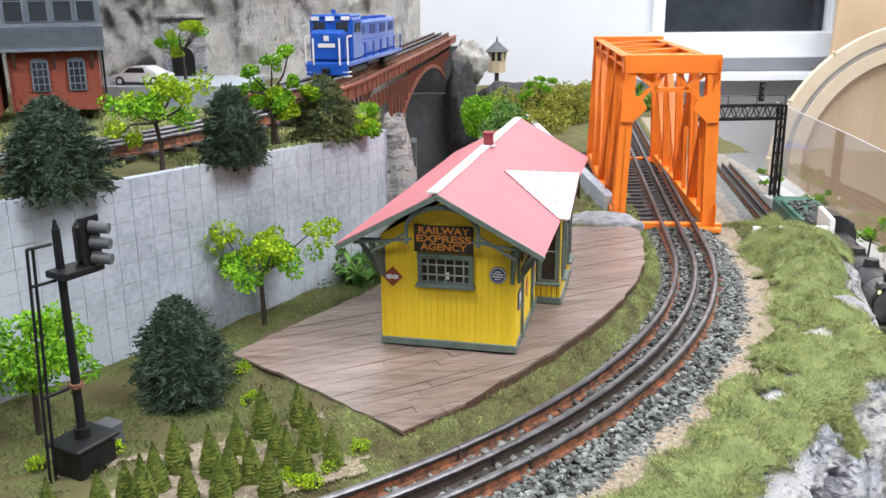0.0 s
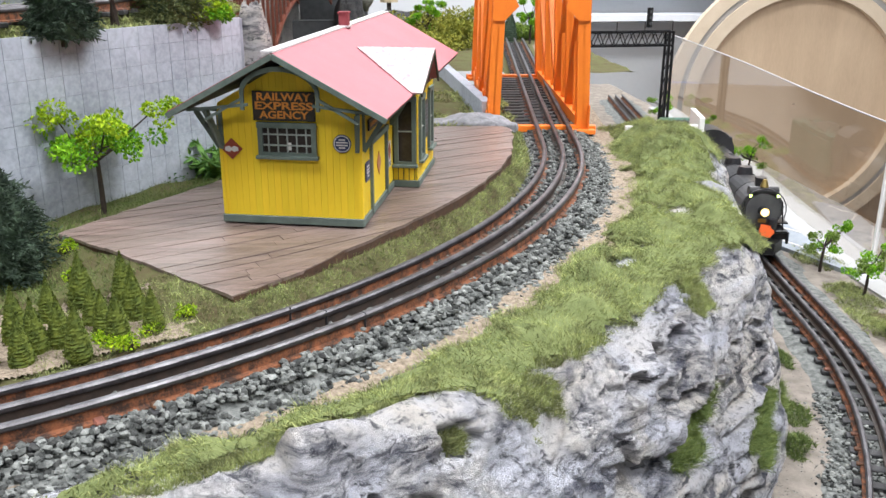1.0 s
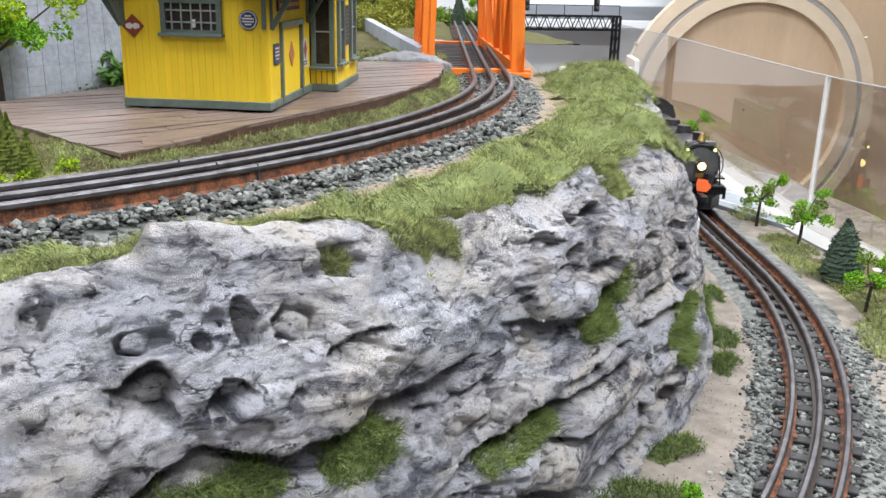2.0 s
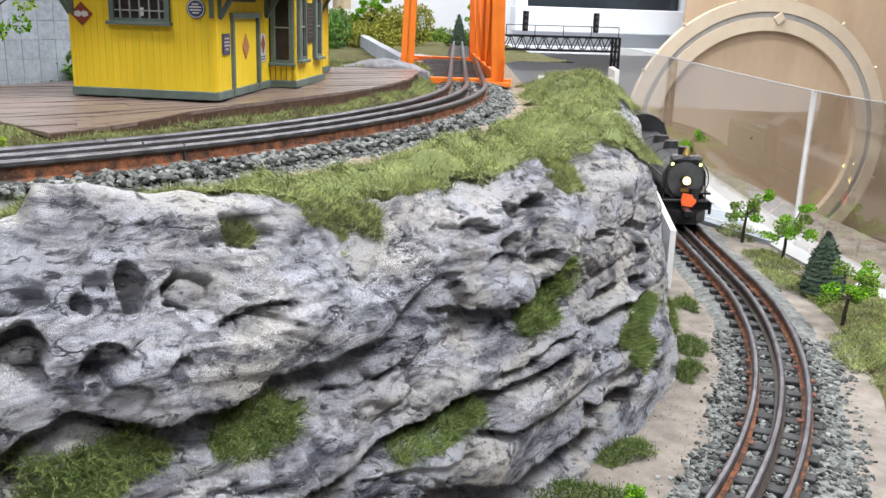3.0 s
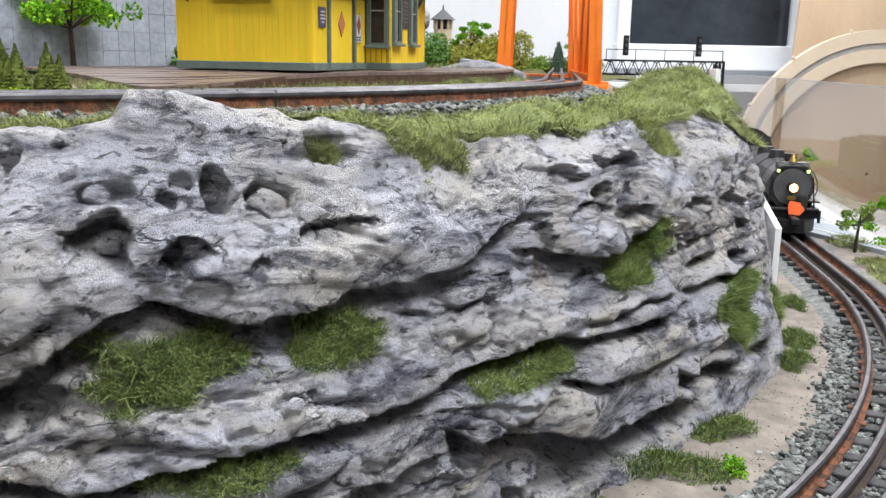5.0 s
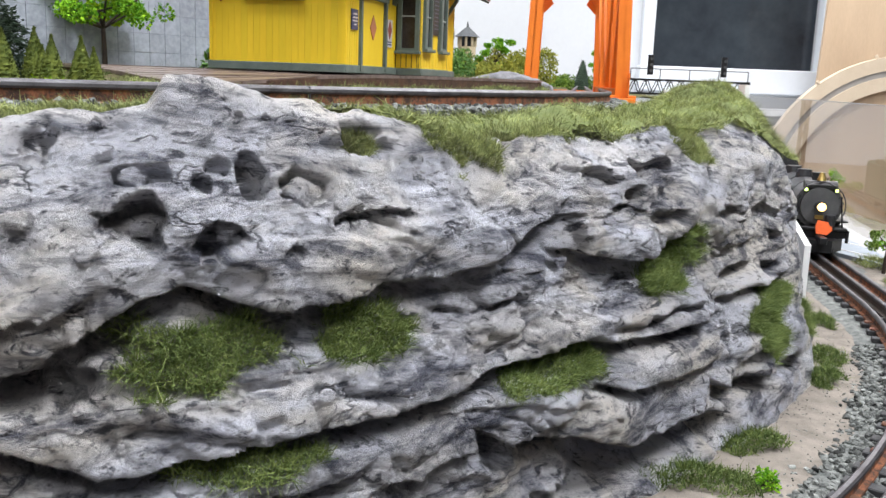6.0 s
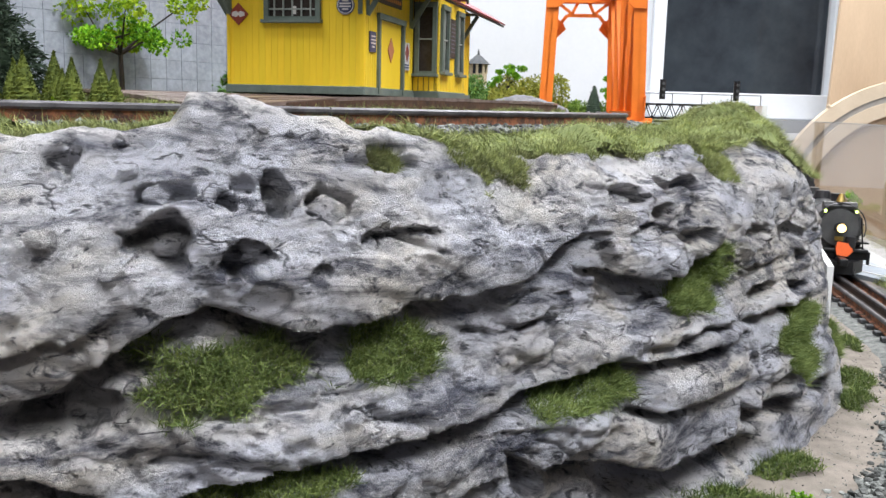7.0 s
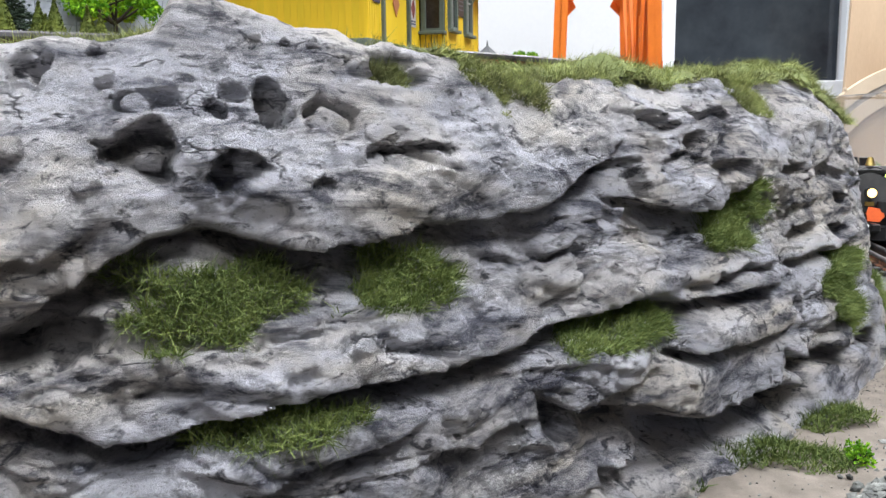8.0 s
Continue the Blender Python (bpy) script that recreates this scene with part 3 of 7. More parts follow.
# ledges: along, down; then how far they stand out, how deep the rock falls back below them, and how high that hollow is, in mm
LEDGES = [([.56, .646, .656, .662, .670, .680, .686, .696, .702, .714, .729, .744, .758, .772, .794, .812, .832, .855, .878, .897], [.61, .587, .579, .548, .533, .510, .498, .498, .484, .494, .510, .517, .514, .506, .502, .506, .502, .471, .440, .417], 4, 12, 9),
          ([.60, .646, .657, .669, .680], [.55, .533, .514, .498, .483], 2, 6, 3.5),
          ([.56, .651, .662, .675, .686, .704, .722, .735, .753, .774, .789, .804, .826, .849, .876, .896, .934, .956, .980, 1.017], [.66, .668, .687, .718, .714, .699, .687, .676, .680, .687, .683, .680, .664, .660, .656, .660, .687, .687, .691, .703], 4, 11, 7),
          ([.815, .822, .836, .854, .872, .890], [.75, .761, .792, .776, .780, .780], 4, 8, 6),
          ([.840, .854, .896, .914, .933, .957, .994, 1.03], [.800, .807, .842, .857, .861, .869, .880, .89], 4, 13, 11),
          ([.895, .904, .933, .958, .998, 1.018], [.750, .753, .761, .768, .784, .780], 5, 9, 4),
          ([1.000, 1.005, 1.048, 1.114, 1.197], [.835, .838, .853, .861, .884], 5, 11, 5),
          ([.880, .891, .903, .927, .946, .963, .992, 1.008, 1.02], [.52, .517, .510, .525, .533, .525, .494, .463, .45], 4, 8, 8),
          ([1.020, 1.028, 1.070, 1.110, 1.13], [.668, .668, .668, .664, .66], 3, 7, 5),
          ([.765, .774, .790, .801, .820, .83], [.795, .792, .792, .780, .784, .79], 3, 5, 4),
          ([.905, .915, .936, .960, 1.017], [.645, .649, .668, .649, .664], 2, 3, 2),
          ([.60, .67, .70, .74, .77], [.80, .80, .79, .765, .75], 3, 5, 6)]


def cliff_shape(ds, nv):
    S, v, P, N = cliff_base(ds, nv)
    near = (S > .56) & (spline(CLIFF, ds)[:len(S), 1] < .935)
    S, P, N = S[near], P[near], N[near]
    fall = np.gradient(P, axis=1)
    fall /= np.linalg.norm(fall, axis=2)[..., None]
    s, w = np.meshgrid(S, v, indexing="ij")
    x, y, z = P[..., 0], P[..., 1], P[..., 2]
    side = np.clip((w - .18) / .2, 0, 1)
    low = np.clip((w - .44) / .12, 0, 1)
    q = w * .24
    wx, wy = .010 * fbm(s * 28, q * 40, 0, 63, 3), .007 * fbm(s * 30, q * 44, 0, 66, 3)
    d = .0055 * fbm(x * 13, y * 13, z * 18, 3, 2) + .0045 * fbm(x * 36, y * 36, z * 44, 9, 3) * (.35 + .65 * side)
    slip = np.zeros_like(d)
    # layers that run along the lower face, dipping a little
    lay = q - .03 * np.sin(s * 9) * .4 - .05 * s + .7 * wy
    k = (lay + .005 * fbm(s * 10, w * 5, 0, 25, 3)) / .0125
    f = k - np.floor(k)
    cover = (.12 + .88 * low) * np.clip(.45 + 1.4 * fbm(s * 14, k * .8, 0, 27, 3), 0, 1)
    calm = 1 - .62 * np.clip((s - .85) / .06, 0, 1) * np.clip((w - .57) / .06, 0, 1)
    d += .0042 * (np.minimum(f ** .6, (1 - f) * 6) - .55) * cover * calm
    # creases and torn edges
    for fs, fq, deep, wide, sd in ((17, 42, .0034, 8, 29), (38, 95, .0024, 7, 33), (85, 190, .0012, 5, 37)):
        n = fbm((s + wx) * fs, (q + wy) * fq - s * fs * .25, 0, sd, 3)
        d -= deep * calm * (.30 + 1.0 * low) * np.clip(1 - np.abs(n) * wide, 0, 1) ** 1.5 * np.clip(.5 + fbm(s * 15, q * 25, 0, sd + 100, 2), 0, 1)
        d += deep * calm * .7 * np.abs(n) * (.25 + .75 * low)
    # smooth dimples pressed into the upper rock, crumbs in some places
    dim = fbm(x * 55, y * 55, z * 60, 81, 2)
    d -= .0028 * np.clip(dim - .22, 0, 1) * 3 * (1 - .6 * low)
    rough = np.clip(.15 + 1.9 * fbm(x * 17, y * 17, z * 20, 43, 3), 0, 1) * (.6 + .4 * low)
    d += .0020 * (np.abs(fbm((x + wx) * 95, (y + wx) * 95, (z + wy) * 110, 41, 3)) - .12) * (.25 + rough)
    d += .0013 * fbm(x * 260, y * 260, z * 300, 47, 2) * (.25 + rough) + .0006 * fbm(x * 600, y * 600, z * 600, 51, 2)
    wob = .0016 * fbm(s * 40, q * 15, 0, 61, 3) + .0014 * fbm(s * 130, q * 40, 0, 62, 2)
    for ls, lv, out, back, tall in LEDGES:
        on = np.clip((s - ls[0]) / .02, 0, 1) * np.clip((ls[-1] - s) / .02, 0, 1) * np.clip(.85 + .5 * fbm(s * 30, 0, 0, int(1000 * lv[1]), 2), .3, 1.2)
        k = (w - np.interp(s, ls, lv)) * .24 + wob
        st = np.clip((k + .0007) / .0014, 0, 1)
        lip = (1 - st) * np.sqrt(np.clip(1 - ((k + .005) / .014) ** 2, 0, 1))
        d += .0014 * on * (out * lip - back * 1.6 * st * np.exp(-(np.maximum(k - .0015, 0) / (tall * .001)) ** 2))
        slip += .0011 * on * out * (1 - st) * np.exp(np.minimum(k, 0) / .005)
    ragged = .42 * fbm(s * 75, q * 95, 0, 12, 3) + .22 * fbm(s * 240, q * 280, 0, 13, 2)
    for ps, pv, rs, rv, dep in PITS:
        a, b = (s - ps - .002 + wx * .08) / rs, (w - pv - .009 + wy * .5) / rv
        e = np.hypot(a, b) + ragged
        t = np.clip((1.08 - e) / .34, 0, 1)
        t = t * t * (3 - 2 * t)
        d += -.001 * dep * 1.3 * t + .0007 * np.exp(-((e - 1.2) / .16) ** 2)
        slip -= .0006 * dep * t
    for s0, v0, s1, v1 in CRACKS:
        ax, ay = s1 - s0, (v1 - v0) * .24
        t = np.clip(((s - s0) * ax + (w - v0) * .24 * ay) / (ax * ax + ay * ay), 0, 1)
        e = np.hypot(s - s0 - t * ax + wx * .16, (w - v0) * .24 - t * ay + wy * .2)
        d -= .0045 * np.exp(-(e / .0011) ** 2)
    d *= np.clip((w - .10) / .18, 0, 1)
    slip *= side
    P = P.copy()
    P[..., 2] += .020 * np.exp(-((y - .885) / .065) ** 2) * np.exp(-(((w - .12) / .14) ** 2))
    rise = np.where(w < .21, np.exp(-((w - .21) / .055) ** 2), np.exp(-((w - .21) / .085) ** 2))
    P[..., 2] += (np.interp(s, *BRINK) + .0012 * fbm(s * 60, w * 12, 0, 19, 3)) * rise
    return S, v, P + N * d[..., None] + fall * slip[..., None], N


CS, CV, CP, CN = cliff_shape(.0011, 350)
cliff = tagged(sheet("rock_cliff", CP.reshape(-1, 3), grid_faces(len(CS), len(CV))[:, ::-1], ROCK), "grey painted plaster rock cliff with holes and ledges", "rock cliff", kind="structure")


def on_cliff(s, v):
    """Places and outward ways on the rock at given places along and down."""
    i = np.clip(np.searchsorted(CS, s), 0, len(CS) - 1)
    j = np.clip((v * (len(CV) - 1)).astype(int), 0, len(CV) - 1)
    return CP[i, j], CN[i, j]


# ---- ground ----
C2 = spline(CLIFF, .004)
C2N = normals(C2)


def beyond(x, y):
    """How far a place lies outside the line of the cliff."""
    P = np.stack([np.ravel(x), np.ravel(y)], 1)
    out = np.empty(len(P))
    for k in range(0, len(P), 4000):
        q = P[k:k + 4000]
        i = ((q[:, None] - C2[None]) ** 2).sum(2).argmin(1)
        out[k:k + 4000] = ((q - C2[i]) * C2N[i]).sum(1)
    return out.reshape(np.shape(x))


def from_track(x, y):
    """Distance outward from the upper track's centre line."""
    arc = np.hypot(x - TC[0], y - TC[1]) - TR
    rel = np.stack([x - ARC_END[0], y - ARC_END[1]], -1)
    along = rel @ AXIS
    return np.where(along > 0, rel[..., 0] * AXIS[1] - rel[..., 1] * AXIS[0], arc)


CELL, CX0, CY0 = .003, -.75, .0
CROWN = np.full((460, 340), -1.0)
top_rows = CV < .62
np.maximum.at(CROWN, (((CP[:, top_rows, 0] - CX0) / CELL).astype(int), ((CP[:, top_rows, 1] - CY0) / CELL).astype(int)), CP[:, top_rows, 2])
wide = CROWN.copy()
for sx, sy in ((1, 0), (-1, 0), (0, 1), (0, -1), (1, 1), (-1, -1), (1, -1), (-1, 1)):
    wide = np.maximum(wide, np.roll(np.roll(CROWN, sx, 0), sy, 1))
CROWN = wide


PLATFORM = [(-.151, .578), (-.026, .4765), (.026, .522), (.086, .594), (.143, .685), (.180, .775), (.197, .85), (.203, .90), (.195, .925), (.13, .925), (.0, .83), (-.062, .718)]
PLAT_TOP = .0215
PLAT_LINE = np.vstack([np.array([a]) + (np.array([b]) - np.array([a])) * np.linspace(0, 1, 12)[:, None] for a, b in zip(PLATFORM, PLATFORM[1:] + PLATFORM[:1])])


def droop(x, y):
    """How far the old platform sags towards its near corner."""
    return .0078 * np.exp(-(np.hypot(np.asarray(x) + .026, np.asarray(y) - .4765) / .075) ** 2)


def off_platform(x, y):
    """Distance to the platform's outline."""
    P = np.stack([np.ravel(x), np.ravel(y)], 1)
    out = np.concatenate([np.sqrt(((P[k:k + 4000, None] - PLAT_LINE[None]) ** 2).sum(2)).min(1) for k in range(0, len(P), 4000)])
    return out.reshape(np.shape(x))



def inside(px_, py_, poly):
    r = np.zeros(np.shape(px_), bool)
    for (x0, y0), (x1, y1) in zip(poly, poly[1:] + poly[:1]):
        hit = (y0 > py_) != (y1 > py_)
        with np.errstate(divide="ignore", invalid="ignore"):
            r ^= hit & (px_ < (x1 - x0) * (py_ - y0) / (y1 - y0 + 1e-12) + x0)
    return r


def land(x, y):
    """Height of the upper level."""
    t = from_track(x, y)
    bed = np.clip(1 - np.abs(t) / .045, 0, 1)
    h = -.003 - .001 * np.clip(bed * 3, 0, 1)
    out = np.clip((t - .058) / .03, 0, 1)
    h = h + out * (.004 + .005 * fbm(x * 28, y * 28, 0, 71, 3) + .022 * np.exp(-((x - .375) / .05) ** 2 - ((y - .885) / .07) ** 2))
    inn = np.clip((-t - .029) / .012, 0, 1)
    h = h + inn * (.010 + .004 * fbm(x * 24, y * 24, 0, 75, 3))
    b = beyond(x, y)
    h = h - .03 * np.clip((b + .100) / .03, 0, 1)
    h = h + (.0065 + .005 * np.clip((-t - .060) / .03, 0, 1)) * np.exp(-(off_platform(x, y) / .022) ** 2) * np.clip((-t - .025) / .010, 0, 1) - .6 * droop(x, y)
    return h


# one height map of the land, the rock's top and the distance from the brink
HX, HY = np.meshgrid(CX0 + (np.arange(460) + .5) * CELL, CY0 + (np.arange(340) + .5) * CELL, indexing="ij")
LAND_MAP, BRINK_MAP = land(HX, HY), beyond(HX, HY)
CROWN = np.where(BRINK_MAP > -.118, np.maximum(LAND_MAP, CROWN), LAND_MAP)
FALL_MAP = np.hypot(*np.gradient(CROWN, CELL))


def from_map(m, x, y):
    i, j = (np.asarray(x) - CX0) / CELL - .5, (np.asarray(y) - CY0) / CELL - .5
    a, b = np.clip(i.astype(int), 0, 458), np.clip(j.astype(int), 0, 338)
    fi, fj = i - a, j - b
    return (m[a, b] * (1 - fi) + m[a + 1, b] * fi) * (1 - fj) + (m[a, b + 1] * (1 - fi) + m[a + 1, b + 1] * fi) * fj


def crown_height(x, y):
    """Height of the land or of the rock's top, whichever is higher."""
    return from_map(CROWN, x, y)


gx, gy = np.meshgrid(np.arange(-.75, .62, .0065), np.arange(.10, 2.6, .0065), indexing="ij")
gz = land(gx, gy)
gap = (gy > .935) & (gy < 1.47)
keep = (beyond(gx, gy) < -.035) & ~((gy > .925) & (gx > .335) & (gy < 1.47)) & ~(gap & (gx > .19)) & (gx < .52) & ~((gy > 1.06) & (gx < .085) & (gx > -.25))
gf = grid_faces(*gx.shape)
gf = gf[keep.ravel()[gf].all(1)][:, ::-1]
gv = np.stack([gx, gy, gz], 2).reshape(-1, 3)
used = np.unique(gf)
remap = np.zeros(len(gv), int)
remap[used] = np.arange(len(used))
tagged(sheet("ground", gv[used], remap[gf], EARTH), "green and brown scatter covered ground of the upper level", "ground", kind="structure")

# lower level: one sheet out to the bench edge
lx, ly = np.meshgrid(np.arange(-.7, .80, .010), np.arange(-.2, 2.6, .010), indexing="ij")
DOWN_N = normals(DOWN)


def from_lower(x, y):
    P = np.stack([np.ravel(x), np.ravel(y)], 1)
    out = np.empty(len(P))
    for k in range(0, len(P), 4000):
        q = P[k:k + 4000]
        i = ((q[:, None] - DOWN[None]) ** 2).sum(2).argmin(1)
        out[k:k + 4000] = ((q - DOWN[i]) * DOWN_N[i]).sum(1)
    return out.reshape(np.shape(x))


def low_land(x, y):
    return LOW + .0025 * fbm(x * 22, y * 22, 0, 81, 3) - .003 * np.clip(1 - np.abs(from_lower(x, y)) / .05, 0, 1)


lz = low_land(lx, ly)
tagged(sheet("lower_ground", np.stack([lx, ly, lz], 2).reshape(-1, 3), grid_faces(*lx.shape)[:, ::-1], GREYSAND), "fine tan sand covering the lower level", "ground", kind="structure")
slab("bench_fascia", (.03, -.205, -.30), (1.5, .02, .22), BENCH, "pale bench edge board", "bench edge")


def ribbon(name, r0, r1, material, label, lift=.004):
    """A strip beside the upper track between two distances from its centre line."""
    P = UP[40:]
    N = normals(P)
    o = np.linspace(r0, r1, 8)
    X = P[:, None, 0] + N[:, None, 0] * o
    Y = P[:, None, 1] + N[:, None, 1] * o
    Z = land(X, Y) + lift + .0015 * fbm(X * 60, Y * 60, 0, 91, 3)
    Z[:, [0, -1]] -= .006
    V = np.stack([X, Y, Z], 2).reshape(-1, 3)
    return tagged(sheet(name, V, grid_faces(len(P), 8), material), label, "ground", kind="structure")


ribbon("sand_strip", .036, .072, SAND, "strip of fine tan sand beside the track", .0012)

# ---- depot platform: boards cut to the outline ----
def clip_strip(poly, x0, x1):
    """The part of a polygon between two values of x."""
    def half(p, lim, sign):
        out = []
        for a, b in zip(p, p[1:] + p[:1]):
            ia, ib = sign * (a[0] - lim) >= 0, sign * (b[0] - lim) >= 0
            if ia:
                out.append(a)
            if ia != ib:
                t = (lim - a[0]) / (b[0] - a[0])
                out.append((lim, a[1] + t * (b[1] - a[1])))
        return out
    p = half(poly, x0, 1)
    return half(p, x1, -1) if len(p) > 2 else []


def worn(poly, amp, seed):
    """The outline with many small nicks, as old boards have them."""
    rng, out = random.Random(seed), []
    for a, b in zip(poly, poly[1:] + poly[:1]):
        n = max(1, int(math.dist(a, b) / .008))
        for k in range(n):
            t = k / n
            out.append((a[0] + t * (b[0] - a[0]) + rng.uniform(-amp, amp), a[1] + t * (b[1] - a[1]) + rng.uniform(-amp, amp)))
    return out


platform = empty("depot_platform", Matrix(), "weathered brown board platform under the depot", "platform")
OUT = worn([tuple(p) for p in spline(PLATFORM[1:9], .012)] + PLATFORM[9:] + PLATFORM[:1], .0012, 4)
def sag(bm):
    for p in bm.verts:
        if p.co.z > .01:
            p.co.z -= float(droop(p.co.x, p.co.y))
    return bm


skirt = prism(bmesh.new(), [(x * .992 + .0006, y * .996 + .0025) for x, y in OUT], .002, PLAT_TOP - .0006)
bmesh.ops.delete(skirt, geom=[f for f in skirt.faces if f.normal.z > .9], context="FACES_ONLY")
part("platform_base", sag(skirt), DECKEDGE, platform, "dark brown ragged platform edge")
turn = pose(0, 0, 0, 0, 0, 27)
back = turn.inverted()
LOCAL = [tuple((back @ Vector((x, y, 0)))[:2]) for x, y in OUT]
ys = [p[1] for p in LOCAL]
flip = [(p[1], p[0]) for p in LOCAL]
k, y = 0, min(ys)
rng = random.Random(11)
while y < max(ys):
    strip = clip_strip(flip, y + .0001, y + .0079)
    if len(strip) > 2:
        lo, hi = min(p[1] for p in strip), max(p[1] for p in strip)
        cut = lo + (hi - lo) * rng.uniform(.25, .75)
        sw = [(q, p) for p, q in strip]
        for a, b in ((lo - 1, cut), (cut + .0004, hi + 1)):
            piece = clip_strip(sw, a, b)
            if len(piece) > 2:
                bm = bmesh.new()
                prism(bm, piece, PLAT_TOP - .0018 + rng.uniform(-.0003, 0), PLAT_TOP + rng.uniform(-.0003, .0003), turn)
                part("plank", sag(bm), DECK, platform)
    y += .008

# ---- depot ----
DZ = PLAT_TOP + .0008
DEPOT = Matrix.Translation((-.045, .596, DZ)) @ pose(0, 0, 0, 0, 0, -13.3)
DW, DL, EAVE, RIDGE = .0953, .290, .076, .115
depot = empty("railway_depot", DEPOT, "small yellow wooden depot with pink roof and grey-green trim", "depot building")


def to_wall(face):
    """Maps (along, up, out) onto a wall: front, right, left, back or the bay's sides."""
    c = {"front": ((0, 0, 0), (1, 0, 0), (0, -1, 0)), "right": ((DW, 0, 0), (0, 1, 0), (1, 0, 0)), "left": ((0, DL, 0), (0, -1, 0), (-1, 0, 0)), "back": ((DW, DL, 0), (-1, 0, 0), (0, 1, 0)),
         "bay_near": ((DW, .108, 0), (1, 0, 0), (0, -1, 0)), "bay_out": ((DW + .0195, .108, 0), (0, 1, 0), (1, 0, 0)), "bay_far": ((DW + .0195, .190, 0), (-1, 0, 0), (0, 1, 0))}[face]
    o, a, n = (Vector(v) for v in c)
    return Matrix(((a.x, 0, n.x, o.x), (a.y, 0, n.y, o.y), (0, 1, 0, o.z), (0, 0, 0, 1)))


def siding(face, length, top, pitch=.0045, holes=(), start=0.0):
    """Upright boards with grooves between; top(x) is their height; holes are (x0, x1, z0, z1)."""
    m, gap = to_wall(face), .00006 if face == "front" else .00036
    w = part("wall", prism(bmesh.new(), [(start, .0), (length, .0), (length, min(top(length), top(length - .001))), *([(length / 2, top(length / 2))] if face in ("front", "back") else []), (start, min(top(start), top(start + .001)))], -.002, -.0008, m), YELLOWSHADE if face == "front" else DARKWOOD, depot, "dark wall core behind the boards")
    x = start
    while x < length - .0006:
        x1 = min(x + pitch, length)
        spans = [(.004, None)]
        for a, b, c, d in holes:
            if x1 > a + .0008 and x < b - .0008:
                spans = [(.004, c), (d, None)]
        for z0, z1 in spans:
            bm = bmesh.new()
            ha, hb = (top(x), top(x1)) if z1 is None else (z1, z1)
            prism(bm, [(x + gap, z0), (x1 - gap, z0), (x1 - gap, hb), (x + gap, ha)], -.0009, .0, m)
            part("board", bm, YELLOW, w)
        x = x1


def gable(x):
    return EAVE + .004 + (RIDGE - EAVE - .008) * (1 - abs(x - DW / 2) / (DW / 2)) * .86


HOLE = (.0275, .0655, .046, .0665)
siding("front", DW, gable, holes=[HOLE])
siding("back", DW, gable)
siding("right", .108, lambda x: EAVE + .004, .0043, [(.0262, .0808, .0, .052)])
siding("right", DL, lambda x: EAVE + .004, .0046, [(.212, .236, .024, .064)], .190)
siding("left", DL, lambda x: EAVE + .004, .0046)
siding("bay_near", .0195, lambda x: EAVE + .012, .0042, [(.002, .0178, .017, .067)])
siding("bay_out", .082, lambda x: EAVE + .012, .0045, [(.007, .027, .019, .066), (.053, .073, .019, .066)])
siding("bay_far", .0195, lambda x: EAVE + .012, .0042)
for face, a, b in (("front", -.001, DW + .001), ("right", -.001, .108), ("right", .190, DL), ("left", 0, DL), ("back", 0, DW), ("bay_near", 0, .0205), ("bay_out", -.001, .083), ("bay_far", -.001, .0195)):
    part("base_trim", bx(((a + b) / 2, .0022, .0003), (b - a, .0052, .0022), to_wall(face), .0003), TRIM, depot, "grey-green base board")
for face, x in (("front", .0009), ("front", DW - .0009), ("right", .0009)):
    part("corner_board", bx((x, EAVE / 2 + .002, .0001), (.0022, EAVE - .006, .0012), to_wall(face)), YELLOW, depot)


def sash(face, x0, x1, z0, z1, cols, rows, sill=True):
    """A framed window: frame, bars and panes in the wall's hole."""
    m = to_wall(face)
    cx, cz, w, h = (x0 + x1) / 2, (z0 + z1) / 2, x1 - x0, z1 - z0
    bm = bmesh.new()
    for c, size in (((x0 + .001, cz, .0003), (.0032, h, .0032)), ((x1 - .001, cz, .0003), (.0032, h, .0032)), ((cx, z1 - .001, .0004), (w + .002, .0036, .0036)), ((cx, z0 + .001, .0004), (w, .003, .0032))):
        box(bm, c, size, m)
    win_ = part("window", bm, TRIM, depot, "grey-green window frame")
    part("pane", bx((cx, cz, -.0006), (w - .003, h - .003, .0008), m), PANE, win_, "dark window glass")
    for i in range(1, cols):
        part("glazing_bar", bx((x0 + w * i / cols, cz, .0003), (.0008, h - .004, .0012), m), GREYBAR, win_)
    for i in range(1, rows):
        part("glazing_bar", bx((cx, z0 + h * i / rows, .0003), (w - .004, .0009, .0013), m), GREYBAR, win_)
    if sill:
        part("window_sill", bx((cx, z0 - .0006, .0018), (w + .004, .0022, .005), m, .0003), TRIM, win_)


sash("front", .0275, .0655, .046, .0675, 6, 3)
part("window_card", bx((.0478, .0525, .0002), (.0024, .0050, .0006), to_wall("front")), SIGNWHITE, depot, "small white card in the window")
sash("right", .212, .236, .024, .066, 2, 2)
sash("bay_near", .002, .0178, .017, .069, 1, 2)
sash("bay_out", .007, .027, .019, .068, 2, 2)
sash("bay_out", .053, .073, .019, .068, 2, 2)
# door and its frame
m = to_wall("right")
door = part("door", bx((.0535, .0275, -.0008), (.051, .046, .0016), m), YELLOW, depot, "plain yellow door")
for c, size in (((.0271, .027, .0005), (.0034, .052, .003)), ((.0799, .027, .0005), (.0034, .052, .003)), ((.0535, .0515, .0007), (.058, .0036, .0036))):
    part("door_frame", bx(c, size, m), TRIM, depot)
for x in (.0294, .0776):
    part("door_gap", bx((x, .0265, -.0003), (.0012, .046, .0012), m), DARKWOOD, depot)


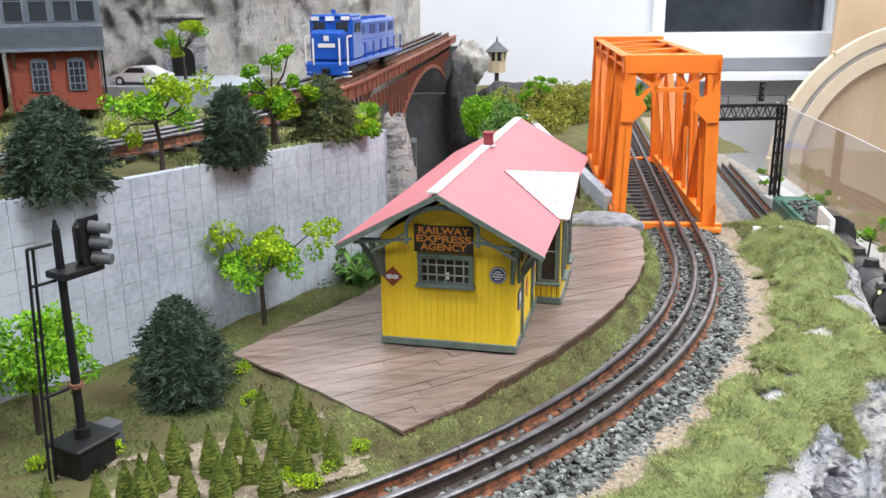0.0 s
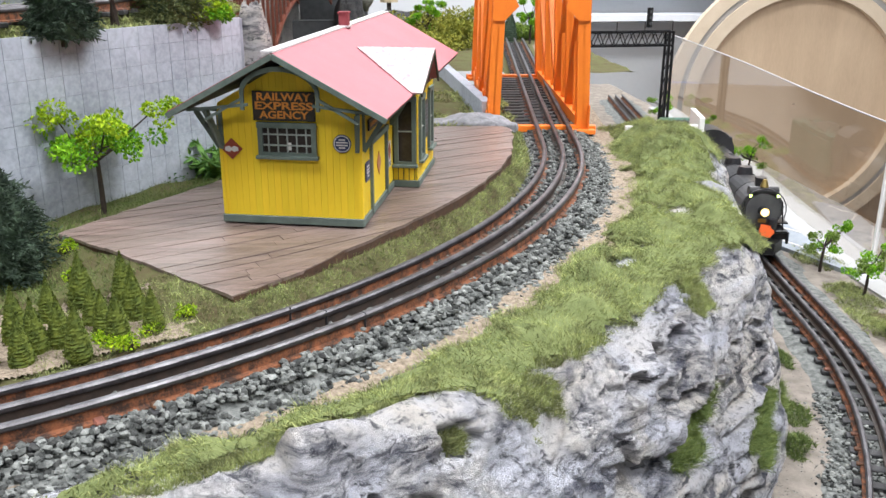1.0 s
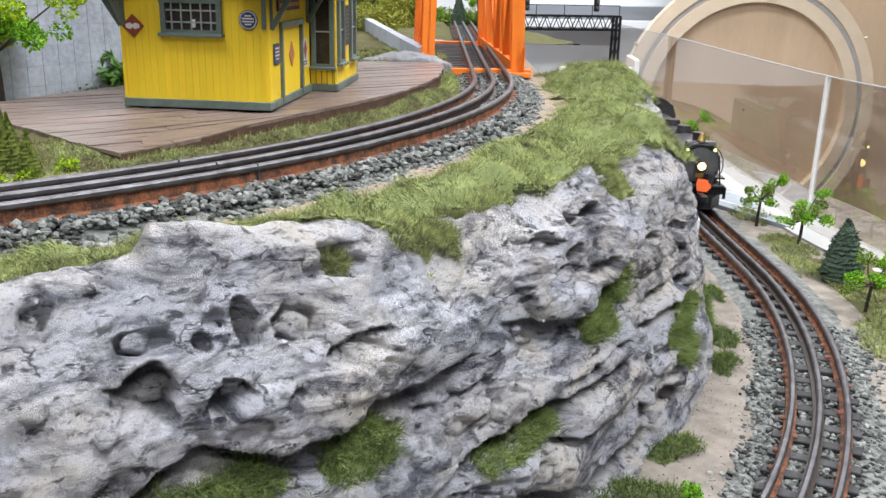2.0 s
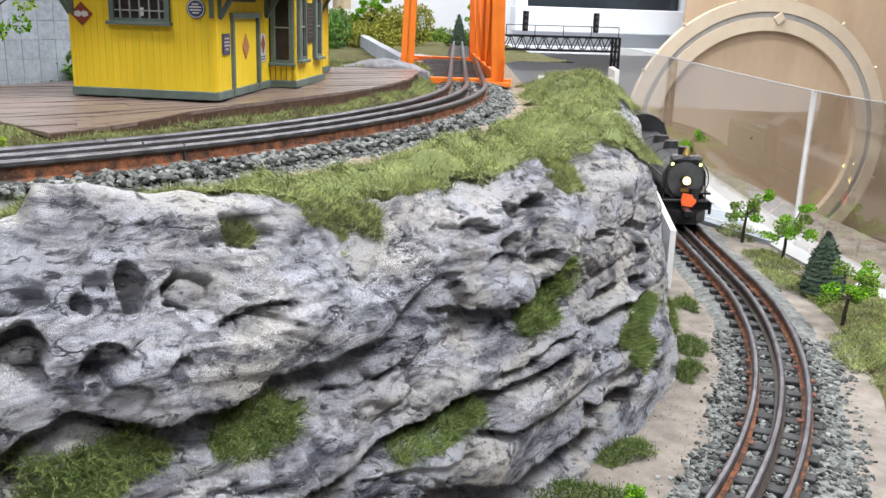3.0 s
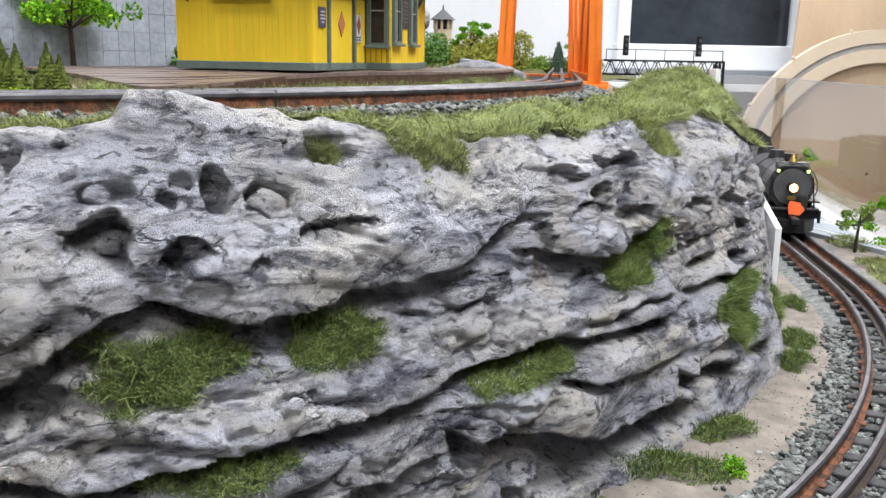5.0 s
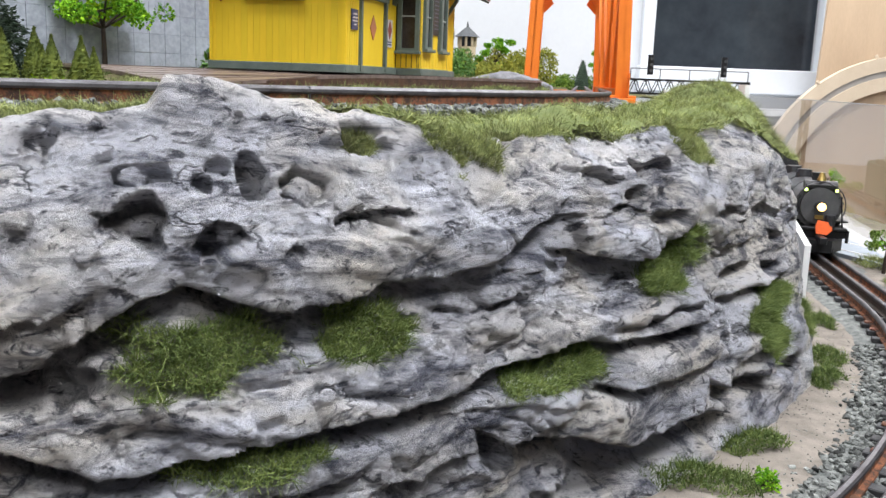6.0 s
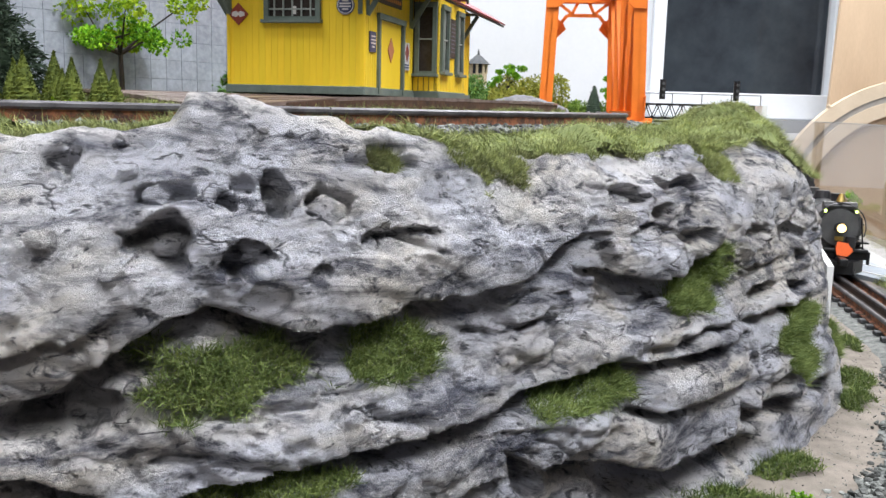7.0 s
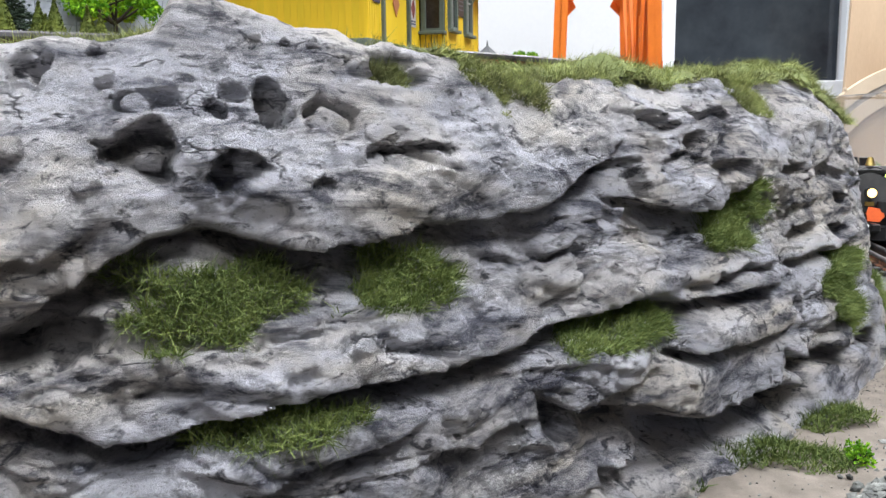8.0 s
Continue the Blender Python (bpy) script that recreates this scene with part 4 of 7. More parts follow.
def diamond(face, x, z, r, material, inner, out=.0006):
    m = to_wall(face)
    d = part("sign", prism(bmesh.new(), [(x - r, z), (x, z - r), (x + r, z), (x, z + r)], out, out + .0006, m), material, depot, "diamond enamel sign")
    part("sign_mark", prism(bmesh.new(), [(x - r * .62, z - r * .16), (x - r * .2, z - r * .28), (x, z - r * .1), (x + r * .2, z - r * .28), (x + r * .62, z - r * .16), (x + r * .62, z + r * .16), (x + r * .2, z + r * .28), (x, z + r * .1), (x - r * .2, z + r * .28), (x - r * .62, z + r * .16)], out + .0006, out + .0009, m), inner, d)


diamond("front", .0085, .0500, .0072, SIGNRED, SIGNWHITE)
m = to_wall("front")
disc = part("sign", rod(bmesh.new(), m @ Vector((.0832, .0555, .0004)), m @ Vector((.0832, .0555, .0012)), .0060, n=32), SIGNBLUE, depot, "round navy and white sign")
part("sign_rim", rod(bmesh.new(), m @ Vector((.0832, .0555, .0011)), m @ Vector((.0832, .0555, .0013)), .0055, n=32), SIGNWHITE, disc)
part("sign_face", rod(bmesh.new(), m @ Vector((.0832, .0555, .0012)), m @ Vector((.0832, .0555, .00145)), .0049, n=32), SIGNBLUE, disc)
for dz, w in ((.0026, .0042), (.0009, .0076), (-.0009, .0076), (-.0026, .0042)):
    part("sign_bar", bx((.0832, .0555 + dz, .0015), (w, .0009, .0003), m), SIGNWHITE, disc)
m = to_wall("front")
board = part("name_board", bx((.0455, .0790, .0012), (.0415, .0190, .0012), m, .0002), SIGNBLACK, depot, "black board lettered RAILWAY EXPRESS AGENCY in orange")
for text, dz, w in (("RAILWAY", .0058, .036), ("EXPRESS", 0, .0385), ("AGENCY", -.0058, .033)):
    lettering("lettering", text, .0068, m @ pose(.0455, .0790 + dz, .0019), SIGNGOLD, board, .00018, w)
m = to_wall("right")
blue = part("sign", bx((.0155, .034, .0006), (.0120, .0130, .0008), m), SIGNBLUE, depot, "navy enamel notice")
for dz, w in ((.0035, .007), (.0012, .0082), (-.0009, .0085), (-.0032, .004)):
    part("sign_bar", bx((.0155, .034 + dz, .0011), (w, .0009, .0003), m), SIGNWHITE, blue)
white = part("sign", bx((.0890, .029, .0007), (.0125, .0195, .0008), m), SIGNWHITE, depot, "white notice with a faded red diamond")
part("sign_mark", prism(bmesh.new(), [(.0845, .0315), (.0890, .0248), (.0935, .0315), (.0890, .0380)], .0011, .0014, m), SIGNRED, white)
for dz in (-.0052, -.0070):
    part("sign_bar", bx((.0890, .029 + dz - .001, .0012), (.009, .0009, .0003), m), SIGNBLUE, white)
part("sign", prism(bmesh.new(), [(.0475, .031), (.0540, .0225), (.0605, .031), (.0540, .0395)], .0002, .0007, m), SIGNPINK, depot, "faded red diamond on the door")
nb = part("name_board", bx((.046, .0640, .0012), (.054, .0075, .0012), m), SIGNBLACK, depot, "narrow black board with gold marks")
for k in range(11):
    part("sign_bar", bx((.0235 + k * .0045, .064, .0019), (.0028, .0024, .0003), m), SIGNGOLD, nb)
m = to_wall("bay_out")
notice = part("sign", bx((.040, .046, .0006), (.016, .030, .0006), m), SIGNBLACK, depot, "dark framed timetable")
for k in range(8):
    part("sign_bar", bx((.040, .036 + k * .003, .001), (.012, .0007, .0002), m), CLAP, notice)


# roof: two slopes with thickness, a cross gable over the bay, white ridge caps
def slope(name, pts, material, thick=.0016, label=""):
    bm = bmesh.new()
    P = [Vector(p) for p in pts]
    n = (P[1] - P[0]).cross(P[2] - P[0]).normalized()
    if n.z < 0:
        n = -n
    a = [bm.verts.new(p) for p in P]
    b = [bm.verts.new(p - n * thick) for p in P]
    bm.faces.new(a)
    bm.faces.new(b[::-1])
    for i in range(len(P)):
        bm.faces.new((a[i], b[i], b[(i + 1) % len(P)], a[(i + 1) % len(P)]))
    bmesh.ops.recalc_face_normals(bm, faces=bm.faces)
    return part(name, bm, material, depot, label)


RU, F0, B0 = .0455, -.020, .350
UL, UR = -.0255, .1168
DB, DRU, DRZ, DHW = .1205, .1265, .1035, .043
slope("roof", [(RU, F0, RIDGE), (RU, B0, RIDGE), (UL, B0, EAVE + .001), (UL, F0, EAVE + .001)], PINKROOF, label="faded pink roof slope")
slope("roof", [(RU, F0, RIDGE), (RU, B0, RIDGE), (UR, B0, EAVE), (UR, F0, EAVE)], PINKROOF, label="faded pink roof slope")
slope("soffit", [(RU, F0 + .001, RIDGE - .002), (RU, B0 - .001, RIDGE - .002), (UL + .001, B0 - .001, EAVE - .001), (UL + .001, F0 + .001, EAVE - .001)], DARKWOOD)
slope("soffit", [(RU, F0 + .001, RIDGE - .002), (RU, B0 - .001, RIDGE - .002), (UR - .001, B0 - .001, EAVE - .002), (UR - .001, F0 + .001, EAVE - .002)], DARKWOOD)
kz = (RIDGE - EAVE) / (UR - RU)
DU0 = RU + (RIDGE - DRZ) / kz + .0
for sg, mt, lb in ((-1, PINKWHITE, "white card slope of the cross gable, mottled with pink"), (1, PINKROOF, "pink slope of the cross gable")):
    yb = DB + sg * DHW
    slope("dormer_roof", [(DU0, DB, DRZ + .0012), (DRU, DB, DRZ + .0012), (DRU - .003, yb, EAVE + .0014), (UR - .001, yb, EAVE + .0014)], mt, label=lb)
part("dormer_trim", beam(beam(bmesh.new(), (DRU - .0005, DB, DRZ - .0008), (DRU - .0035, DB - DHW, EAVE - .0006), .0016, .003), (DRU - .0005, DB, DRZ - .0008), (DRU - .0035, DB + DHW, EAVE - .0006), .0016, .003), DARKWOOD, depot)
part("dormer_wall", prism(bmesh.new(), [(DB - DHW + .004, EAVE), (DB + DHW - .004, EAVE), (DB, DRZ - .003)], DW + .0155, DW + .0185, Matrix(((0, 0, 1, 0), (1, 0, 0, 0), (0, 1, 0, 0), (0, 0, 0, 1)))), YELLOW, depot)
part("ridge_cap", beam(bmesh.new(), (RU - .0028, F0 - .0004, RIDGE + .0004), (RU - .0028, B0, RIDGE + .0004), .0075, .0012), WHITECARD, depot, "white ridge cap")
for sg, ue in ((-1, UL), (1, UR)):
    part("barge_board", beam(bmesh.new(), (RU, F0 - .0008, RIDGE - .0022), (ue, F0 - .0008, EAVE - .0016), .0014, .0034), TRIM, depot, "grey-green barge board")
ch = part("chimney", bx((RU - .001, .172, RIDGE + .004), (.0075, .0075, .013), None, .0003), CHIMNEY, depot, "maroon brick chimney")
part("chimney_cap", bx((RU - .001, .172, RIDGE + .0112), (.009, .009, .0018), None, .0003), CHIMNEY, ch)
part("flashing", bx((RU - .001, .172, RIDGE + .0005), (.0105, .0105, .0014)), WHITECARD, ch)
# curved gable brackets and eave brackets
bm = bmesh.new()
for s in (-1, 1):
    pts = []
    for k in range(11):
        a = radians(90 * k / 10)
        pts.append(Vector((DW / 2 + s * .0245 * math.sin(a), F0 * .78, .089 + .0155 * math.cos(a))))
    for a, b in zip(pts[:-1], pts[1:]):
        beam(bm, a, b, .0022, .0030)
    beam(bm, (DW / 2 + s * .0245, F0 * .78, .092), (DW / 2 + s * .0245, F0 * .78, .0785), .0022, .0022)
    beam(bm, (DW / 2 + s * .021, F0 * .78, .082), (DW / 2 + s * .062, F0 * .78, .0775), .0018, .0018)
    beam(bm, (DW / 2 + s * .0245, F0 * .78, .086), (DW / 2 + s * .050, F0 * .78, .0715), .0018, .0018)
part("gable_bracket", bm, TRIM, depot, "curved grey-green gable bracket")
for face, x in (("left", DL - .003), ("left", .14), ("right", .004), ("right", .098), ("right", .202), ("right", .250)):
    mm = to_wall(face)
    bm = bmesh.new()
    beam(bm, mm @ Vector((x, .05, .001)), mm @ Vector((x, .074, .016)), .0022, .0030)
    beam(bm, mm @ Vector((x, .05, .001)), mm @ Vector((x, .077, .001)), .0022, .0022)
    beam(bm, mm @ Vector((x, .075, .0)), mm @ Vector((x, .075, .018)), .0018, .0022)
    part("eave_bracket", bm, TRIM, depot)
for s, x in ((-1, .002), (1, DW - .002)):
    mm = to_wall("front")
    bm = bmesh.new()
    beam(bm, mm @ Vector((x, .052, .001)), mm @ Vector((x + s * .004, .078, .015)), .0026, .0036)
    beam(bm, mm @ Vector((x, .050, .001)), mm @ Vector((x, .074, .001)), .0026, .0026)
    part("eave_bracket", bm, TRIM, depot)


# ---- orange truss bridge ----
BO = (.2490, .988)
BRIDGE = Matrix.Translation((BO[0], BO[1], .002)) @ pose(0, 0, 0, 0, 0, -5)
HW, HT, BL, BH, NP = .0505, .0445, .42, .191, 4
truss = empty("truss_bridge", BRIDGE, "bright orange through-truss railway bridge", "bridge")


def channel(a, b, w, h, name, wall=.0018):
    """A U-shaped bar: two flanges and a web."""
    a, b = Vector(a), Vector(b)
    d = (b - a).normalized()
    side = Vector((1, 0, 0))
    bm = bmesh.new()
    out = side.cross(d).normalized()
    beam(bm, a, b, wall, h) if abs(d.z) < .5 else box(bm, (0, 0, 0), (wall, h, (b - a).length), Matrix.Translation((a + b) / 2) @ Matrix((side, out, d)).transposed().to_4x4())
    for s in (-1, 1):
        o = out * s * (h / 2 - wall / 2)
        box(bm, (0, 0, 0), (w, wall, (b - a).length), Matrix.Translation((a + b) / 2 + o) @ Matrix((side, out, d)).transposed().to_4x4())
    return part(name, bm, ORANGE, truss)


def lean_x(z):
    return HW + (HT - HW) * z / BH


for s in (-1, 1):
    x, xt = s * HW, s * HT
    part("bottom_chord", beam(bmesh.new(), (x, 0, .008), (x, BL, .008), .010, .012), ORANGE, truss)
    channel((xt, .0, BH - .006), (xt, BL, BH - .006), .011, .012, "top_chord")
    for k in range(NP + 1):
        y = BL * k / NP
        end = k in (0, NP)
        channel((x, y, .004), (xt, y, BH), .014 if end else .009, .014 if end else .010, "end_post" if end else "post")
        g = .013 if end else .009
        part("gusset", bx((x + s * .0056, y, .018), (.0014, g * 2.0, .026), None, .0004), ORANGE, truss)
        part("gusset", bx((xt + s * .0056, y, BH - .012), (.0014, g * 2.0, .022), None, .0004), ORANGE, truss)
    for k in range(NP):
        y0, y1 = BL * k / NP, BL * (k + 1) / NP
        za, zb = (BH - .008, .014) if k < NP / 2 else (.014, BH - .008)
        channel((s * lean_x(za), y0, za), (s * lean_x(zb), y1, zb), .008, .009, "diagonal")
        ym = (y0 + y1) / 2
        channel((x, ym, .008), (s * lean_x(BH / 2), ym, BH / 2), .005, .006, "sub_post")
    # knee plates on the portals
    for y in (-.0085, BL + .0085):
        part("knee_plate", prism(bmesh.new(), [(s * .053, .122), (s * .040, .122), (s * .025, .137), (s * .031, .148), (s * .042, .154), (s * .053, .154)], -.001, .001, pose(0, y, 0, 90)), ORANGE, truss)
for y in (-.002, BL + .002):
    part("portal_beam", bx((0, y, BH - .006), (2 * HT + .016, .013, .020), None, .0006), ORANGE, truss)
    part("portal_brace", beam(bmesh.new(), (-.024, y, .157), (.024, y, .157), .004, .005), ORANGE, truss)
    for s in (-1, 1):
        for a, b, w in (((.040, BH - .014), (.014, .157), .0045), ((.008, BH - .014), (.018, .157), .0045), ((.024, .157), (.040, .137), .005)):
            part("portal_brace", beam(bmesh.new(), (s * a[0], y, a[1]), (s * b[0], y, b[1]), .004, w), ORANGE, truss)
    part("portal_sill", bx((0, y, .0035), (2 * HW + .03, .010, .007), None, .0006), ORANGE, truss)
    for s in (-1, 1):
        part("foot_plate", bx((s * HW, y, .0015), (.026, .030, .005), None, .0006), ORANGE, truss)
for k in range(1, NP):
    y = BL * k / NP
    part("top_strut", bx((0, y, BH - .006), (2 * HT, .007, .009)), ORANGE, truss)
for k in range(NP):
    y0, y1 = BL * k / NP, BL * (k + 1) / NP
    part("lateral_brace", beam(beam(bmesh.new(), (-HT, y0, BH - .002), (HT, y1, BH - .002), .006, .003), (HT, y0, BH - .0055), (-HT, y1, BH - .0055), .006, .003), ORANGE, truss)
    part("floor_brace", beam(beam(bmesh.new(), (-HW, y0, -.004), (HW, y1, -.004), .007, .003), (HW, y0, -.0075), (-HW, y1, -.0075), .007, .003), ORANGE, truss)
tie_on_bridge = bpy.data.meshes.new("bridge_tie")
bm = bx((0, 0, 0), (.060, .0095, .006), None, .0005)
bm.to_mesh(tie_on_bridge)
bm.free()
tie_on_bridge.materials.append(TIE)
for k in range(19):
    o = new("bridge_tie", tie_on_bridge)
    o.parent = truss
    o.matrix_local = Matrix.Translation((0, .010 + k * .0222, .0005))
for k in range(2 * NP):
    part("floor_beam", bx((0, BL * (k + .5) / NP / 2, -.003), (2 * HW, .006, .005)), ORANGE, truss)

# low grey wall and rocks behind the platform
tagged(part("wing_wall", beam(bmesh.new(), (.200, 1.05, -.024), (.165, 1.78, -.02), .012, .100), CONCRETE), "low grey wing wall beside the bridge", "wall", kind="structure")


def boulder(name, c, size, seed, label, material=STONE, rz=0.0, n=3):
    bm = bmesh.new()
    bmesh.ops.create_icosphere(bm, subdivisions=n, radius=1)
    for v in bm.verts:
        p = np.array(v.co)
        k = 1 + .34 * float(fbm(p[0] * 1.3 + seed, p[1] * 1.3, p[2] * 1.3, seed, 3, True)) + .05 * float(vnoise(p[0] * 7, p[1] * 7, p[2] * 7, seed))
        v.co = Vector(p) * k
    bmesh.ops.transform(bm, matrix=Matrix.Translation(c) @ pose(0, 0, 0, 0, 0, rz) @ Matrix.Diagonal((*size, 1)), verts=bm.verts)
    for f in bm.faces:
        f.smooth = n > 3
    return tagged(part(name, bm, material), label, "rock")


boulder("flat_rock", (.172, .955, .013), (.044, .028, .015), 3, "low grey rock at the platform's end", n=4)
boulder("flat_rock", (.352, .735, -.006), (.018, .026, .009), 8, "pale grey rock set into the grass at the cliff edge", n=4)

# ---- retaining wall and terrace ----
WALLC = spline([(-.46, .27), (-.38, .40), (-.292, .528), (-.235, .602), (-.173, .682), (-.128, .745), (-.078, .806), (-.055, .850)], .003)
TERRACE = .138
WN = -normals(WALLC)
wall_core = sweep("retaining_wall", WALLC, 0, [(0, -.02), (0, TERRACE - .0005), (-.010, TERRACE - .0005), (-.010, -.02)], JOINT, None, 0)
tagged(wall_core, "pale grey retaining wall scored into square blocks", "retaining wall", kind="structure")
top_cap = sweep("wall_cap", WALLC, 0, [(.0006, TERRACE - .0012), (.0006, TERRACE - .0002), (-.011, TERRACE - .0002), (-.011, TERRACE - .0012)], CONCRETE, wall_core, 0)
seg = np.linalg.norm(np.diff(WALLC, axis=0), axis=1)
ws = np.r_[0, np.cumsum(seg)]
rng = random.Random(9)
BWID, BHGT = .0148, .0152
wn = normals(WALLC)
for c in range(int((ws[-1] - .14) / BWID)):
    s0 = .14 + c * BWID
    px0 = [np.interp(s0 + d, ws, WALLC[:, 0]) for d in (.0004, BWID - .0004)]
    py0 = [np.interp(s0 + d, ws, WALLC[:, 1]) for d in (.0004, BWID - .0004)]
    a = math.degrees(math.atan2(py0[1] - py0[0], px0[1] - px0[0]))
    for r in range(9):
        part("block", bx((0, 0, 0), (BWID - .00028, .0014, BHGT - .00028), pose(sum(px0) / 2, sum(py0) / 2, .002 + (r + .5) * BHGT, 0, 0, a) @ Matrix.Translation((0, -.0001 + rng.uniform(-.0001, .0001), 0)), .0001), CONCRETE, wall_core)

EDGE = [tuple(p) for p in WALLC] + [(-.062, .90), (-.075, 1.0), (-.095, 1.06), (-.20, 1.13), (-.26, 1.45), (-1.4, 1.45), (-1.4, .15)]
tx, ty = np.meshgrid(np.arange(-1.4, -.04, .007), np.arange(.15, 1.45, .007), indexing="ij")
tz = TERRACE - .004 + .005 * fbm(tx * 20, ty * 20, 0, 111, 3) + .003
tf = grid_faces(*tx.shape)
ok = inside(tx, ty, EDGE)
tf = tf[ok.ravel()[tf].all(1)][:, ::-1]
tv = np.stack([tx, ty, tz], 2).reshape(-1, 3)
used = np.unique(tf)
remap = np.zeros(len(tv), int)
remap[used] = np.arange(len(used))
tagged(sheet("terrace", tv[used], remap[tf], EARTH), "green terrace above the retaining wall", "ground", kind="structure")

# rock at the wall's end and piers under the viaduct
boulder("rock_pillar", (-.050, .875, .05), (.020, .022, .085), 21, "tall grey rock at the retaining wall's end", ROCK, n=4)
boulder("rock_pillar", (.060, 2.05, .115), (.036, .05, .045), 25, "grey boulder on the pillar beside the viaduct", MOUNTAIN, n=4)
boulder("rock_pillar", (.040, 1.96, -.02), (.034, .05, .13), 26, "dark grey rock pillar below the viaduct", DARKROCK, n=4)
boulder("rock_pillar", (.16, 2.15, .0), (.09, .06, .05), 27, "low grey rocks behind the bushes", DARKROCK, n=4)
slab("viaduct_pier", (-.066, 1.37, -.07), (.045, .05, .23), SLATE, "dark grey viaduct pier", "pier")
# added dark panel, stands for shade and dark wall under the deck
slab("back_panel", (.0, 2.22, -.02), (.16, .03, .32), SLATE, "dark panel added for the shade and dark wall below the viaduct", "panel")
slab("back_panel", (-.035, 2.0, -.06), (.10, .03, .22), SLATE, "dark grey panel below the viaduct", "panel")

# ---- red viaduct ----
VIA = spline([(-.235, .80), (-.172, .90), (-.138, 1.02), (-.111, 1.25), (-.060, 1.70), (-.005, 2.25)], .006)
VTOP = .158
viaduct = empty("viaduct", Matrix(), "oxide red steel arch viaduct carrying a track", "bridge")
vd = VIA[18:]
sweep("deck", vd, 0, [(-.034, -.004), (-.034, 0), (.034, 0), (.034, -.004)], SLATE, viaduct, VTOP)
for s in (-1, 1):
    sweep("girder", vd, s * .035, [(-.0015, -.009), (-.0015, .006), (.0015, .006), (.0015, -.009)], REDBRIDGE, viaduct, VTOP)
    sweep("flange", vd, s * .035, [(-.004, .005), (-.004, .0075), (.004, .0075), (.004, .005)], REDBRIDGE, viaduct, VTOP)
vn = normals(vd)
vs = np.arange(len(vd)) * .006


def arch_z(s, s0=.44, s1=1.14, z0=.045, z1=.132):
    k = (s - s0) / (s1 - s0)
    return z0 + (z1 - z0) * (1 - (2 * k - 1) ** 2) ** .6 if 0 < k < 1 else z0


for s in (-1, 1):
    k = 0.0
    prev = None
    bm = bmesh.new()
    for i in range(60, 184, 4):
        p = vd[i] + vn[i] * s * .034
        q = (p[0], p[1], arch_z(vs[i]))
        if prev:
            beam(bm, prev, q, .004, .007)
        prev = q
    part("arch_rib", bm, REDBRIDGE, viaduct)
    for i in range(4, min(len(vd), 200), 5):
        p = vd[i] + vn[i] * s * .034
        z = arch_z(vs[i]) if 60 <= i < 184 else VTOP - .038
        if VTOP - .02 - z > .004:
            part("spandrel_post", beam(bmesh.new(), (p[0], p[1], z), (p[0], p[1], VTOP - .018), .004, .004), REDBRIDGE, viaduct)
        part("stiffener", bx((0, 0, 0), (.003, .003, .015), pose(p[0] + vn[i, 0] * s * .0025, p[1] + vn[i, 1] * s * .0025, VTOP - .002)), REDBRIDGE, viaduct)
vtrack = lay_track("viaduct_track", VIA[18:], VTOP + .0145, "straight track across the red viaduct", 2, len(VIA) - 18, 4)
UT = spline([(-.42, .45), (-.34, .585), (-.268, .685), (-.225, .762), (-.190, .85), (-.170, .93)], .006)
utrack = lay_track("terrace_track", UT, TERRACE + .016, "rusty track on the terrace above the wall", 0, len(UT), 4)


# ---- mountain behind ----
def mountain():
    u, w = np.meshgrid(np.linspace(-1.5, -.06, 300), np.linspace(0, 1, 130), indexing="ij")
    z = -.16 + .81 * w
    y = 1.42 - .20 * np.exp(-((u + .55) / .35) ** 2) + .10 * w ** 1.5 + np.clip(u + .32, 0, 1) * 3.6
    d = .07 * fbm(u * 6, z * 4, 0, 131, 4) + .085 * fbm(u * 16 + .4 * z, z * 4.5, 0, 135, 4, True) + .020 * fbm(u * 55, z * 26, 0, 139, 4, True)
    return np.stack([u, y - d, z], 2)


tagged(sheet("rock_mountain", mountain().reshape(-1, 3), grid_faces(300, 130), MOUNTAIN), "grey carved plaster mountain behind the tracks", "mountain", kind="structure")
pm = empty("tunnel_portal", Matrix.Translation((-.332, 1.165, .142)) @ Matrix.Scale(.72, 4), "grey stone tunnel portal in the mountain", "tunnel portal")
part("portal_wall", bx((0, 0, .065), (.075, .02, .13), None, .003), ROCK, pm)
# no opening is cut; a flat black plate stands for the shaded inside
part("portal_mouth", prism(bmesh.new(), [(.02 * math.cos(radians(a)), .06 + .022 * math.sin(radians(a))) for a in range(0, 181, 15)] + [(-.02, 0), (.02, 0)], .0095, .012, pose(0, 0, 0, 90)), BLACK, pm, "black plate standing for the shade inside the tunnel mouth")
part("portal_cap", bx((0, -.002, .133), (.085, .03, .008), None, .002), ROCK, pm)


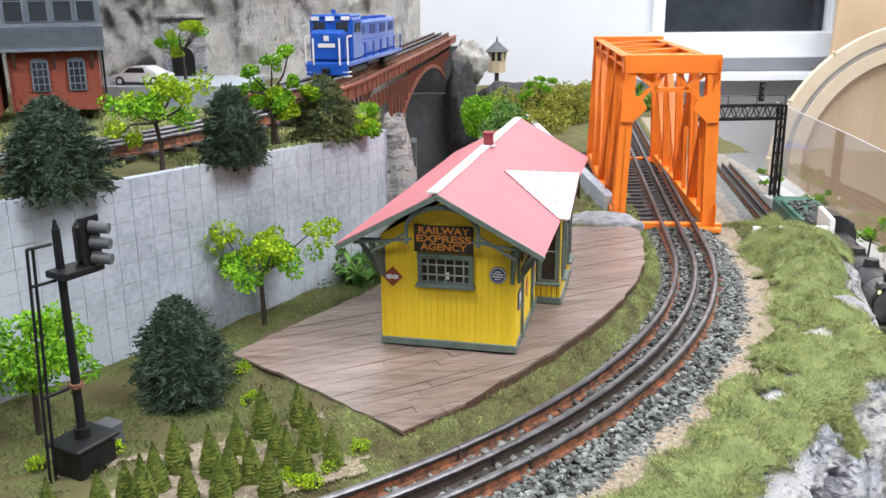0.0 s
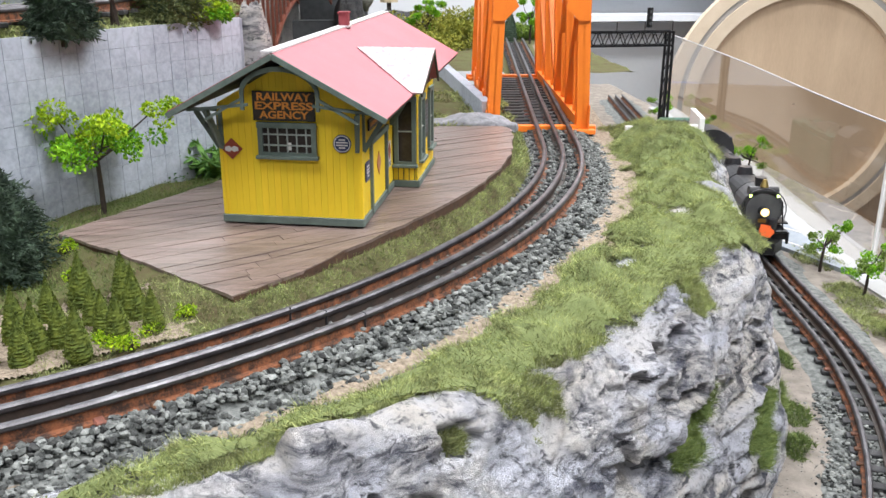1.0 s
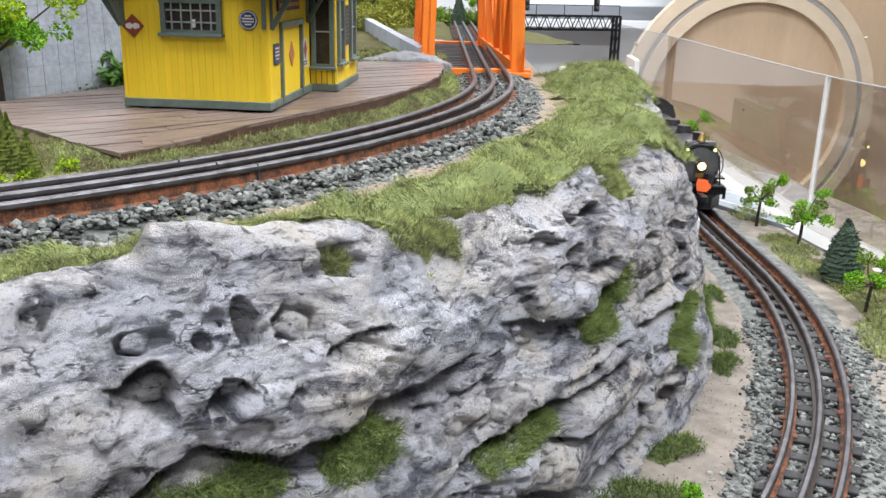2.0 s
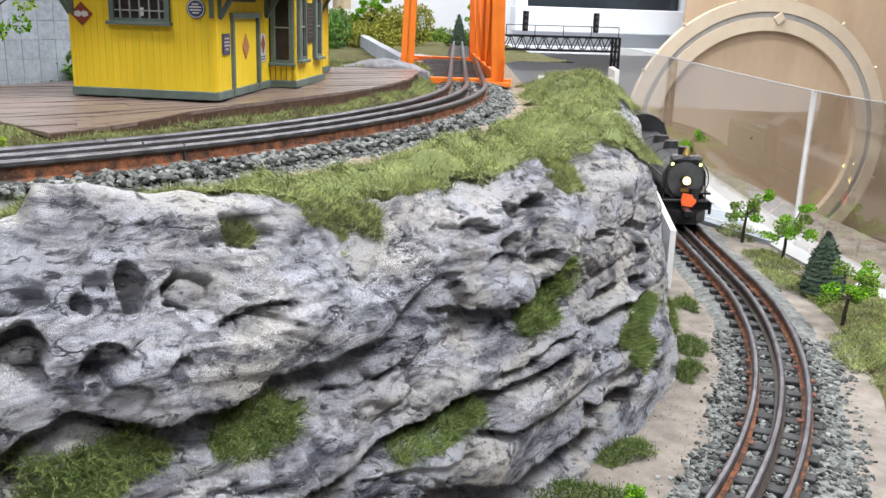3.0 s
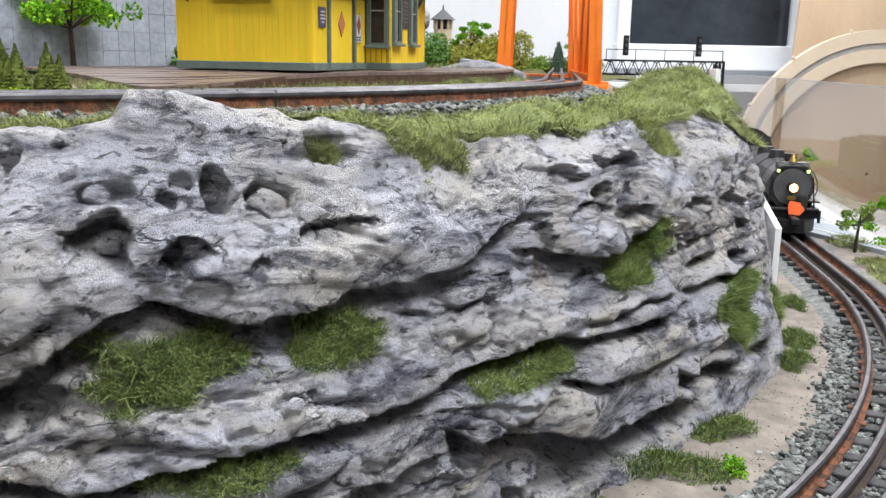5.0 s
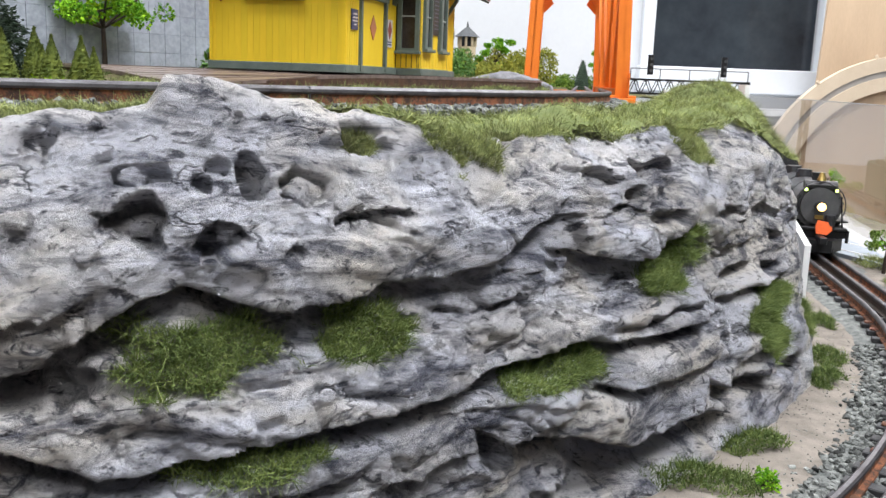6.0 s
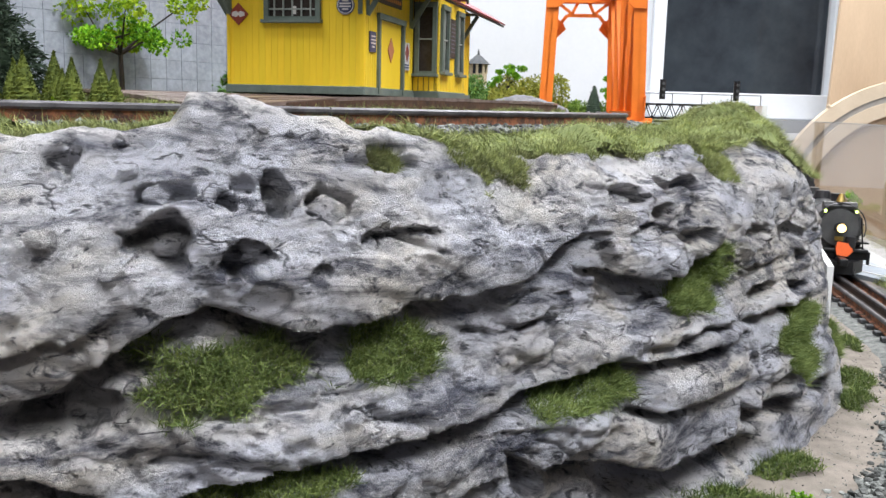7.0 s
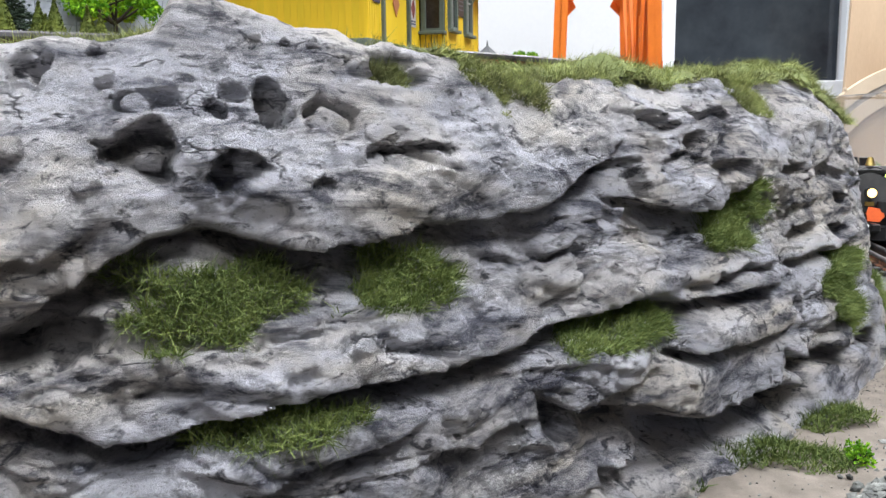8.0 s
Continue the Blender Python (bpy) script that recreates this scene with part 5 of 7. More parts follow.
# ---- interlocking tower ----
def windowed(face_m, x0, x1, z0, z1, cols, rows, parent, frame_mat, arch=False):
    cx, cz, w, h = (x0 + x1) / 2, (z0 + z1) / 2, x1 - x0, z1 - z0
    outline = [(x0, z0), (x1, z0), (x1, z1)] + ([(cx + w / 2 * math.cos(radians(a)), z1 + w * .22 * math.sin(radians(a))) for a in (30, 60, 90, 120, 150)] if arch else []) + [(x0, z1)]
    wn_ = part("window", prism(bmesh.new(), outline, 0, .0016, face_m), frame_mat, parent, "pale grey window frame")
    part("pane", bx((cx, cz, .0016), (w - .003, h - .002, .0006), face_m), NIGHT, wn_, "dark glass")
    for i in range(1, cols):
        part("glazing_bar", bx((x0 + w * i / cols, cz, .0021), (.0009, h - .002, .001), face_m), frame_mat, wn_)
    for i in range(1, rows):
        part("glazing_bar", bx((cx, z0 + h * i / rows, .0021), (w - .002, .0009, .001), face_m), frame_mat, wn_)


TW = pose(-.4355, .9055, TERRACE + .012, 0, 0, 21)
tower = empty("signal_tower", TW, "brick signal tower with a blue-grey boarded upper storey", "signal tower")
W1, D1, H1 = .086, .10, .064
core = part("brick_wall", bx((W1 / 2, D1 / 2, H1 / 2), (W1 - .002, D1 - .002, H1)), BRICK, tower, "brick lower storey")


def wall_at(o, a, n):
    return Matrix(((a[0], 0, n[0], o[0]), (a[1], 0, n[1], o[1]), (0, 1, 0, o[2]), (0, 0, 0, 1)))


bfront = wall_at((0, 0, 0), (1, 0), (0, -1))
bleft = wall_at((0, D1, 0), (0, -1), (-1, 0))
brick_me = bpy.data.meshes.new("brick")
b = bx((0, 0, 0), (.0052, .0019, .0012))
b.to_mesh(brick_me)
b.free()
brick_me.materials.append(BRICK)
for fm, length in ((bfront, W1), (bleft, D1 * .4)):
    for r in range(int(H1 / .0023)):
        for c in range(int(length / .0056)):
            z = .0012 + r * .0023
            x = (c + .5 + .5 * (r % 2)) * .0056
            if x > length - .002 or any(a < x < b_ and .019 < z < .054 for a, b_ in ((.0185, .0385), (.053, .072))) and fm is bfront:
                continue
            if r % 1 == 0 and fm is bfront:
                o = new("brick", brick_me)
                o.parent = core
                o.matrix_local = fm @ pose(x, z, 0)
part("brick_side", bx((-.0006, D1 / 2, H1 / 2), (.0012, D1, H1)), BRICK, tower)
part("brick_side", bx((W1 + .0006, D1 / 2, H1 / 2), (.0012, D1, H1)), BRICK, tower)
for x in (.0200, .0545):
    windowed(bfront @ Matrix.Translation((0, 0, .0006)), x, x + .0165, .020, .050, 3, 4, tower, CLAP, True)
H2 = .063
part("upper_storey", bx((W1 / 2 - .002, D1 / 2, H2 + .055), (W1 + .014, D1 + .016, .11)), CLAP, tower, "boarded upper storey")
ufront = wall_at((-.0095, -.0085, H2), (1, 0), (0, -1))
for r in range(14):
    if r * .0028 < .021:
        part("clapboard", bx((W1 / 2 + .0075, .0016 + r * .0028, .0003), (W1 + .0155, .0027, .0016), ufront @ pose(0, 0, 0, 16)), CLAP, tower)
part("band", bx((W1 / 2 + .0075, .0235, .001), (W1 + .017, .003, .004), ufront), CLAP, tower)
part("band", bx((W1 / 2 + .0075, -.001, .001), (W1 + .017, .003, .004), ufront), CLAP, tower)
for x in (.011, .0335, .056, .0775):
    windowed(ufront, x, x + .019, .026, .066, 1, 2, tower, CLAP)
for x in (.006, .043, .079):
    part("bracket", beam(bmesh.new(), (x, -.001, H2 - .020), (x, -.008, H2 - .002), .002, .003), DARKWOOD, tower)
part("brick_wing", bx((-.030, D1 / 2 - .025, .039), (.038, D1, .078)), BRICK, tower)
part("drain_pipe", rod(bmesh.new(), (W1 + .003, -.002, 0), (W1 + .003, -.002, H2), .0012), BLACK, tower, "thin black drain pipe")
part("roof", bx((W1 / 2, D1 / 2, H2 + .112), (W1 + .05, D1 + .05, .008)), SLATE, tower)

# ---- white car ----
CARM = pose(-.352, 1.055, TERRACE + .026, 0, 0, 168) @ Matrix.Scale(.75, 4)
car = empty("model_car", CARM, "small white model car parked on the terrace", "car")
bm = bmesh.new()
prism(bm, [(-.046, .004), (.046, .004), (.047, .013), (.030, .017), (.014, .027), (-.016, .028), (-.034, .018), (-.047, .016)], -.018, .018, pose(0, 0, 0, 90))
bmesh.ops.bevel(bm, geom=bm.edges[:], offset=.0018, segments=2, affect="EDGES")
part("body", bm, CARPAINT, car)
part("side_window", prism(bmesh.new(), [(-.014, .0185), (.022, .0185), (.012, .0258), (-.012, .0262)], -.0186, .0186, pose(0, 0, 0, 90)), NIGHT, car, "dark side windows")
for x in (-.029, .029):
    for y in (-.0165, .0165):
        w_ = part("wheel", rod(bmesh.new(), (x, y - .0025, .0055), (x, y + .0025, .0055), .0072, n=16), BLACK, car)
        part("rim", rod(bmesh.new(), (x, y - .003, .0055), (x, y + .003, .0055), .004, n=12), CARPAINT, w_)
slab("paved_pad", (-.33, 1.09, TERRACE + .008), (.20, .14, .036), ASPHALT, "grey paved pad below the car", "pavement")

# ---- blue diesel ----
dang = math.degrees(math.atan2(VIA[60, 1] - VIA[30, 1], VIA[60, 0] - VIA[30, 0])) - 90
DIESEL = pose(-.1345, 1.045, VTOP + .0145, 0, 0, dang)
diesel = empty("diesel_locomotive", DIESEL, "bright blue diesel locomotive standing on the viaduct", "locomotive")
L = .30
part("frame", bx((0, L / 2, .0125), (.054, L, .006), None, .001), ENGBLUE, diesel)
part("pilot", bx((0, .001, .007), (.050, .004, .014), None, .0008), ENGBLUE, diesel)
part("fuel_tank", bx((0, L / 2, .007), (.040, .07, .012), None, .003), BLACK, diesel)
cab = part("cab", bx((0, .045, .040), (.052, .048, .050), None, .003), ENGBLUE, diesel)
part("cab_roof", bx((0, .045, .066), (.048, .050, .004), None, .0015), ENGBLUE, cab)
nose = part("nose", bx((0, .014, .033), (.040, .026, .036), None, .004), ENGBLUE, diesel)
part("hood", bx((0, .185, .037), (.034, .23, .044), None, .003), ENGBLUE, diesel)
for y in (.10, .16, .22, .27):
    part("hood_grille", bx((.0172, y, .047), (.0008, .030, .012)), ENGDARK, diesel)
    part("roof_fan", rod(bmesh.new(), (0, y, .058), (0, y, .062), .012, n=20), ENGBLUE, diesel)
for x in (-.0135, .0135):
    part("windscreen", bx((x, .0205, .054), (.014, .0015, .011), None, .0004), NIGHT, cab, "dark cab window")
    part("number_board", bx((x * 1.35, .0195, .0635), (.010, .002, .0045), None, .0004), SIGNWHITE, cab)
    part("side_pane", bx((x * 1.95, .045, .053), (.001, .024, .010)), NIGHT, cab)
part("headlight", bx((0, .0195, .0635), (.010, .003, .005)), CARPAINT, cab)
part("nose_badge", bx((0, .0005, .034), (.020, .0008, .0045)), SIGNWHITE, nose)
part("nose_mark", bx((0, .0005, .042), (.006, .0008, .006)), SIGNWHITE, nose)
part("horn", rod(bmesh.new(), (.0, .05, .068), (.0, .035, .071), .0015, .003), ENGBLUE, cab)
for x in (-.025, .025):
    bm = bmesh.new()
    rod(bm, (x, .0, .012), (x, .0, .044), .0011)
    rod(bm, (x * .62, -.001, .012), (x * .62, -.001, .042), .0011)
    rod(bm, (x, .0, .044), (x, .02, .044), .0011)
    part("handrail", bm, SIGNWHITE, diesel, "white handrail")
    rail = bmesh.new()
    rod(rail, (x * 1.04, .07, .034), (x * 1.04, L, .034), .0009)
    for y in np.linspace(.08, L - .005, 6):
        rod(rail, (x * 1.04, float(y), .014), (x * 1.04, float(y), .034), .0009)
    part("side_rail", rail, ENGBLUE, diesel, "thin blue side handrail")
    bm = bmesh.new()
    for z in (.004, -.001):
        box(bm, (x * .9, .004, z), (.009, .010, .0012))
    part("step", bm, SIGNWHITE, diesel)
part("coupler", bx((0, -.006, .006), (.008, .012, .006), None, .001), BLACK, diesel)
for y0 in (.06, .24):
    tr = part("truck", bx((0, y0, .004), (.046, .078, .010), None, .002), BLACK, diesel, "black six-wheel truck")
    for y in (-.026, 0, .026):
        for x in (-GAUGE, GAUGE):
            part("wheel", rod(bmesh.new(), (x - .002, y0 + y, .006), (x + .002, y0 + y, .006), .0075, n=16), BLACK, tr)


# ---- lower right: bench edge, clear fence, road ----
FENCE = spline([(.80, 2.15), (.745, 1.60), (.690, 1.20), (.664, .95), (.672, .80), (.70, .62)], .01)
FN = normals(FENCE)
strip_ = sweep("bench_edge", FENCE, 0, [(-.034, -.012), (-.034, .003), (.030, .003), (.030, -.20), (.026, -.20), (.026, -.012)], BENCH, None, LOW)
tagged(strip_, "pale grey bench edge below the clear fence", "bench edge", kind="structure")
fence = empty("clear_fence", Matrix(), "clear acrylic safety fence along the bench edge", "fence")
for a, b, nm in ((0, 56, "panel"), (56, 118, "panel"), (118, 150, "panel")):
    pts = FENCE[a:b + 1]
    n2 = normals(pts)
    o = sweep(nm, pts, 0, [(-.0012, .0), (-.0012, .180), (.0012, .180), (.0012, .0)], ACRYLIC, fence, LOW + .003, "clear acrylic sheet")
    o.visible_shadow = False
    sweep("panel_edge", pts, 0, [(-.0014, .180), (-.0014, .1812), (.0014, .1812), (.0014, .180)], BENCH, fence, LOW + .003)
for i in (118,):
    p = FENCE[min(i + 1, len(FENCE) - 1)]
    part("joint_strip", bx((p[0], p[1], LOW + .092), (.005, .004, .182)), FOAM, fence, "white joint strip")
road = tagged(part("car_park", prism(bmesh.new(), [(.560, 1.165), (.585, 1.24), (.652, 1.29), (.650, 1.10), (.636, .965)], LOW - .004, LOW + .0055), ASPHALT), "blue-grey model car park with white bay lines", "car park", kind="structure")
for a, b in (((.590, 1.225), (.650, 1.12)), ((.575, 1.17), (.640, 1.02)), ((.572, 1.20), (.60, 1.24)), ((.61, 1.235), (.575, 1.185)), ((.632, 1.26), (.612, 1.225))):
    part("bay_line", beam(bmesh.new(), (*a, LOW + .0058), (*b, LOW + .0058), .0028, .0008), SIGNWHITE, road)

# white foam boards closing the end of the cliff
slab("foam_board", (.374, .931, -.078), (.080, .005, .190), FOAM, "white foam board at the cliff's end", "board")
part_ob = part("foam_board", beam(bmesh.new(), (.418, .928, -.07), (.43, .99, -.07), .005, .19), FOAM)
tagged(part_ob, "white foam board at the cliff's end", "board", kind="structure")
low_board = part("foam_board", prism(bmesh.new(), [(0, 0), (.15, 0), (.15, .098), (0, .060)], -.0028, .0028, Matrix(((.106, 0, .994, .447), (.994, 0, -.106, .80), (0, 1, 0, LOW), (0, 0, 0, 1)))), FOAM)
tagged(low_board, "white foam board beside the lower track", "board", kind="structure")

# ---- signal gantry ----
GANTRY = pose(.712, 1.88, LOW, 0, 0, 4)
gantry = empty("signal_gantry", GANTRY, "black lattice signal gantry over the lower track", "signal gantry")
bm = bmesh.new()
GW, G0, G1 = .245, .182, .210
for y in (-.010, .010):
    for x0 in (-.004, .004):
        rod(bm, (x0, y * 1.3, 0), (x0, y, G1), .0030, n=6)
    for k in range(7):
        z = .01 + k * .028
        rod(bm, (-.004, y, z), (.004, y, z + .028), .0010, n=5)
part("post", bm, BLACK, gantry, "lattice post")
bm = bmesh.new()
for y in (-.010, .010):
    for z in (G0, G1):
        beam(bm, (.006, y, z), (-GW, y, z), .004, .004)
    for k in range(10):
        xa, xb = -GW * k / 10, -GW * (k + 1) / 10
        rod(bm, (xa, y, G0), ((xa + xb) / 2, y, G1), .0011, n=5)
        rod(bm, ((xa + xb) / 2, y, G1), (xb, y, G0), .0011, n=5)
part("lattice_beam", bm, BLACK, gantry)
bm = bmesh.new()
for k in range(5):
    x = -GW * k / 4
    rod(bm, (x, -.012, G1), (x, -.012, G1 + .022), .0010, n=5)
rod(bm, (0, -.012, G1 + .022), (-GW, -.012, G1 + .022), .0010, n=5)
part("handrail", bm, BLACK, gantry)
for x in (-.052, -.205):
    h = part("signal_head", rod(bmesh.new(), (x, -.012, G1 + .010), (x, -.012, G1 + .050), .0062, n=12), BLACK, gantry, "black signal head")
    for dz in (.018, .03, .042):
        part("lens", rod(bmesh.new(), (x, -.017, G1 + dz), (x, -.020, G1 + dz), .003, n=10), SLATE, h)
part("footing", bx((0, 0, .006), (.03, .045, .014), None, .002), BENCH, gantry, "pale concrete footing")

# ---- steam locomotive and tender on the lower track ----
def along_lower(y):
    i = int(np.abs(DOWN[:, 1] - y).argmin())
    t = DOWN[i + 1] - DOWN[i - 1]
    return DOWN[i], math.degrees(math.atan2(t[1], t[0])) - 90


p, a = along_lower(1.02)
LOCO = pose(p[0], p[1], LOWTOP, 0, 0, a) @ Matrix.Scale(1.2, 4)
loco = empty("steam_locomotive", LOCO, "black steam locomotive with a lit headlamp on the lower track", "locomotive")
BZ = .044


def tube(name, y0, y1, r, material, parent, z=BZ, r2=None, label="", n=28):
    return part(name, rod(bmesh.new(), (0, y0, z), (0, y1, z), r, r2, n), material, parent, label)


boiler = tube("boiler", .03, .19, .0218, IRON, loco)
sb = tube("smokebox", .004, .034, .0221, SMOKEBOX, loco, label="graphite grey smokebox")
tube("smokebox_door", .000, .005, .0178, SMOKEBOX, sb)
for y in (.034, .075, .115, .155):
    tube("boiler_band", y, y + .0018, .0223, BLACK, boiler)
part("firebox", bx((0, .205, BZ - .002), (.042, .055, .044), None, .006), IRON, loco)
cab = part("cab", bx((0, .242, BZ + .004), (.052, .030, .054), None, .001), IRON, loco)
part("cab_roof", rod(bmesh.new(), (0, .224, BZ + .012), (0, .262, BZ + .012), .029, n=24), IRON, cab)
for x in (-.0265, .0265):
    part("cab_window", bx((x, .242, BZ + .014), (.001, .016, .014)), NIGHT, cab)
part("stack", rod(bmesh.new(), (0, .018, BZ + .018), (0, .018, BZ + .031), .0052, .0062, 16), IRON, loco, "short chimney stack")
part("sand_dome", rod(bmesh.new(), (0, .075, BZ + .016), (0, .075, BZ + .029), .010, .007, 16), IRON, loco)
part("steam_dome", rod(bmesh.new(), (0, .125, BZ + .016), (0, .125, BZ + .028), .011, .008, 16), IRON, loco)
part("feedwater_heater", rod(bmesh.new(), (-.015, .006, BZ + .019), (.015, .006, BZ + .019), .0052, n=14), IRON, loco)
hl = part("headlamp", rod(bmesh.new(), (0, -.007, BZ), (0, .001, BZ), .0050, n=18), IRON, loco)
part("headlamp_lens", rod(bmesh.new(), (0, -.0082, BZ), (0, -.0068, BZ), .0040, n=18), HEADLAMP, hl, "lit yellow headlamp lens")
part("bell", rod(bmesh.new(), (0, .004, BZ + .0245), (0, .004, BZ + .032), .0045, .002, 14), BRASS, loco, "brass bell on the smokebox front")
for x in (-.014, .014):
    mk = part("marker_lamp", bx((x, .002, BZ + .0155), (.0032, .0036, .0038), None, .0006), IRON, loco)
    part("marker_lens", bx((x, -.0002, BZ + .0155), (.0024, .0008, .0026)), MARKER, mk, "lit green-yellow marker lens")
part("front_panel", prism(bmesh.new(), [(-.004, 0), (.006, -.001), (.0105, .004), (.009, .011), (-.003, .013), (-.005, .007)], -.001, .001, pose(.001, -.009, .0185, 78)), ENGRED, loco, "orange-red panel below the headlamp")
ring_bm = bmesh.new()
for k in range(14):
    a_ = radians(360 * k / 14)
    rod(ring_bm, (.0196 * math.cos(a_), .0045, BZ + .0196 * math.sin(a_)), (.0196 * math.cos(a_), .0030, BZ + .0196 * math.sin(a_)), .0008, n=6)
part("door_bolt_ring", ring_bm, IRON, sb, "ring of small bolts round the smokebox door")
rail_bm = bmesh.new()
for k in range(12):
    a0, a1 = radians(-20 + 220 * k / 12), radians(-20 + 220 * (k + 1) / 12)
    rod(rail_bm, (.0236 * math.cos(a0), -.001, BZ + .0236 * math.sin(a0)), (.0236 * math.cos(a1), -.001, BZ + .0236 * math.sin(a1)), .0006, n=6)
part("smokebox_rail", rail_bm, STEEL, sb)
part("front_deck", bx((0, .008, .0228), (.052, .030, .003), None, .0006), BLACK, loco)
part("air_pump", rod(bmesh.new(), (.010, -.004, .024), (.010, -.004, .036), .0045, n=14), IRON, loco)
for x in (-.027, .027):
    part("lift_ring", rod(bmesh.new(), (x, -.004, .010), (x, -.004, .022), .0016, n=8), BLACK, loco)
part("number_plate", bx((0, -.0012, BZ - .0105), (.008, .0008, .004)), BRASS, loco)
bm = bmesh.new()
prism(bm, [(-.024, .0), (.024, .0), (.010, -.020), (-.010, -.020)], .002, .014)
part("pilot", bm, BLACK, loco, "black pilot")
for k in range(-4, 5):
    part("pilot_slat", beam(bmesh.new(), (k * .0048, -.002, .015), (k * .0026, -.0205, .002), .0012, .0016), BLACK, loco)
part("pilot_beam", bx((0, -.001, .0175), (.056, .006, .007), None, .0008), BLACK, loco)
part("coupler", bx((0, -.018, .014), (.008, .018, .007), None, .001), BLACK, loco)
part("running_board", bx((0, .12, .029), (.058, .23, .0016)), BLACK, loco)
for s in (-1, 1):
    cyl = part("cylinder", rod(bmesh.new(), (s * .0235, .022, .016), (s * .0235, .050, .016), .0078, n=18), IRON, loco)
    part("valve_chest", rod(bmesh.new(), (s * .0225, .022, .0265), (s * .0225, .050, .0265), .0045, n=14), IRON, cyl)
    for y in (.085, .118, .151, .184):
        wh = part("driving_wheel", rod(bmesh.new(), (s * .0155, y, .0145), (s * .0195, y, .0145), .0148, n=24), BLACK, loco)
        part("tyre", rod(bmesh.new(), (s * .0160, y, .0145), (s * .0190, y, .0145), .0152, n=24), STEEL, wh)
        part("crank_pin", rod(bmesh.new(), (s * .019, y, .009), (s * .0225, y, .009), .0018, n=8), STEEL, wh)
    for y in (.012, .055, .222):
        part("small_wheel", rod(bmesh.new(), (s * .0155, y, .0075), (s * .019, y, .0075), .0078, n=18), BLACK, loco)
    part("side_rod", bx((s * .0225, .135, .009), (.0014, .112, .003)), STEEL, loco)
    part("main_rod", beam(bmesh.new(), (s * .0240, .050, .016), (s * .0240, .120, .009), .0014, .0028), STEEL, loco)
    rl = bmesh.new()
    rod(rl, (s * .0225, .004, BZ + .003), (s * .0225, .22, BZ + .005), .0008, n=6)
    part("handrail", rl, STEEL, loco)
    rl = bmesh.new()
    rod(rl, (s * .019, .0, BZ + .010), (s * .022, -.004, .020), .0008, n=6)
    part("front_brace", rl, BLACK, loco)
p, a = along_lower(1.342)
TENDER = pose(p[0], p[1], LOWTOP, 0, 0, a) @ Matrix.Scale(1.2, 4)
tender = empty("tender", TENDER, "dark green tender loaded with coal behind the locomotive", "tender")
bm = bx((0, .09, .036), (.052, .175, .048), None, .003)
part("tank", bm, GREEN, tender, "dark green tank")
part("tank_rim", bx((0, .07, .062), (.050, .12, .006), None, .001), GREEN, tender)
part("frame", bx((0, .09, .011), (.046, .18, .006)), BLACK, tender)
rngc = np.random.RandomState(3)
cp = np.stack([rngc.uniform(-.021, .021, 160), rngc.uniform(.02, .12, 160), rngc.uniform(.062, .068, 160)], 1)
co_ = pebbles("coal_load", cp, .004, COAL, 2)
co_.parent = tender
for y0 in (.04, .14):
    tk = part("truck", bx((0, y0, .007), (.044, .045, .008), None, .001), BLACK, tender)
    for y in (-.013, .013):
        for x in (-GAUGE, GAUGE):
            part("wheel", rod(bmesh.new(), (x - .002, y0 + y, .0075), (x + .002, y0 + y, .0075), .0078, n=16), BLACK, tk)
# a blue crate far behind on the floor of the room
slab("blue_crate", (.62, 3.2, -.42), (.22, .2, .3), ENGBLUE, "dark blue crate standing behind the layout", "crate")


# ---- colour light signal near the camera ----
SIG = pose(-.2035, .449, .0, 0, 0, 62)
mast = empty("signal_mast", SIG, "black colour-light railway signal on a tall mast", "railway signal")
part("base_box", bx((0, 0, .010), (.026, .022, .026), None, .0012), BLACK, mast)
part("base_lid", bx((0, 0, .0245), (.030, .026, .003), None, .0008), BLACK, mast)
part("base_collar", rod(bmesh.new(), (0, 0, .025), (0, 0, .032), .0045, n=12), BLACK, mast)
part("mast", rod(bmesh.new(), (0, 0, .03), (0, 0, .146), .0026, .0022, 12), BLACK, mast)
part("clamp", rod(bmesh.new(), (0, 0, .056), (0, 0, .0585), .0040, n=12), FIXING, mast)
part("finial", rod(bmesh.new(), (0, 0, .146), (0, 0, .151), .0018, .0008, 8), BLACK, mast)
part("platform", bx((.006, -.004, .1225), (.026, .016, .004), None, .0006), BLACK, mast)
head = part("signal_head", bx((.013, -.004, .136), (.010, .011, .026), None, .004), BLACK, mast, "black signal head with hoods")
part("backplate", bx((.013, -.0100, .137), (.013, .0012, .029), None, .0006), BLACK, head)
for z in (.1285, .137, .1455):
    part("hood", rod(bmesh.new(), (.013, -.0105, z), (.017, -.020, z - .001), .0034, .0030, 14), SLATE, head)
bm = bmesh.new()
for x in (-.012, -.0155):
    rod(bm, (x - .006, .004, .0), (x, .004, .138), .0009, n=6)
rod(bm, (-.0155, .004, .138), (-.002, .002, .138), .0009, n=6)
rod(bm, (-.0155, .004, .118), (-.002, .002, .118), .0009, n=6)
rod(bm, (-.019, .004, .056), (0, .002, .056), .0011, n=6)
part("ladder", bm, BLACK, mast, "thin black ladder and stays")
part("relay_case", bx((.025, .012, .010), (.016, .014, .02), None, .001), SLATE, mast)

# ---- far watch tower ----
gz = empty("watch_tower", pose(.134, 2.28, .006, 0, 0, 15) @ Matrix.Scale(1.17, 4), "tiny cream watch tower with a grey roof", "watch tower")
part("pole", rod(bmesh.new(), (0, 0, -.045), (0, 0, .056), .005), DARKWOOD, gz)
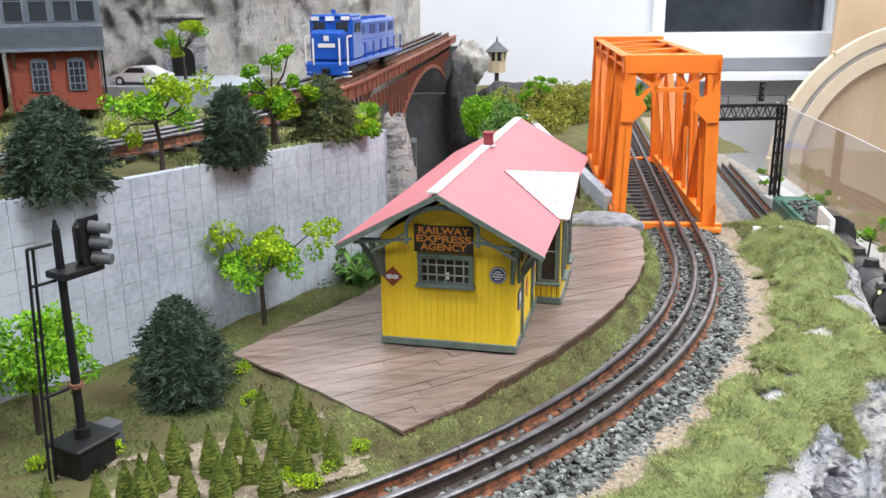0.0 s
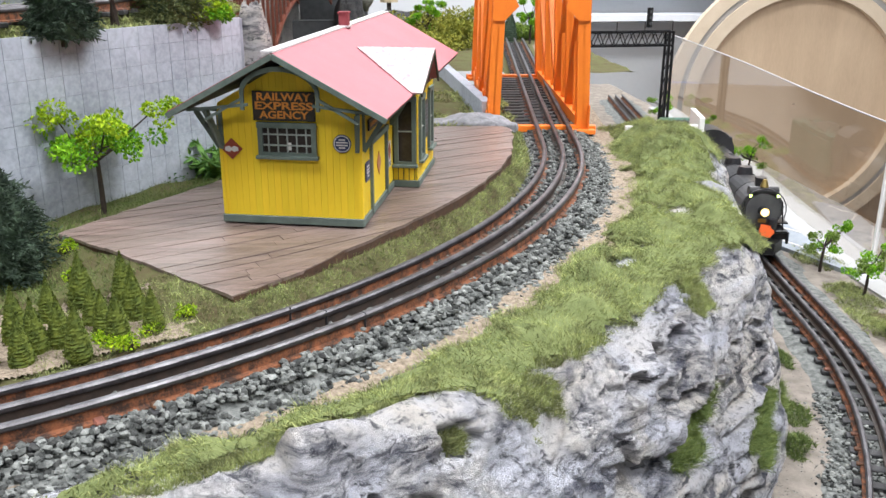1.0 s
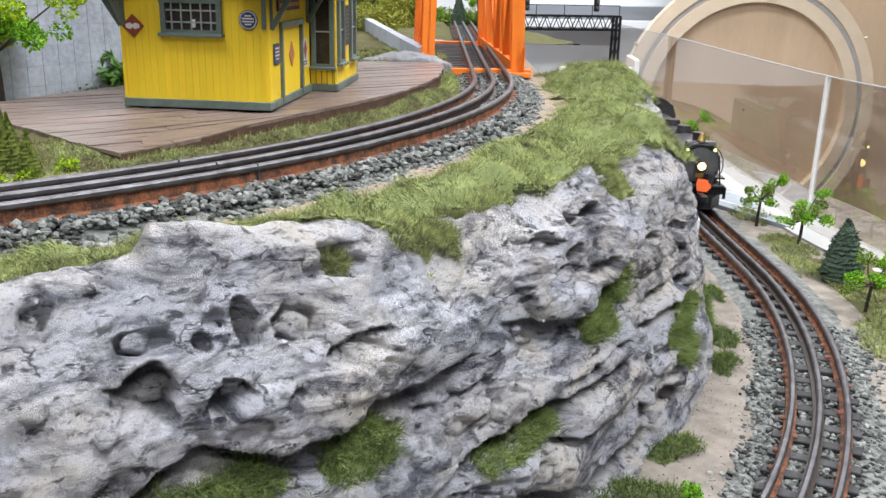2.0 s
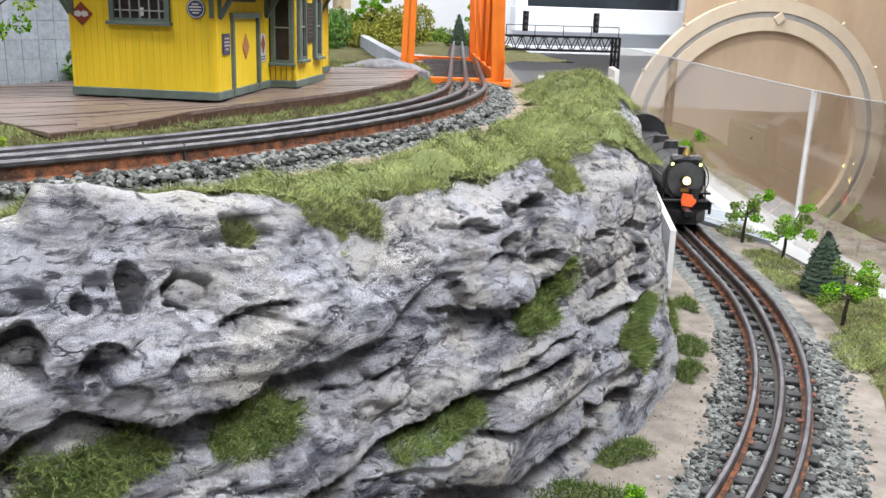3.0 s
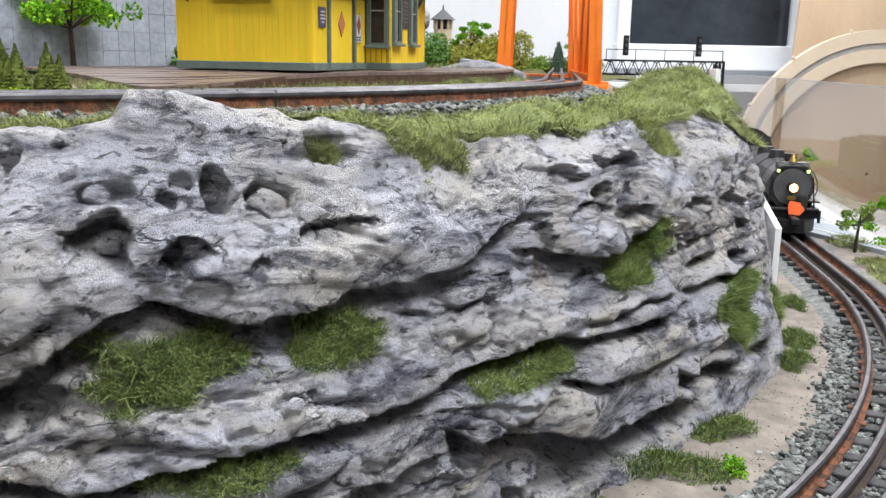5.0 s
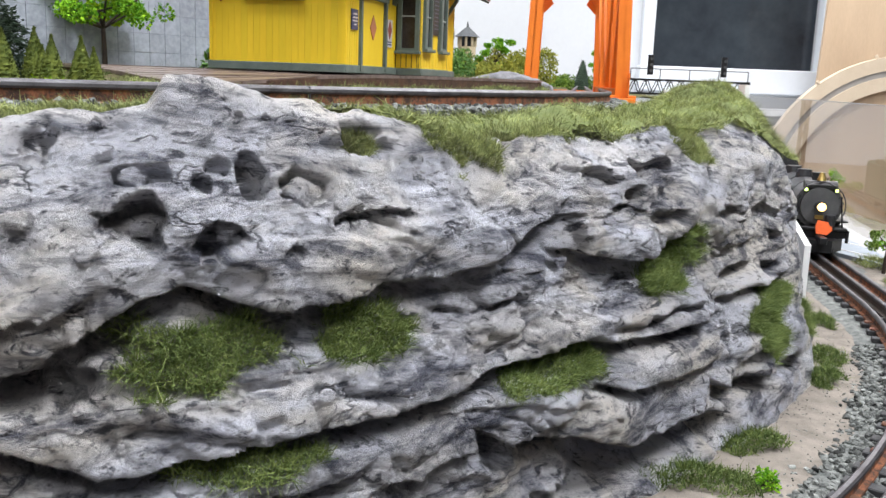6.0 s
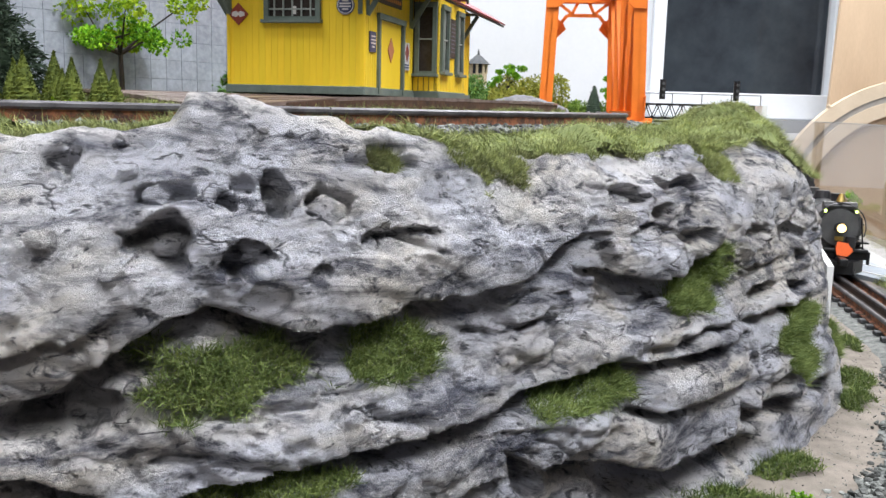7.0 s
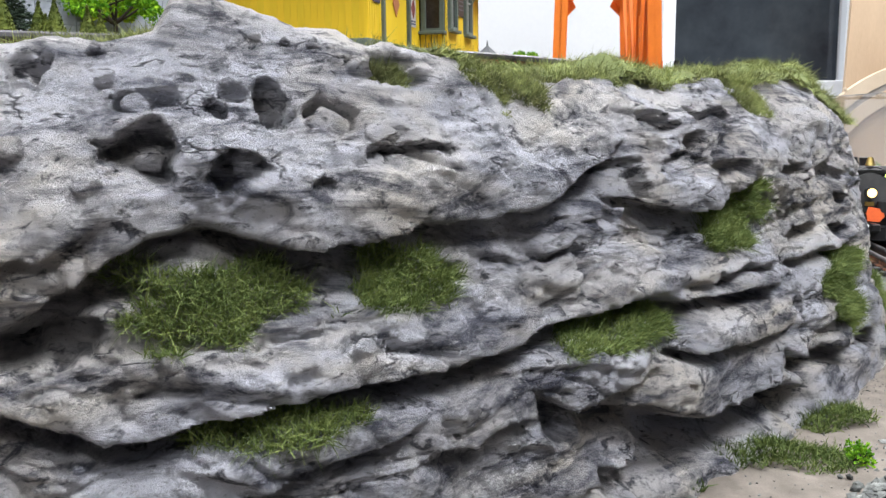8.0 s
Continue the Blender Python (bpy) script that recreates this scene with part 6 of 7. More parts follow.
part("cabin", rod(bmesh.new(), (0, 0, .056), (0, 0, .080), .020, n=8), CREAM, gz)
for a in range(0, 360, 45):
    c, s = math.cos(radians(a + 22)), math.sin(radians(a + 22))
    part("pillar", rod(bmesh.new(), (.018 * c, .018 * s, .080), (.018 * c, .018 * s, .100), .003), CREAM, gz)
part("lantern", rod(bmesh.new(), (0, 0, .080), (0, 0, .100), .012, n=8), NIGHT, gz)
part("roof", rod(bmesh.new(), (0, 0, .100), (0, 0, .120), .028, .004, 8), SLATE, gz)
part("finial", rod(bmesh.new(), (0, 0, .118), (0, 0, .132), .003, .001), SLATE, gz)


# ---- plants ----
def leaves(P, N, size, rng, droop=.2, aspect=.7):
    """Small folded leaves: vertices and triangles."""
    n = len(P)
    d = N + rng.normal(0, .55, (n, 3)) - np.array([0, 0, droop])
    d /= np.linalg.norm(d, axis=1)[:, None]
    s = np.cross(d, rng.normal(0, 1, (n, 3)))
    s /= np.linalg.norm(s, axis=1)[:, None] + 1e-9
    up = np.cross(s, d)
    L = size * rng.uniform(.6, 1.3, (n, 1))
    a, tip = P, P + d * L
    m1, m2 = P + d * L * .5 + s * L * aspect * .5 + up * L * .12, P + d * L * .5 - s * L * aspect * .5 + up * L * .12
    V = np.stack([a, m1, tip, m2], 1).reshape(-1, 3)
    k = np.arange(n)[:, None] * 4
    return V, np.vstack([k + [[0, 1, 2]], k + [[0, 2, 3]]])


def leafy_tree(base, height, spread, seed, label, crown=(LEAF, YLEAF), flat=.5, leaf=.0034, clumps=11, per=150, lean=(0, 0)):
    """A twisted trunk with limbs, and foam-leaf clumps at their ends."""
    rng = np.random.RandomState(seed)
    leaf, per = leaf * .52, int(per * 6.5)
    t = empty("leafy_tree", Matrix.Translation(base), label, "tree", "leafy trees")
    bm = bmesh.new()
    fork = np.array([lean[0] * .4 + rng.normal(0, .002), lean[1] * .4, height * .48])
    mid = fork * .5 + rng.normal(0, .0012, 3)
    r0 = .0013 + height * .012
    rod(bm, (0, 0, -.004), mid, r0, r0 * .85, 7)
    rod(bm, mid, fork, r0 * .85, r0 * .7, 7)
    cs = []
    for k in range(clumps):
        a = 6.283 * k / clumps + rng.normal(0, .35)
        rr = spread * rng.uniform(.35, 1.0)
        c = np.array([rr * math.cos(a) + lean[0], rr * math.sin(a) + lean[1], height * rng.uniform(.50, .98) if k else height])
        c[2] -= (rr / spread) * height * flat * .35
        elbow = fork + (c - fork) * .5 + rng.normal(0, .003, 3)
        rod(bm, fork, elbow, r0 * .5, r0 * .35, 6)
        rod(bm, elbow, c, r0 * .35, r0 * .15, 6)
        cs.append(c)
    part("trunk", bm, BARK, t, "brown wire trunk and limbs")
    for j, m_ in enumerate(crown):
        VV, FF, n0 = [], [], 0
        for c in cs[j::len(crown)]:
            q = rng.normal(0, 1, (per, 3))
            q /= np.linalg.norm(q, axis=1)[:, None]
            r = spread * rng.uniform(.11, .19, 5)
            lump = rng.normal(0, spread * .13, (5, 3)) * [1, 1, .55]
            which = rng.randint(0, 5, per)
            V, F = leaves(c + lump[which] + q * r[which, None] * rng.uniform(.3, 1, (per, 1)) ** .4 * [1, 1, .8], q, leaf, rng)
            VV.append(V)
            FF.append(F + n0)
            n0 += len(V)
        sheet("crown", np.vstack(VV), np.vstack(FF), m_, t, smooth=False)
    return t


def conifer(base, height, radius, seed, label, material=NEEDLE, n=2600, top=.75, needle=.0065, category="conifer", name="spruce_bush", aspect=.24):
    """A dome of drooping sprays over a dark core."""
    rng = np.random.RandomState(seed)
    t = empty(name, Matrix.Translation(base), label, category, category + "s")
    per = 22 if top < .8 else 1
    m = n // per
    h = rng.uniform(0, 1, m) ** 1.1
    prof = (1 - h ** 1.9) ** top * (.80 + .20 * np.minimum(1, h / .12))
    a = rng.uniform(0, 6.283, m)
    r = radius * prof * rng.uniform(.82, 1.10, m) * (1 + .10 * np.sin(a * 5 + seed) + .07 * np.sin(a * 11 + h * 9))
    out = np.stack([np.cos(a), np.sin(a), .8 * h - .28 + rng.normal(0, .12, m)], 1)
    P = np.stack([r * np.cos(a), r * np.sin(a), height * h], 1)
    N = out
    if per > 1:
        k = np.tile(np.linspace(-.42, .06, per), m)[:, None] * radius
        N = np.repeat(out, per, 0)
        P = np.repeat(P, per, 0) + N * k - np.array([0, 0, 1]) * (k + .42 * radius) ** 2 * 12 + rng.normal(0, needle * .16, (m * per, 3))
        side = np.stack([-N[:, 1], N[:, 0], 0 * N[:, 0]], 1) * rng.choice((-1, 1), (m * per, 1))
        N = N + .8 * side
    V, F = leaves(P - N * needle * .5, N, needle, rng, .25, aspect)
    sheet("foliage", V, F, material, t, smooth=False)
    bm = bmesh.new()
    rings = []
    nr, ns = (8, 14) if per > 1 else (30, 22)
    for k in range(nr):
        z = k / (nr - 1)
        rr = radius * (.62 if per > 1 else .93 + .07 * (k % 2)) * (1 - z ** 1.9) ** top * (.85 + .15 * min(1, z / .12)) + .0004
        jit = 0 if per > 1 else .10
        rings.append([bm.verts.new((rr * (1 + rng.uniform(-jit, jit)) * math.cos(6.283 * i / ns), rr * (1 + rng.uniform(-jit, jit)) * math.sin(6.283 * i / ns), height * (.97 * z + rng.uniform(-jit, jit) * .08))) for i in range(ns)])
    for p, q in zip(rings[:-1], rings[1:]):
        for i in range(ns):
            bm.faces.new((p[i], p[(i + 1) % ns], q[(i + 1) % ns], q[i]))
    part("core", bm, NEEDLE if per > 1 else material, t)
    part("stem", rod(bmesh.new(), (0, 0, -.006), (0, 0, .006), radius * .12), BARK, t)
    return t


def bush(base, size, seed, label, material=BUSH, n=900, leaf=.006):
    rng = np.random.RandomState(seed)
    t = empty("bush", Matrix.Translation(base), label, "bush", "bushes")
    VV, FF, n0 = [], [], 0
    for k in range(9):
        c = rng.uniform(-1, 1, 3) * size * [.6, .6, .3] + [0, 0, size[2] * .5]
        q = rng.normal(0, 1, (n // 9, 3))
        q /= np.linalg.norm(q, axis=1)[:, None]
        V, F = leaves(c + q * np.array(size) * .48 * rng.uniform(.5, 1, (len(q), 1)) ** .5, q, leaf, rng)
        VV.append(V)
        FF.append(F + n0)
        n0 += len(V)
    sheet("crown", np.vstack(VV), np.vstack(FF), material, t, smooth=False)
    part("stem", rod(bmesh.new(), (0, 0, -.01), (0, 0, size[2] * .5), .003), BARK, t)
    return t


# cone-shaped little trees in the garden, in two looks turned and scaled by hand
CONES = [(-.156, .424), (-.150, .443), (-.136, .413), (-.130, .439), (-.119, .413), (-.117, .427), (-.121, .463), (-.107, .434), (-.110, .484), (-.093, .416), (-.098, .462), (-.090, .450), (-.091, .498), (-.079, .471), (-.079, .436), (-.065, .453), (-.166, .408), (-.156, .404), (-.199, .391), (-.174, .393)]
proto = None
rng = random.Random(2)
for k, (x, y) in enumerate(CONES):
    z = float(land(np.array(x), np.array(y)))
    if proto is None:
        proto = conifer((x, y, z - .001), .0300, .0066, 77, "small olive green cone-shaped model tree", HEDGE, 2600, 1.15, .0011, "cone tree", "cone_tree", .8)
    else:
        o = copy_thing(proto, pose(x, y, z - .001, 0, 0, rng.uniform(0, 360)))
        sc = rng.uniform(.86, 1.12)
        o.scale = (sc * .97, sc * .97, sc)
# tan scatter between the cone trees
sx, sy = np.meshgrid(np.arange(-.22, -.02, .0012), np.arange(.33, .52, .0012), indexing="ij")
sf = grid_faces(*sx.shape)
sok = np.exp(-((sx + .115) / .075) ** 2 - ((sy - .425) / .06) ** 2) + .35 * fbm(sx * 40, sy * 40, 0, 241, 3) + .22 * fbm(sx * 190, sy * 190, 0, 243, 3) > .42
sok &= (from_track(sx, sy) < -.04) & ~inside(sx, sy, OUT)
sf = sf[sok.ravel()[sf].all(1)][:, ::-1]
su = np.unique(sf)
sm = np.zeros(sx.size, int)
sm[su] = np.arange(len(su))
tagged(sheet("garden_sand", np.stack([sx.ravel()[su], sy.ravel()[su], land(sx.ravel()[su], sy.ravel()[su]) + .0010], 1), sm[sf], SAND), "tan scatter ground between the cone trees", "ground", kind="structure")
# bits of bright foam in the garden
for k, (x, y) in enumerate(((-.080, .429), (-.072, .429), (-.128, .527), (-.193, .466), (-.230, .450), (-.066, .447), (-.050, .468), (-.087, .437), (-.140, .560))):
    bush((x, y, float(land(np.array(x), np.array(y)))), np.array((.0065, .0065, .0060)), 120 + k, "low tuft of yellow-green foam on the ground", YLEAF, 360, .0016)
# lower level plants
conifer((.593, .775, LOW), .066, .020, 5, "dark green cone-shaped model tree", NEEDLE, 1500, .9, .005, "conifer", "tall_conifer")
for (x, y), h, sp, sd in (((.609, .985), .068, .026, 31), ((.612, .892), .068, .030, 32), ((.567, .690), .056, .030, 33), ((.708, 1.43), .075, .034, 34), ((.738, 1.75), .060, .032, 35), ((.70, 1.60), .05, .026, 36), ((.74, 1.98), .06, .03, 38)):
    leafy_tree((x, y, LOW), h, sp, sd, "bright green leafy model tree on a thin brown trunk", (LEAF, BUSH), .5, .0042, 9, 70, (.006, 0))
# upper level plants
leafy_tree((-.146, .672, .007), .086, .048, 41, "yellow-green leafy tree with a forked brown trunk", (YLEAF, LEAF), .25, .0056, 10, 80)
leafy_tree((-.250, .493, .007), .080, .050, 42, "bright green leafy tree near the signal", (LEAF,), .6, .0052, 12, 90)
conifer((-.173, .540, .008), .070, .032, 43, "large dark green spruce bush beside the platform", NEEDLE, 13000, .62, .0050)
conifer((-.258, .580, TERRACE - .001), .066, .035, 44, "large dark green spruce bush on the terrace edge", NEEDLE, 13000, .6, .0052)
conifer((-.166, .692, TERRACE - .003), .062, .026, 45, "dark green spruce bush on the terrace edge", NEEDLE, 11000, .6, .0048)
conifer((-.108, .800, TERRACE - .002), .060, .030, 46, "olive green spruce bush on the terrace edge", ONEEDLE, 12000, .62, .0048)
leafy_tree((-.211, .655, TERRACE), .072, .040, 47, "yellow-green leafy tree on the terrace", (YLEAF, LEAF), .5, .0052, 9, 70)
leafy_tree((-.144, .765, TERRACE), .088, .026, 48, "bright green leafy tree on the terrace", (LEAF,), .4, .0046, 9, 80, (-.004, 0))
leafy_tree((-.314, 1.10, TERRACE + .02), .082, .028, 49, "yellow-green leafy tree on the terrace", (YLEAF, LEAF), .4, .0046, 9, 80)
leafy_tree((-.150, .772, TERRACE), .050, .026, 50, "light green leafy tree on the terrace", (YLEAF, LEAF), .4, .0046, 9, 80, (.012, 0))
leafy_tree((-.080, .815, TERRACE - .016), .050, .027, 51, "light green leafy tree hanging over the wall's end", (LEAF, YLEAF), 1.2, .0046, 12, 80)
for x, y, s, sd, mt in ((.108, 1.92, (.045, .05, .048), 61, BUSH), (.16, 1.88, (.055, .05, .066), 62, YBUSH), (.212, 1.90, (.05, .05, .070), 63, YBUSH), (.252, 1.86, (.045, .05, .070), 64, YBUSH), (.215, 1.80, (.05, .05, .060), 71, YBUSH), (.275, 1.84, (.04, .05, .070), 72, YBUSH), (.08, 1.75, (.05, .05, .06), 65, LEAF), (.11, 1.62, (.045, .04, .06), 66, FERN), (.18, 1.70, (.06, .05, .05), 68, YBUSH), (.35, 2.05, (.06, .05, .03), 67, BUSH), (.45, 2.1, (.06, .05, .03), 69, BUSH)):
    bush((x, y, .0), np.array(s), sd, "green foam bush behind the platform", mt, 2700, .0055)
leafy_tree((.19, 1.80, .0), .105, .03, 68, "bright green leafy tree among the bushes", (LEAF,), .3, .006, 8, 80)
leafy_tree((.435, 2.0, .0), .095, .03, 69, "bright green leafy tree beyond the bridge", (LEAF,), .3, .006, 8, 80)
conifer((.39, 2.0, .0), .07, .016, 70, "small dark conifer beyond the bridge", NEEDLE, 700, .9, .006, "conifer", "tall_conifer")


# long leaves at the wall's foot
def fern(base, n, length, seed, label):
    rng = np.random.RandomState(seed)
    t = empty("fern", Matrix.Translation(base), label, "fern", "ferns")
    for k in range(n):
        a, up = rng.uniform(0, 6.28), rng.uniform(.5, 1.3)
        pts = np.array([[math.cos(a) * length * s * .6, math.sin(a) * length * s * .6, length * (up * s - .55 * s * s)] for s in np.linspace(0, 1, 9)])
        V, F, n0 = [], [], 0
        sd = np.array([-math.sin(a), math.cos(a), 0])
        w = np.sin(np.linspace(.25, 3.14, 9))[:, None] * length * .05
        V = np.vstack([pts - sd * w, pts + sd * w])
        F = np.array([[i, i + 1, i + 10, i + 9] for i in range(8)])
        sheet("frond", V, F, FERN, t)
        # leaflets
        q = np.repeat(pts[2:], 6, 0) + rng.normal(0, length * .01, (42, 3))
        V, F = leaves(q, np.tile(sd, (42, 1)) * rng.choice((-1, 1), (42, 1)), length * .16, rng, .1, .3)
        sheet("leaf_spray", V, F, FERN, t, smooth=False)
    return t


for x, y, n, l, sd in ((-.098, .790, 10, .055, 81), (-.075, .765, 8, .06, 82), (-.045, .80, 8, .075, 83)):
    fern((x, y, .0), n, l, sd, "tall green fern at the foot of the wall")

# ---- stones, grass ----
rs = np.random.RandomState(17)


def strew(P, N, r0, r1, n, top):
    i = rs.randint(2, len(P) - 2, n)
    o = rs.uniform(r0, r1, n)
    j = rs.uniform(-.003, .003, (n, 2))
    q = P[i] + N[i] * o[:, None] + j
    return np.stack([q[:, 0], q[:, 1], top(q, o)], 1)


upn = normals(UP)
zone = UP[48:235]
zn = upn[48:235]


def bed(q, o):
    return RAILTOP - .0125 + np.where(np.abs(o) < .0165, .0028, 0) + np.where((o > .0225) & (o < .036), .0026, 0) - .006 * np.clip((np.abs(o) - .026) / .025, 0, 1) + rs.uniform(-.001, .0012, len(o))


P = np.vstack([strew(zone, zn, .018, .050, 9200, bed), strew(zone, zn, -.036, -.018, 2600, bed), strew(zone, zn, -.0175, .0175, 2600, bed), strew(zone, zn, .046, .070, 2200, bed)])
tagged(pebbles("ballast", P, .0023, BALLAST, 4), "loose grey ballast stones along the upper track", "ballast", kind="stuff")
lz_ = DOWN[4:110]
ln_ = DOWN_N[4:110]


def lowbed(q, o):
    return LOWTOP - .0124 - .004 * np.clip((np.abs(o) - .024) / .02, 0, 1) + rs.uniform(-.001, .001, len(o))


P = np.vstack([strew(lz_, ln_, -.045, .056, 6600, lowbed), strew(lz_, ln_, -.056, .07, 600, lowbed)])
tagged(pebbles("ballast", P, .0024, BALLAST, 6), "loose grey ballast stones along the lower track", "ballast", kind="stuff")
sweep_bed = sweep("ballast_bed", zone, 0, [(-.040, -.014), (-.030, -.0095), (.030, -.0095), (.052, -.014)], BALLAST, None, RAILTOP - .004)
tagged(sweep_bed, "grey ballast bed under the upper track", "ballast bed", kind="structure")
low_bed = sweep("ballast_bed", DOWN, 0, [(-.048, -.014), (-.032, -.0105), (.032, -.0105), (.056, -.014)], BALLAST, None, LOWTOP - .0035)
tagged(low_bed, "grey ballast bed under the lower track", "ballast bed", kind="structure")


def scatter(n, x0, x1, y0, y1, test, height):
    """Random places on the land where test holds, with upward ways."""
    q = rs.uniform((x0, y0), (x1, y1), (n, 2))
    q = q[test(q[:, 0], q[:, 1])]
    return np.stack([q[:, 0], q[:, 1], height(q[:, 0], q[:, 1])], 1), np.tile([0, 0, 1.0], (len(q), 1))


def verge_depth(x, y):
    """How far inside the grass verge a place lies."""
    t, b = from_track(x, y), from_map(BRINK_MAP, x, y)
    edge = .056 + .012 * vnoise(x * 35, y * 35, 0, 201) + .004 * vnoise(x * 120, y * 120, 0, 202)
    far = np.clip((x - .05) / .15, 0, 1)
    brink = -.070 + .036 * far + (.018 + .016 * far) * fbm(x * 19, y * 19, 0, 203, 3)
    return np.minimum(t - edge, brink - b)


def verge(x, y):
    d = verge_depth(x, y)
    return (d > 0) & (from_map(FALL_MAP, x, y) < 1.3) & (fbm(x * 30, y * 30, 0, 205, 3) > -.50 + .26 * np.exp(-(d / .010) ** 2))


vx, vy = np.meshgrid(np.arange(-.35, .47, .003), np.arange(.16, .935, .003), indexing="ij")
vok = verge(vx, vy)
vf = grid_faces(*vx.shape)
vf = vf[vok.ravel()[vf].all(1)][:, ::-1]
vu = np.unique(vf)
vm = np.zeros(vx.size, int)
vm[vu] = np.arange(len(vu))
vp = np.stack([vx.ravel()[vu], vy.ravel()[vu], crown_height(vx.ravel()[vu], vy.ravel()[vu]) + .0006], 1)


def lumps(x, y):
    return np.clip(verge_depth(x, y) / .016, 0, 1) * (.012 * np.clip(fbm(x * 34, y * 34, 0, 225, 3) + .12, 0, 1) + .003 * np.abs(fbm(x * 90, y * 90, 0, 228, 2)))


vp[:, 2] += lumps(vp[:, 0], vp[:, 1])
tagged(sheet("turf_mat", vp, vm[vf], TURF), "green turf mat beside the track", "grass mat", kind="structure")
P, N = scatter(900000, -.35, .47, .16, 1.02, verge, lambda x, y: crown_height(x, y) - .001)
N = N + 2.3 * np.stack([vnoise(P[:, 0] * 45, P[:, 1] * 45, 0, 221), vnoise(P[:, 0] * 45, P[:, 1] * 45, 0, 222), 0 * P[:, 0]], 1)
P[:, 2] += lumps(P[:, 0], P[:, 1])
tagged(blades("grass_verge", P, N, .0066, .00040, GRASS, 1, .75), "green static grass between the track and the cliff", "grass", kind="stuff")


def inner(x, y):
    t = from_track(x, y)
    return (t < -.0275 + .004 * vnoise(x * 40, y * 40, 0, 207)) & (t > -.11) & ~inside(x, y, OUT)


P, N = scatter(320000, -.12, .27, .40, 1.0, inner, lambda x, y: from_map(LAND_MAP, x, y) - .001)
tagged(blades("grass_strip", P, N, .0042, .00045, GRASS, 2, 1.0), "green static grass between the platform and the track", "grass", kind="stuff")


def garden(x, y):
    t = from_track(x, y)
    side = (x + .292) * .27 - (y - .528) * .214
    return (t < -.05) & ~inside(x, y, OUT) & (side > -.02) & (fbm(x * 26, y * 26, 0, 211, 3) > -.12 + .8 * np.exp(-((x + .115) / .06) ** 2 - ((y - .425) / .05) ** 2))


P, N = scatter(130000, -.40, .0, .30, .85, garden, lambda x, y: from_map(LAND_MAP, x, y) - .001)
tagged(blades("grass_garden", P, N, .0046, .0005, DARKGRASS, 3, .9), "short dark green grass around the garden", "grass", kind="stuff")


def back_of_platform(x, y):
    return ~inside(x, y, OUT) & (from_track(x, y) < -.04) & (vnoise(x * 20, y * 20, 0, 213) > -.4)


P, N = scatter(26000, -.06, .24, .80, 1.25, back_of_platform, lambda x, y: land(x, y) + .012 * np.exp(-((x - .12) / .04) ** 2 - ((y - .99) / .05) ** 2) - .001)
tagged(blades("grass_mound", P, N, .006, .001, GRASS, 5, .7), "green grass behind the platform", "grass", kind="stuff")
P, N = scatter(45000, -.5, -.06, .35, 1.1, lambda x, y: inside(x, y, EDGE) & (vnoise(x * 18, y * 18, 0, 215) > -.25), lambda x, y: TERRACE - .002 + .005 * fbm(x * 20, y * 20, 0, 111, 3) + .002)
tagged(blades("grass_terrace", P, N, .005, .0011, GRASS, 6, .7), "green grass on the terrace", "grass", kind="stuff")

# tufts on the rock: along, down, half length, half height
TUFTS = [(.705, .588, .0322, .042), (.771, .588, .0225, .044), (.874, .707, .0322, .035), (.993, .544, .022, .038), (.966, .591, .024, .036), (1.077, .776, .032, .072), (1.100, .710, .021, .037), (.720, .728, .030, .020), (.672, .170, .026, .030), (.778, .160, .014, .018), (.790, .293, .0080, .019), (.846, .265, .023, .085), (.905, .215, .030, .045), (1.041, .300, .018, .075), (1.184, .834, .018, .044)]
for k, (s, v, a, b) in enumerate(TUFTS):
    n = int(3500 + 9e6 * a * b)
    q = rs.uniform(-1.3, 1.3, (n, 2))
    q = q[np.hypot(q[:, 0], q[:, 1]) + .55 * fbm(q[:, 0] * 1.6, q[:, 1] * 1.6, 0, 300 + k, 3) < .92]
    P, N = on_cliff(s + q[:, 0] * a, v + q[:, 1] * b)
    N = N * .7 + np.array([0, 0, .75])
    low = v > .4
    tagged(blades("grass_tuft", P - N * .001, N, .0064 if low else .0050, .00038, TUFTGRASS if low else GRASS, 20 + k, .6 if low else .7), "tuft of green static grass stuck on the rock", "grass", "grass tufts", "stuff")
# green verge beyond the lower track
vb = DOWN[4:140]
vbn = DOWN_N[4:140]
vo = np.linspace(.066, .165, 14)
VX, VY = vb[:, None, 0] + vbn[:, None, 0] * vo, vb[:, None, 1] + vbn[:, None, 1] * vo
VZ = low_land(VX, VY) + .003 + .002 * fbm(VX * 50, VY * 50, 0, 93, 3)
VZ[:, [0, -1]] -= .008
tagged(sheet("lower_verge", np.stack([VX, VY, VZ], 2).reshape(-1, 3), grid_faces(len(vb), 14), EARTH), "green and brown verge beside the lower track", "ground", kind="structure")
q = rs.uniform(0, 1, (32000, 2))
i = (q[:, 0] * (len(vb) - 1)).astype(int)
P = vb[i] + vbn[i] * (.068 + .092 * q[:, 1])[:, None] + rs.uniform(-.004, .004, (len(q), 2))
P = P[vnoise(P[:, 0] * 30, P[:, 1] * 30, 0, 231) > -.2]
tagged(blades("grass_lower_verge", np.stack([P[:, 0], P[:, 1], low_land(P[:, 0], P[:, 1]) + .002], 1), np.tile([0, 0, 1.], (len(P), 1)), .0055, .0007, GRASS, 9, .8), "green static grass beside the lower track", "grass", kind="stuff")
# grit and small stones on the sand
q = rs.uniform((.22, .38), (.50, .80), (2600, 2))
o = from_lower(q[:, 0], q[:, 1])
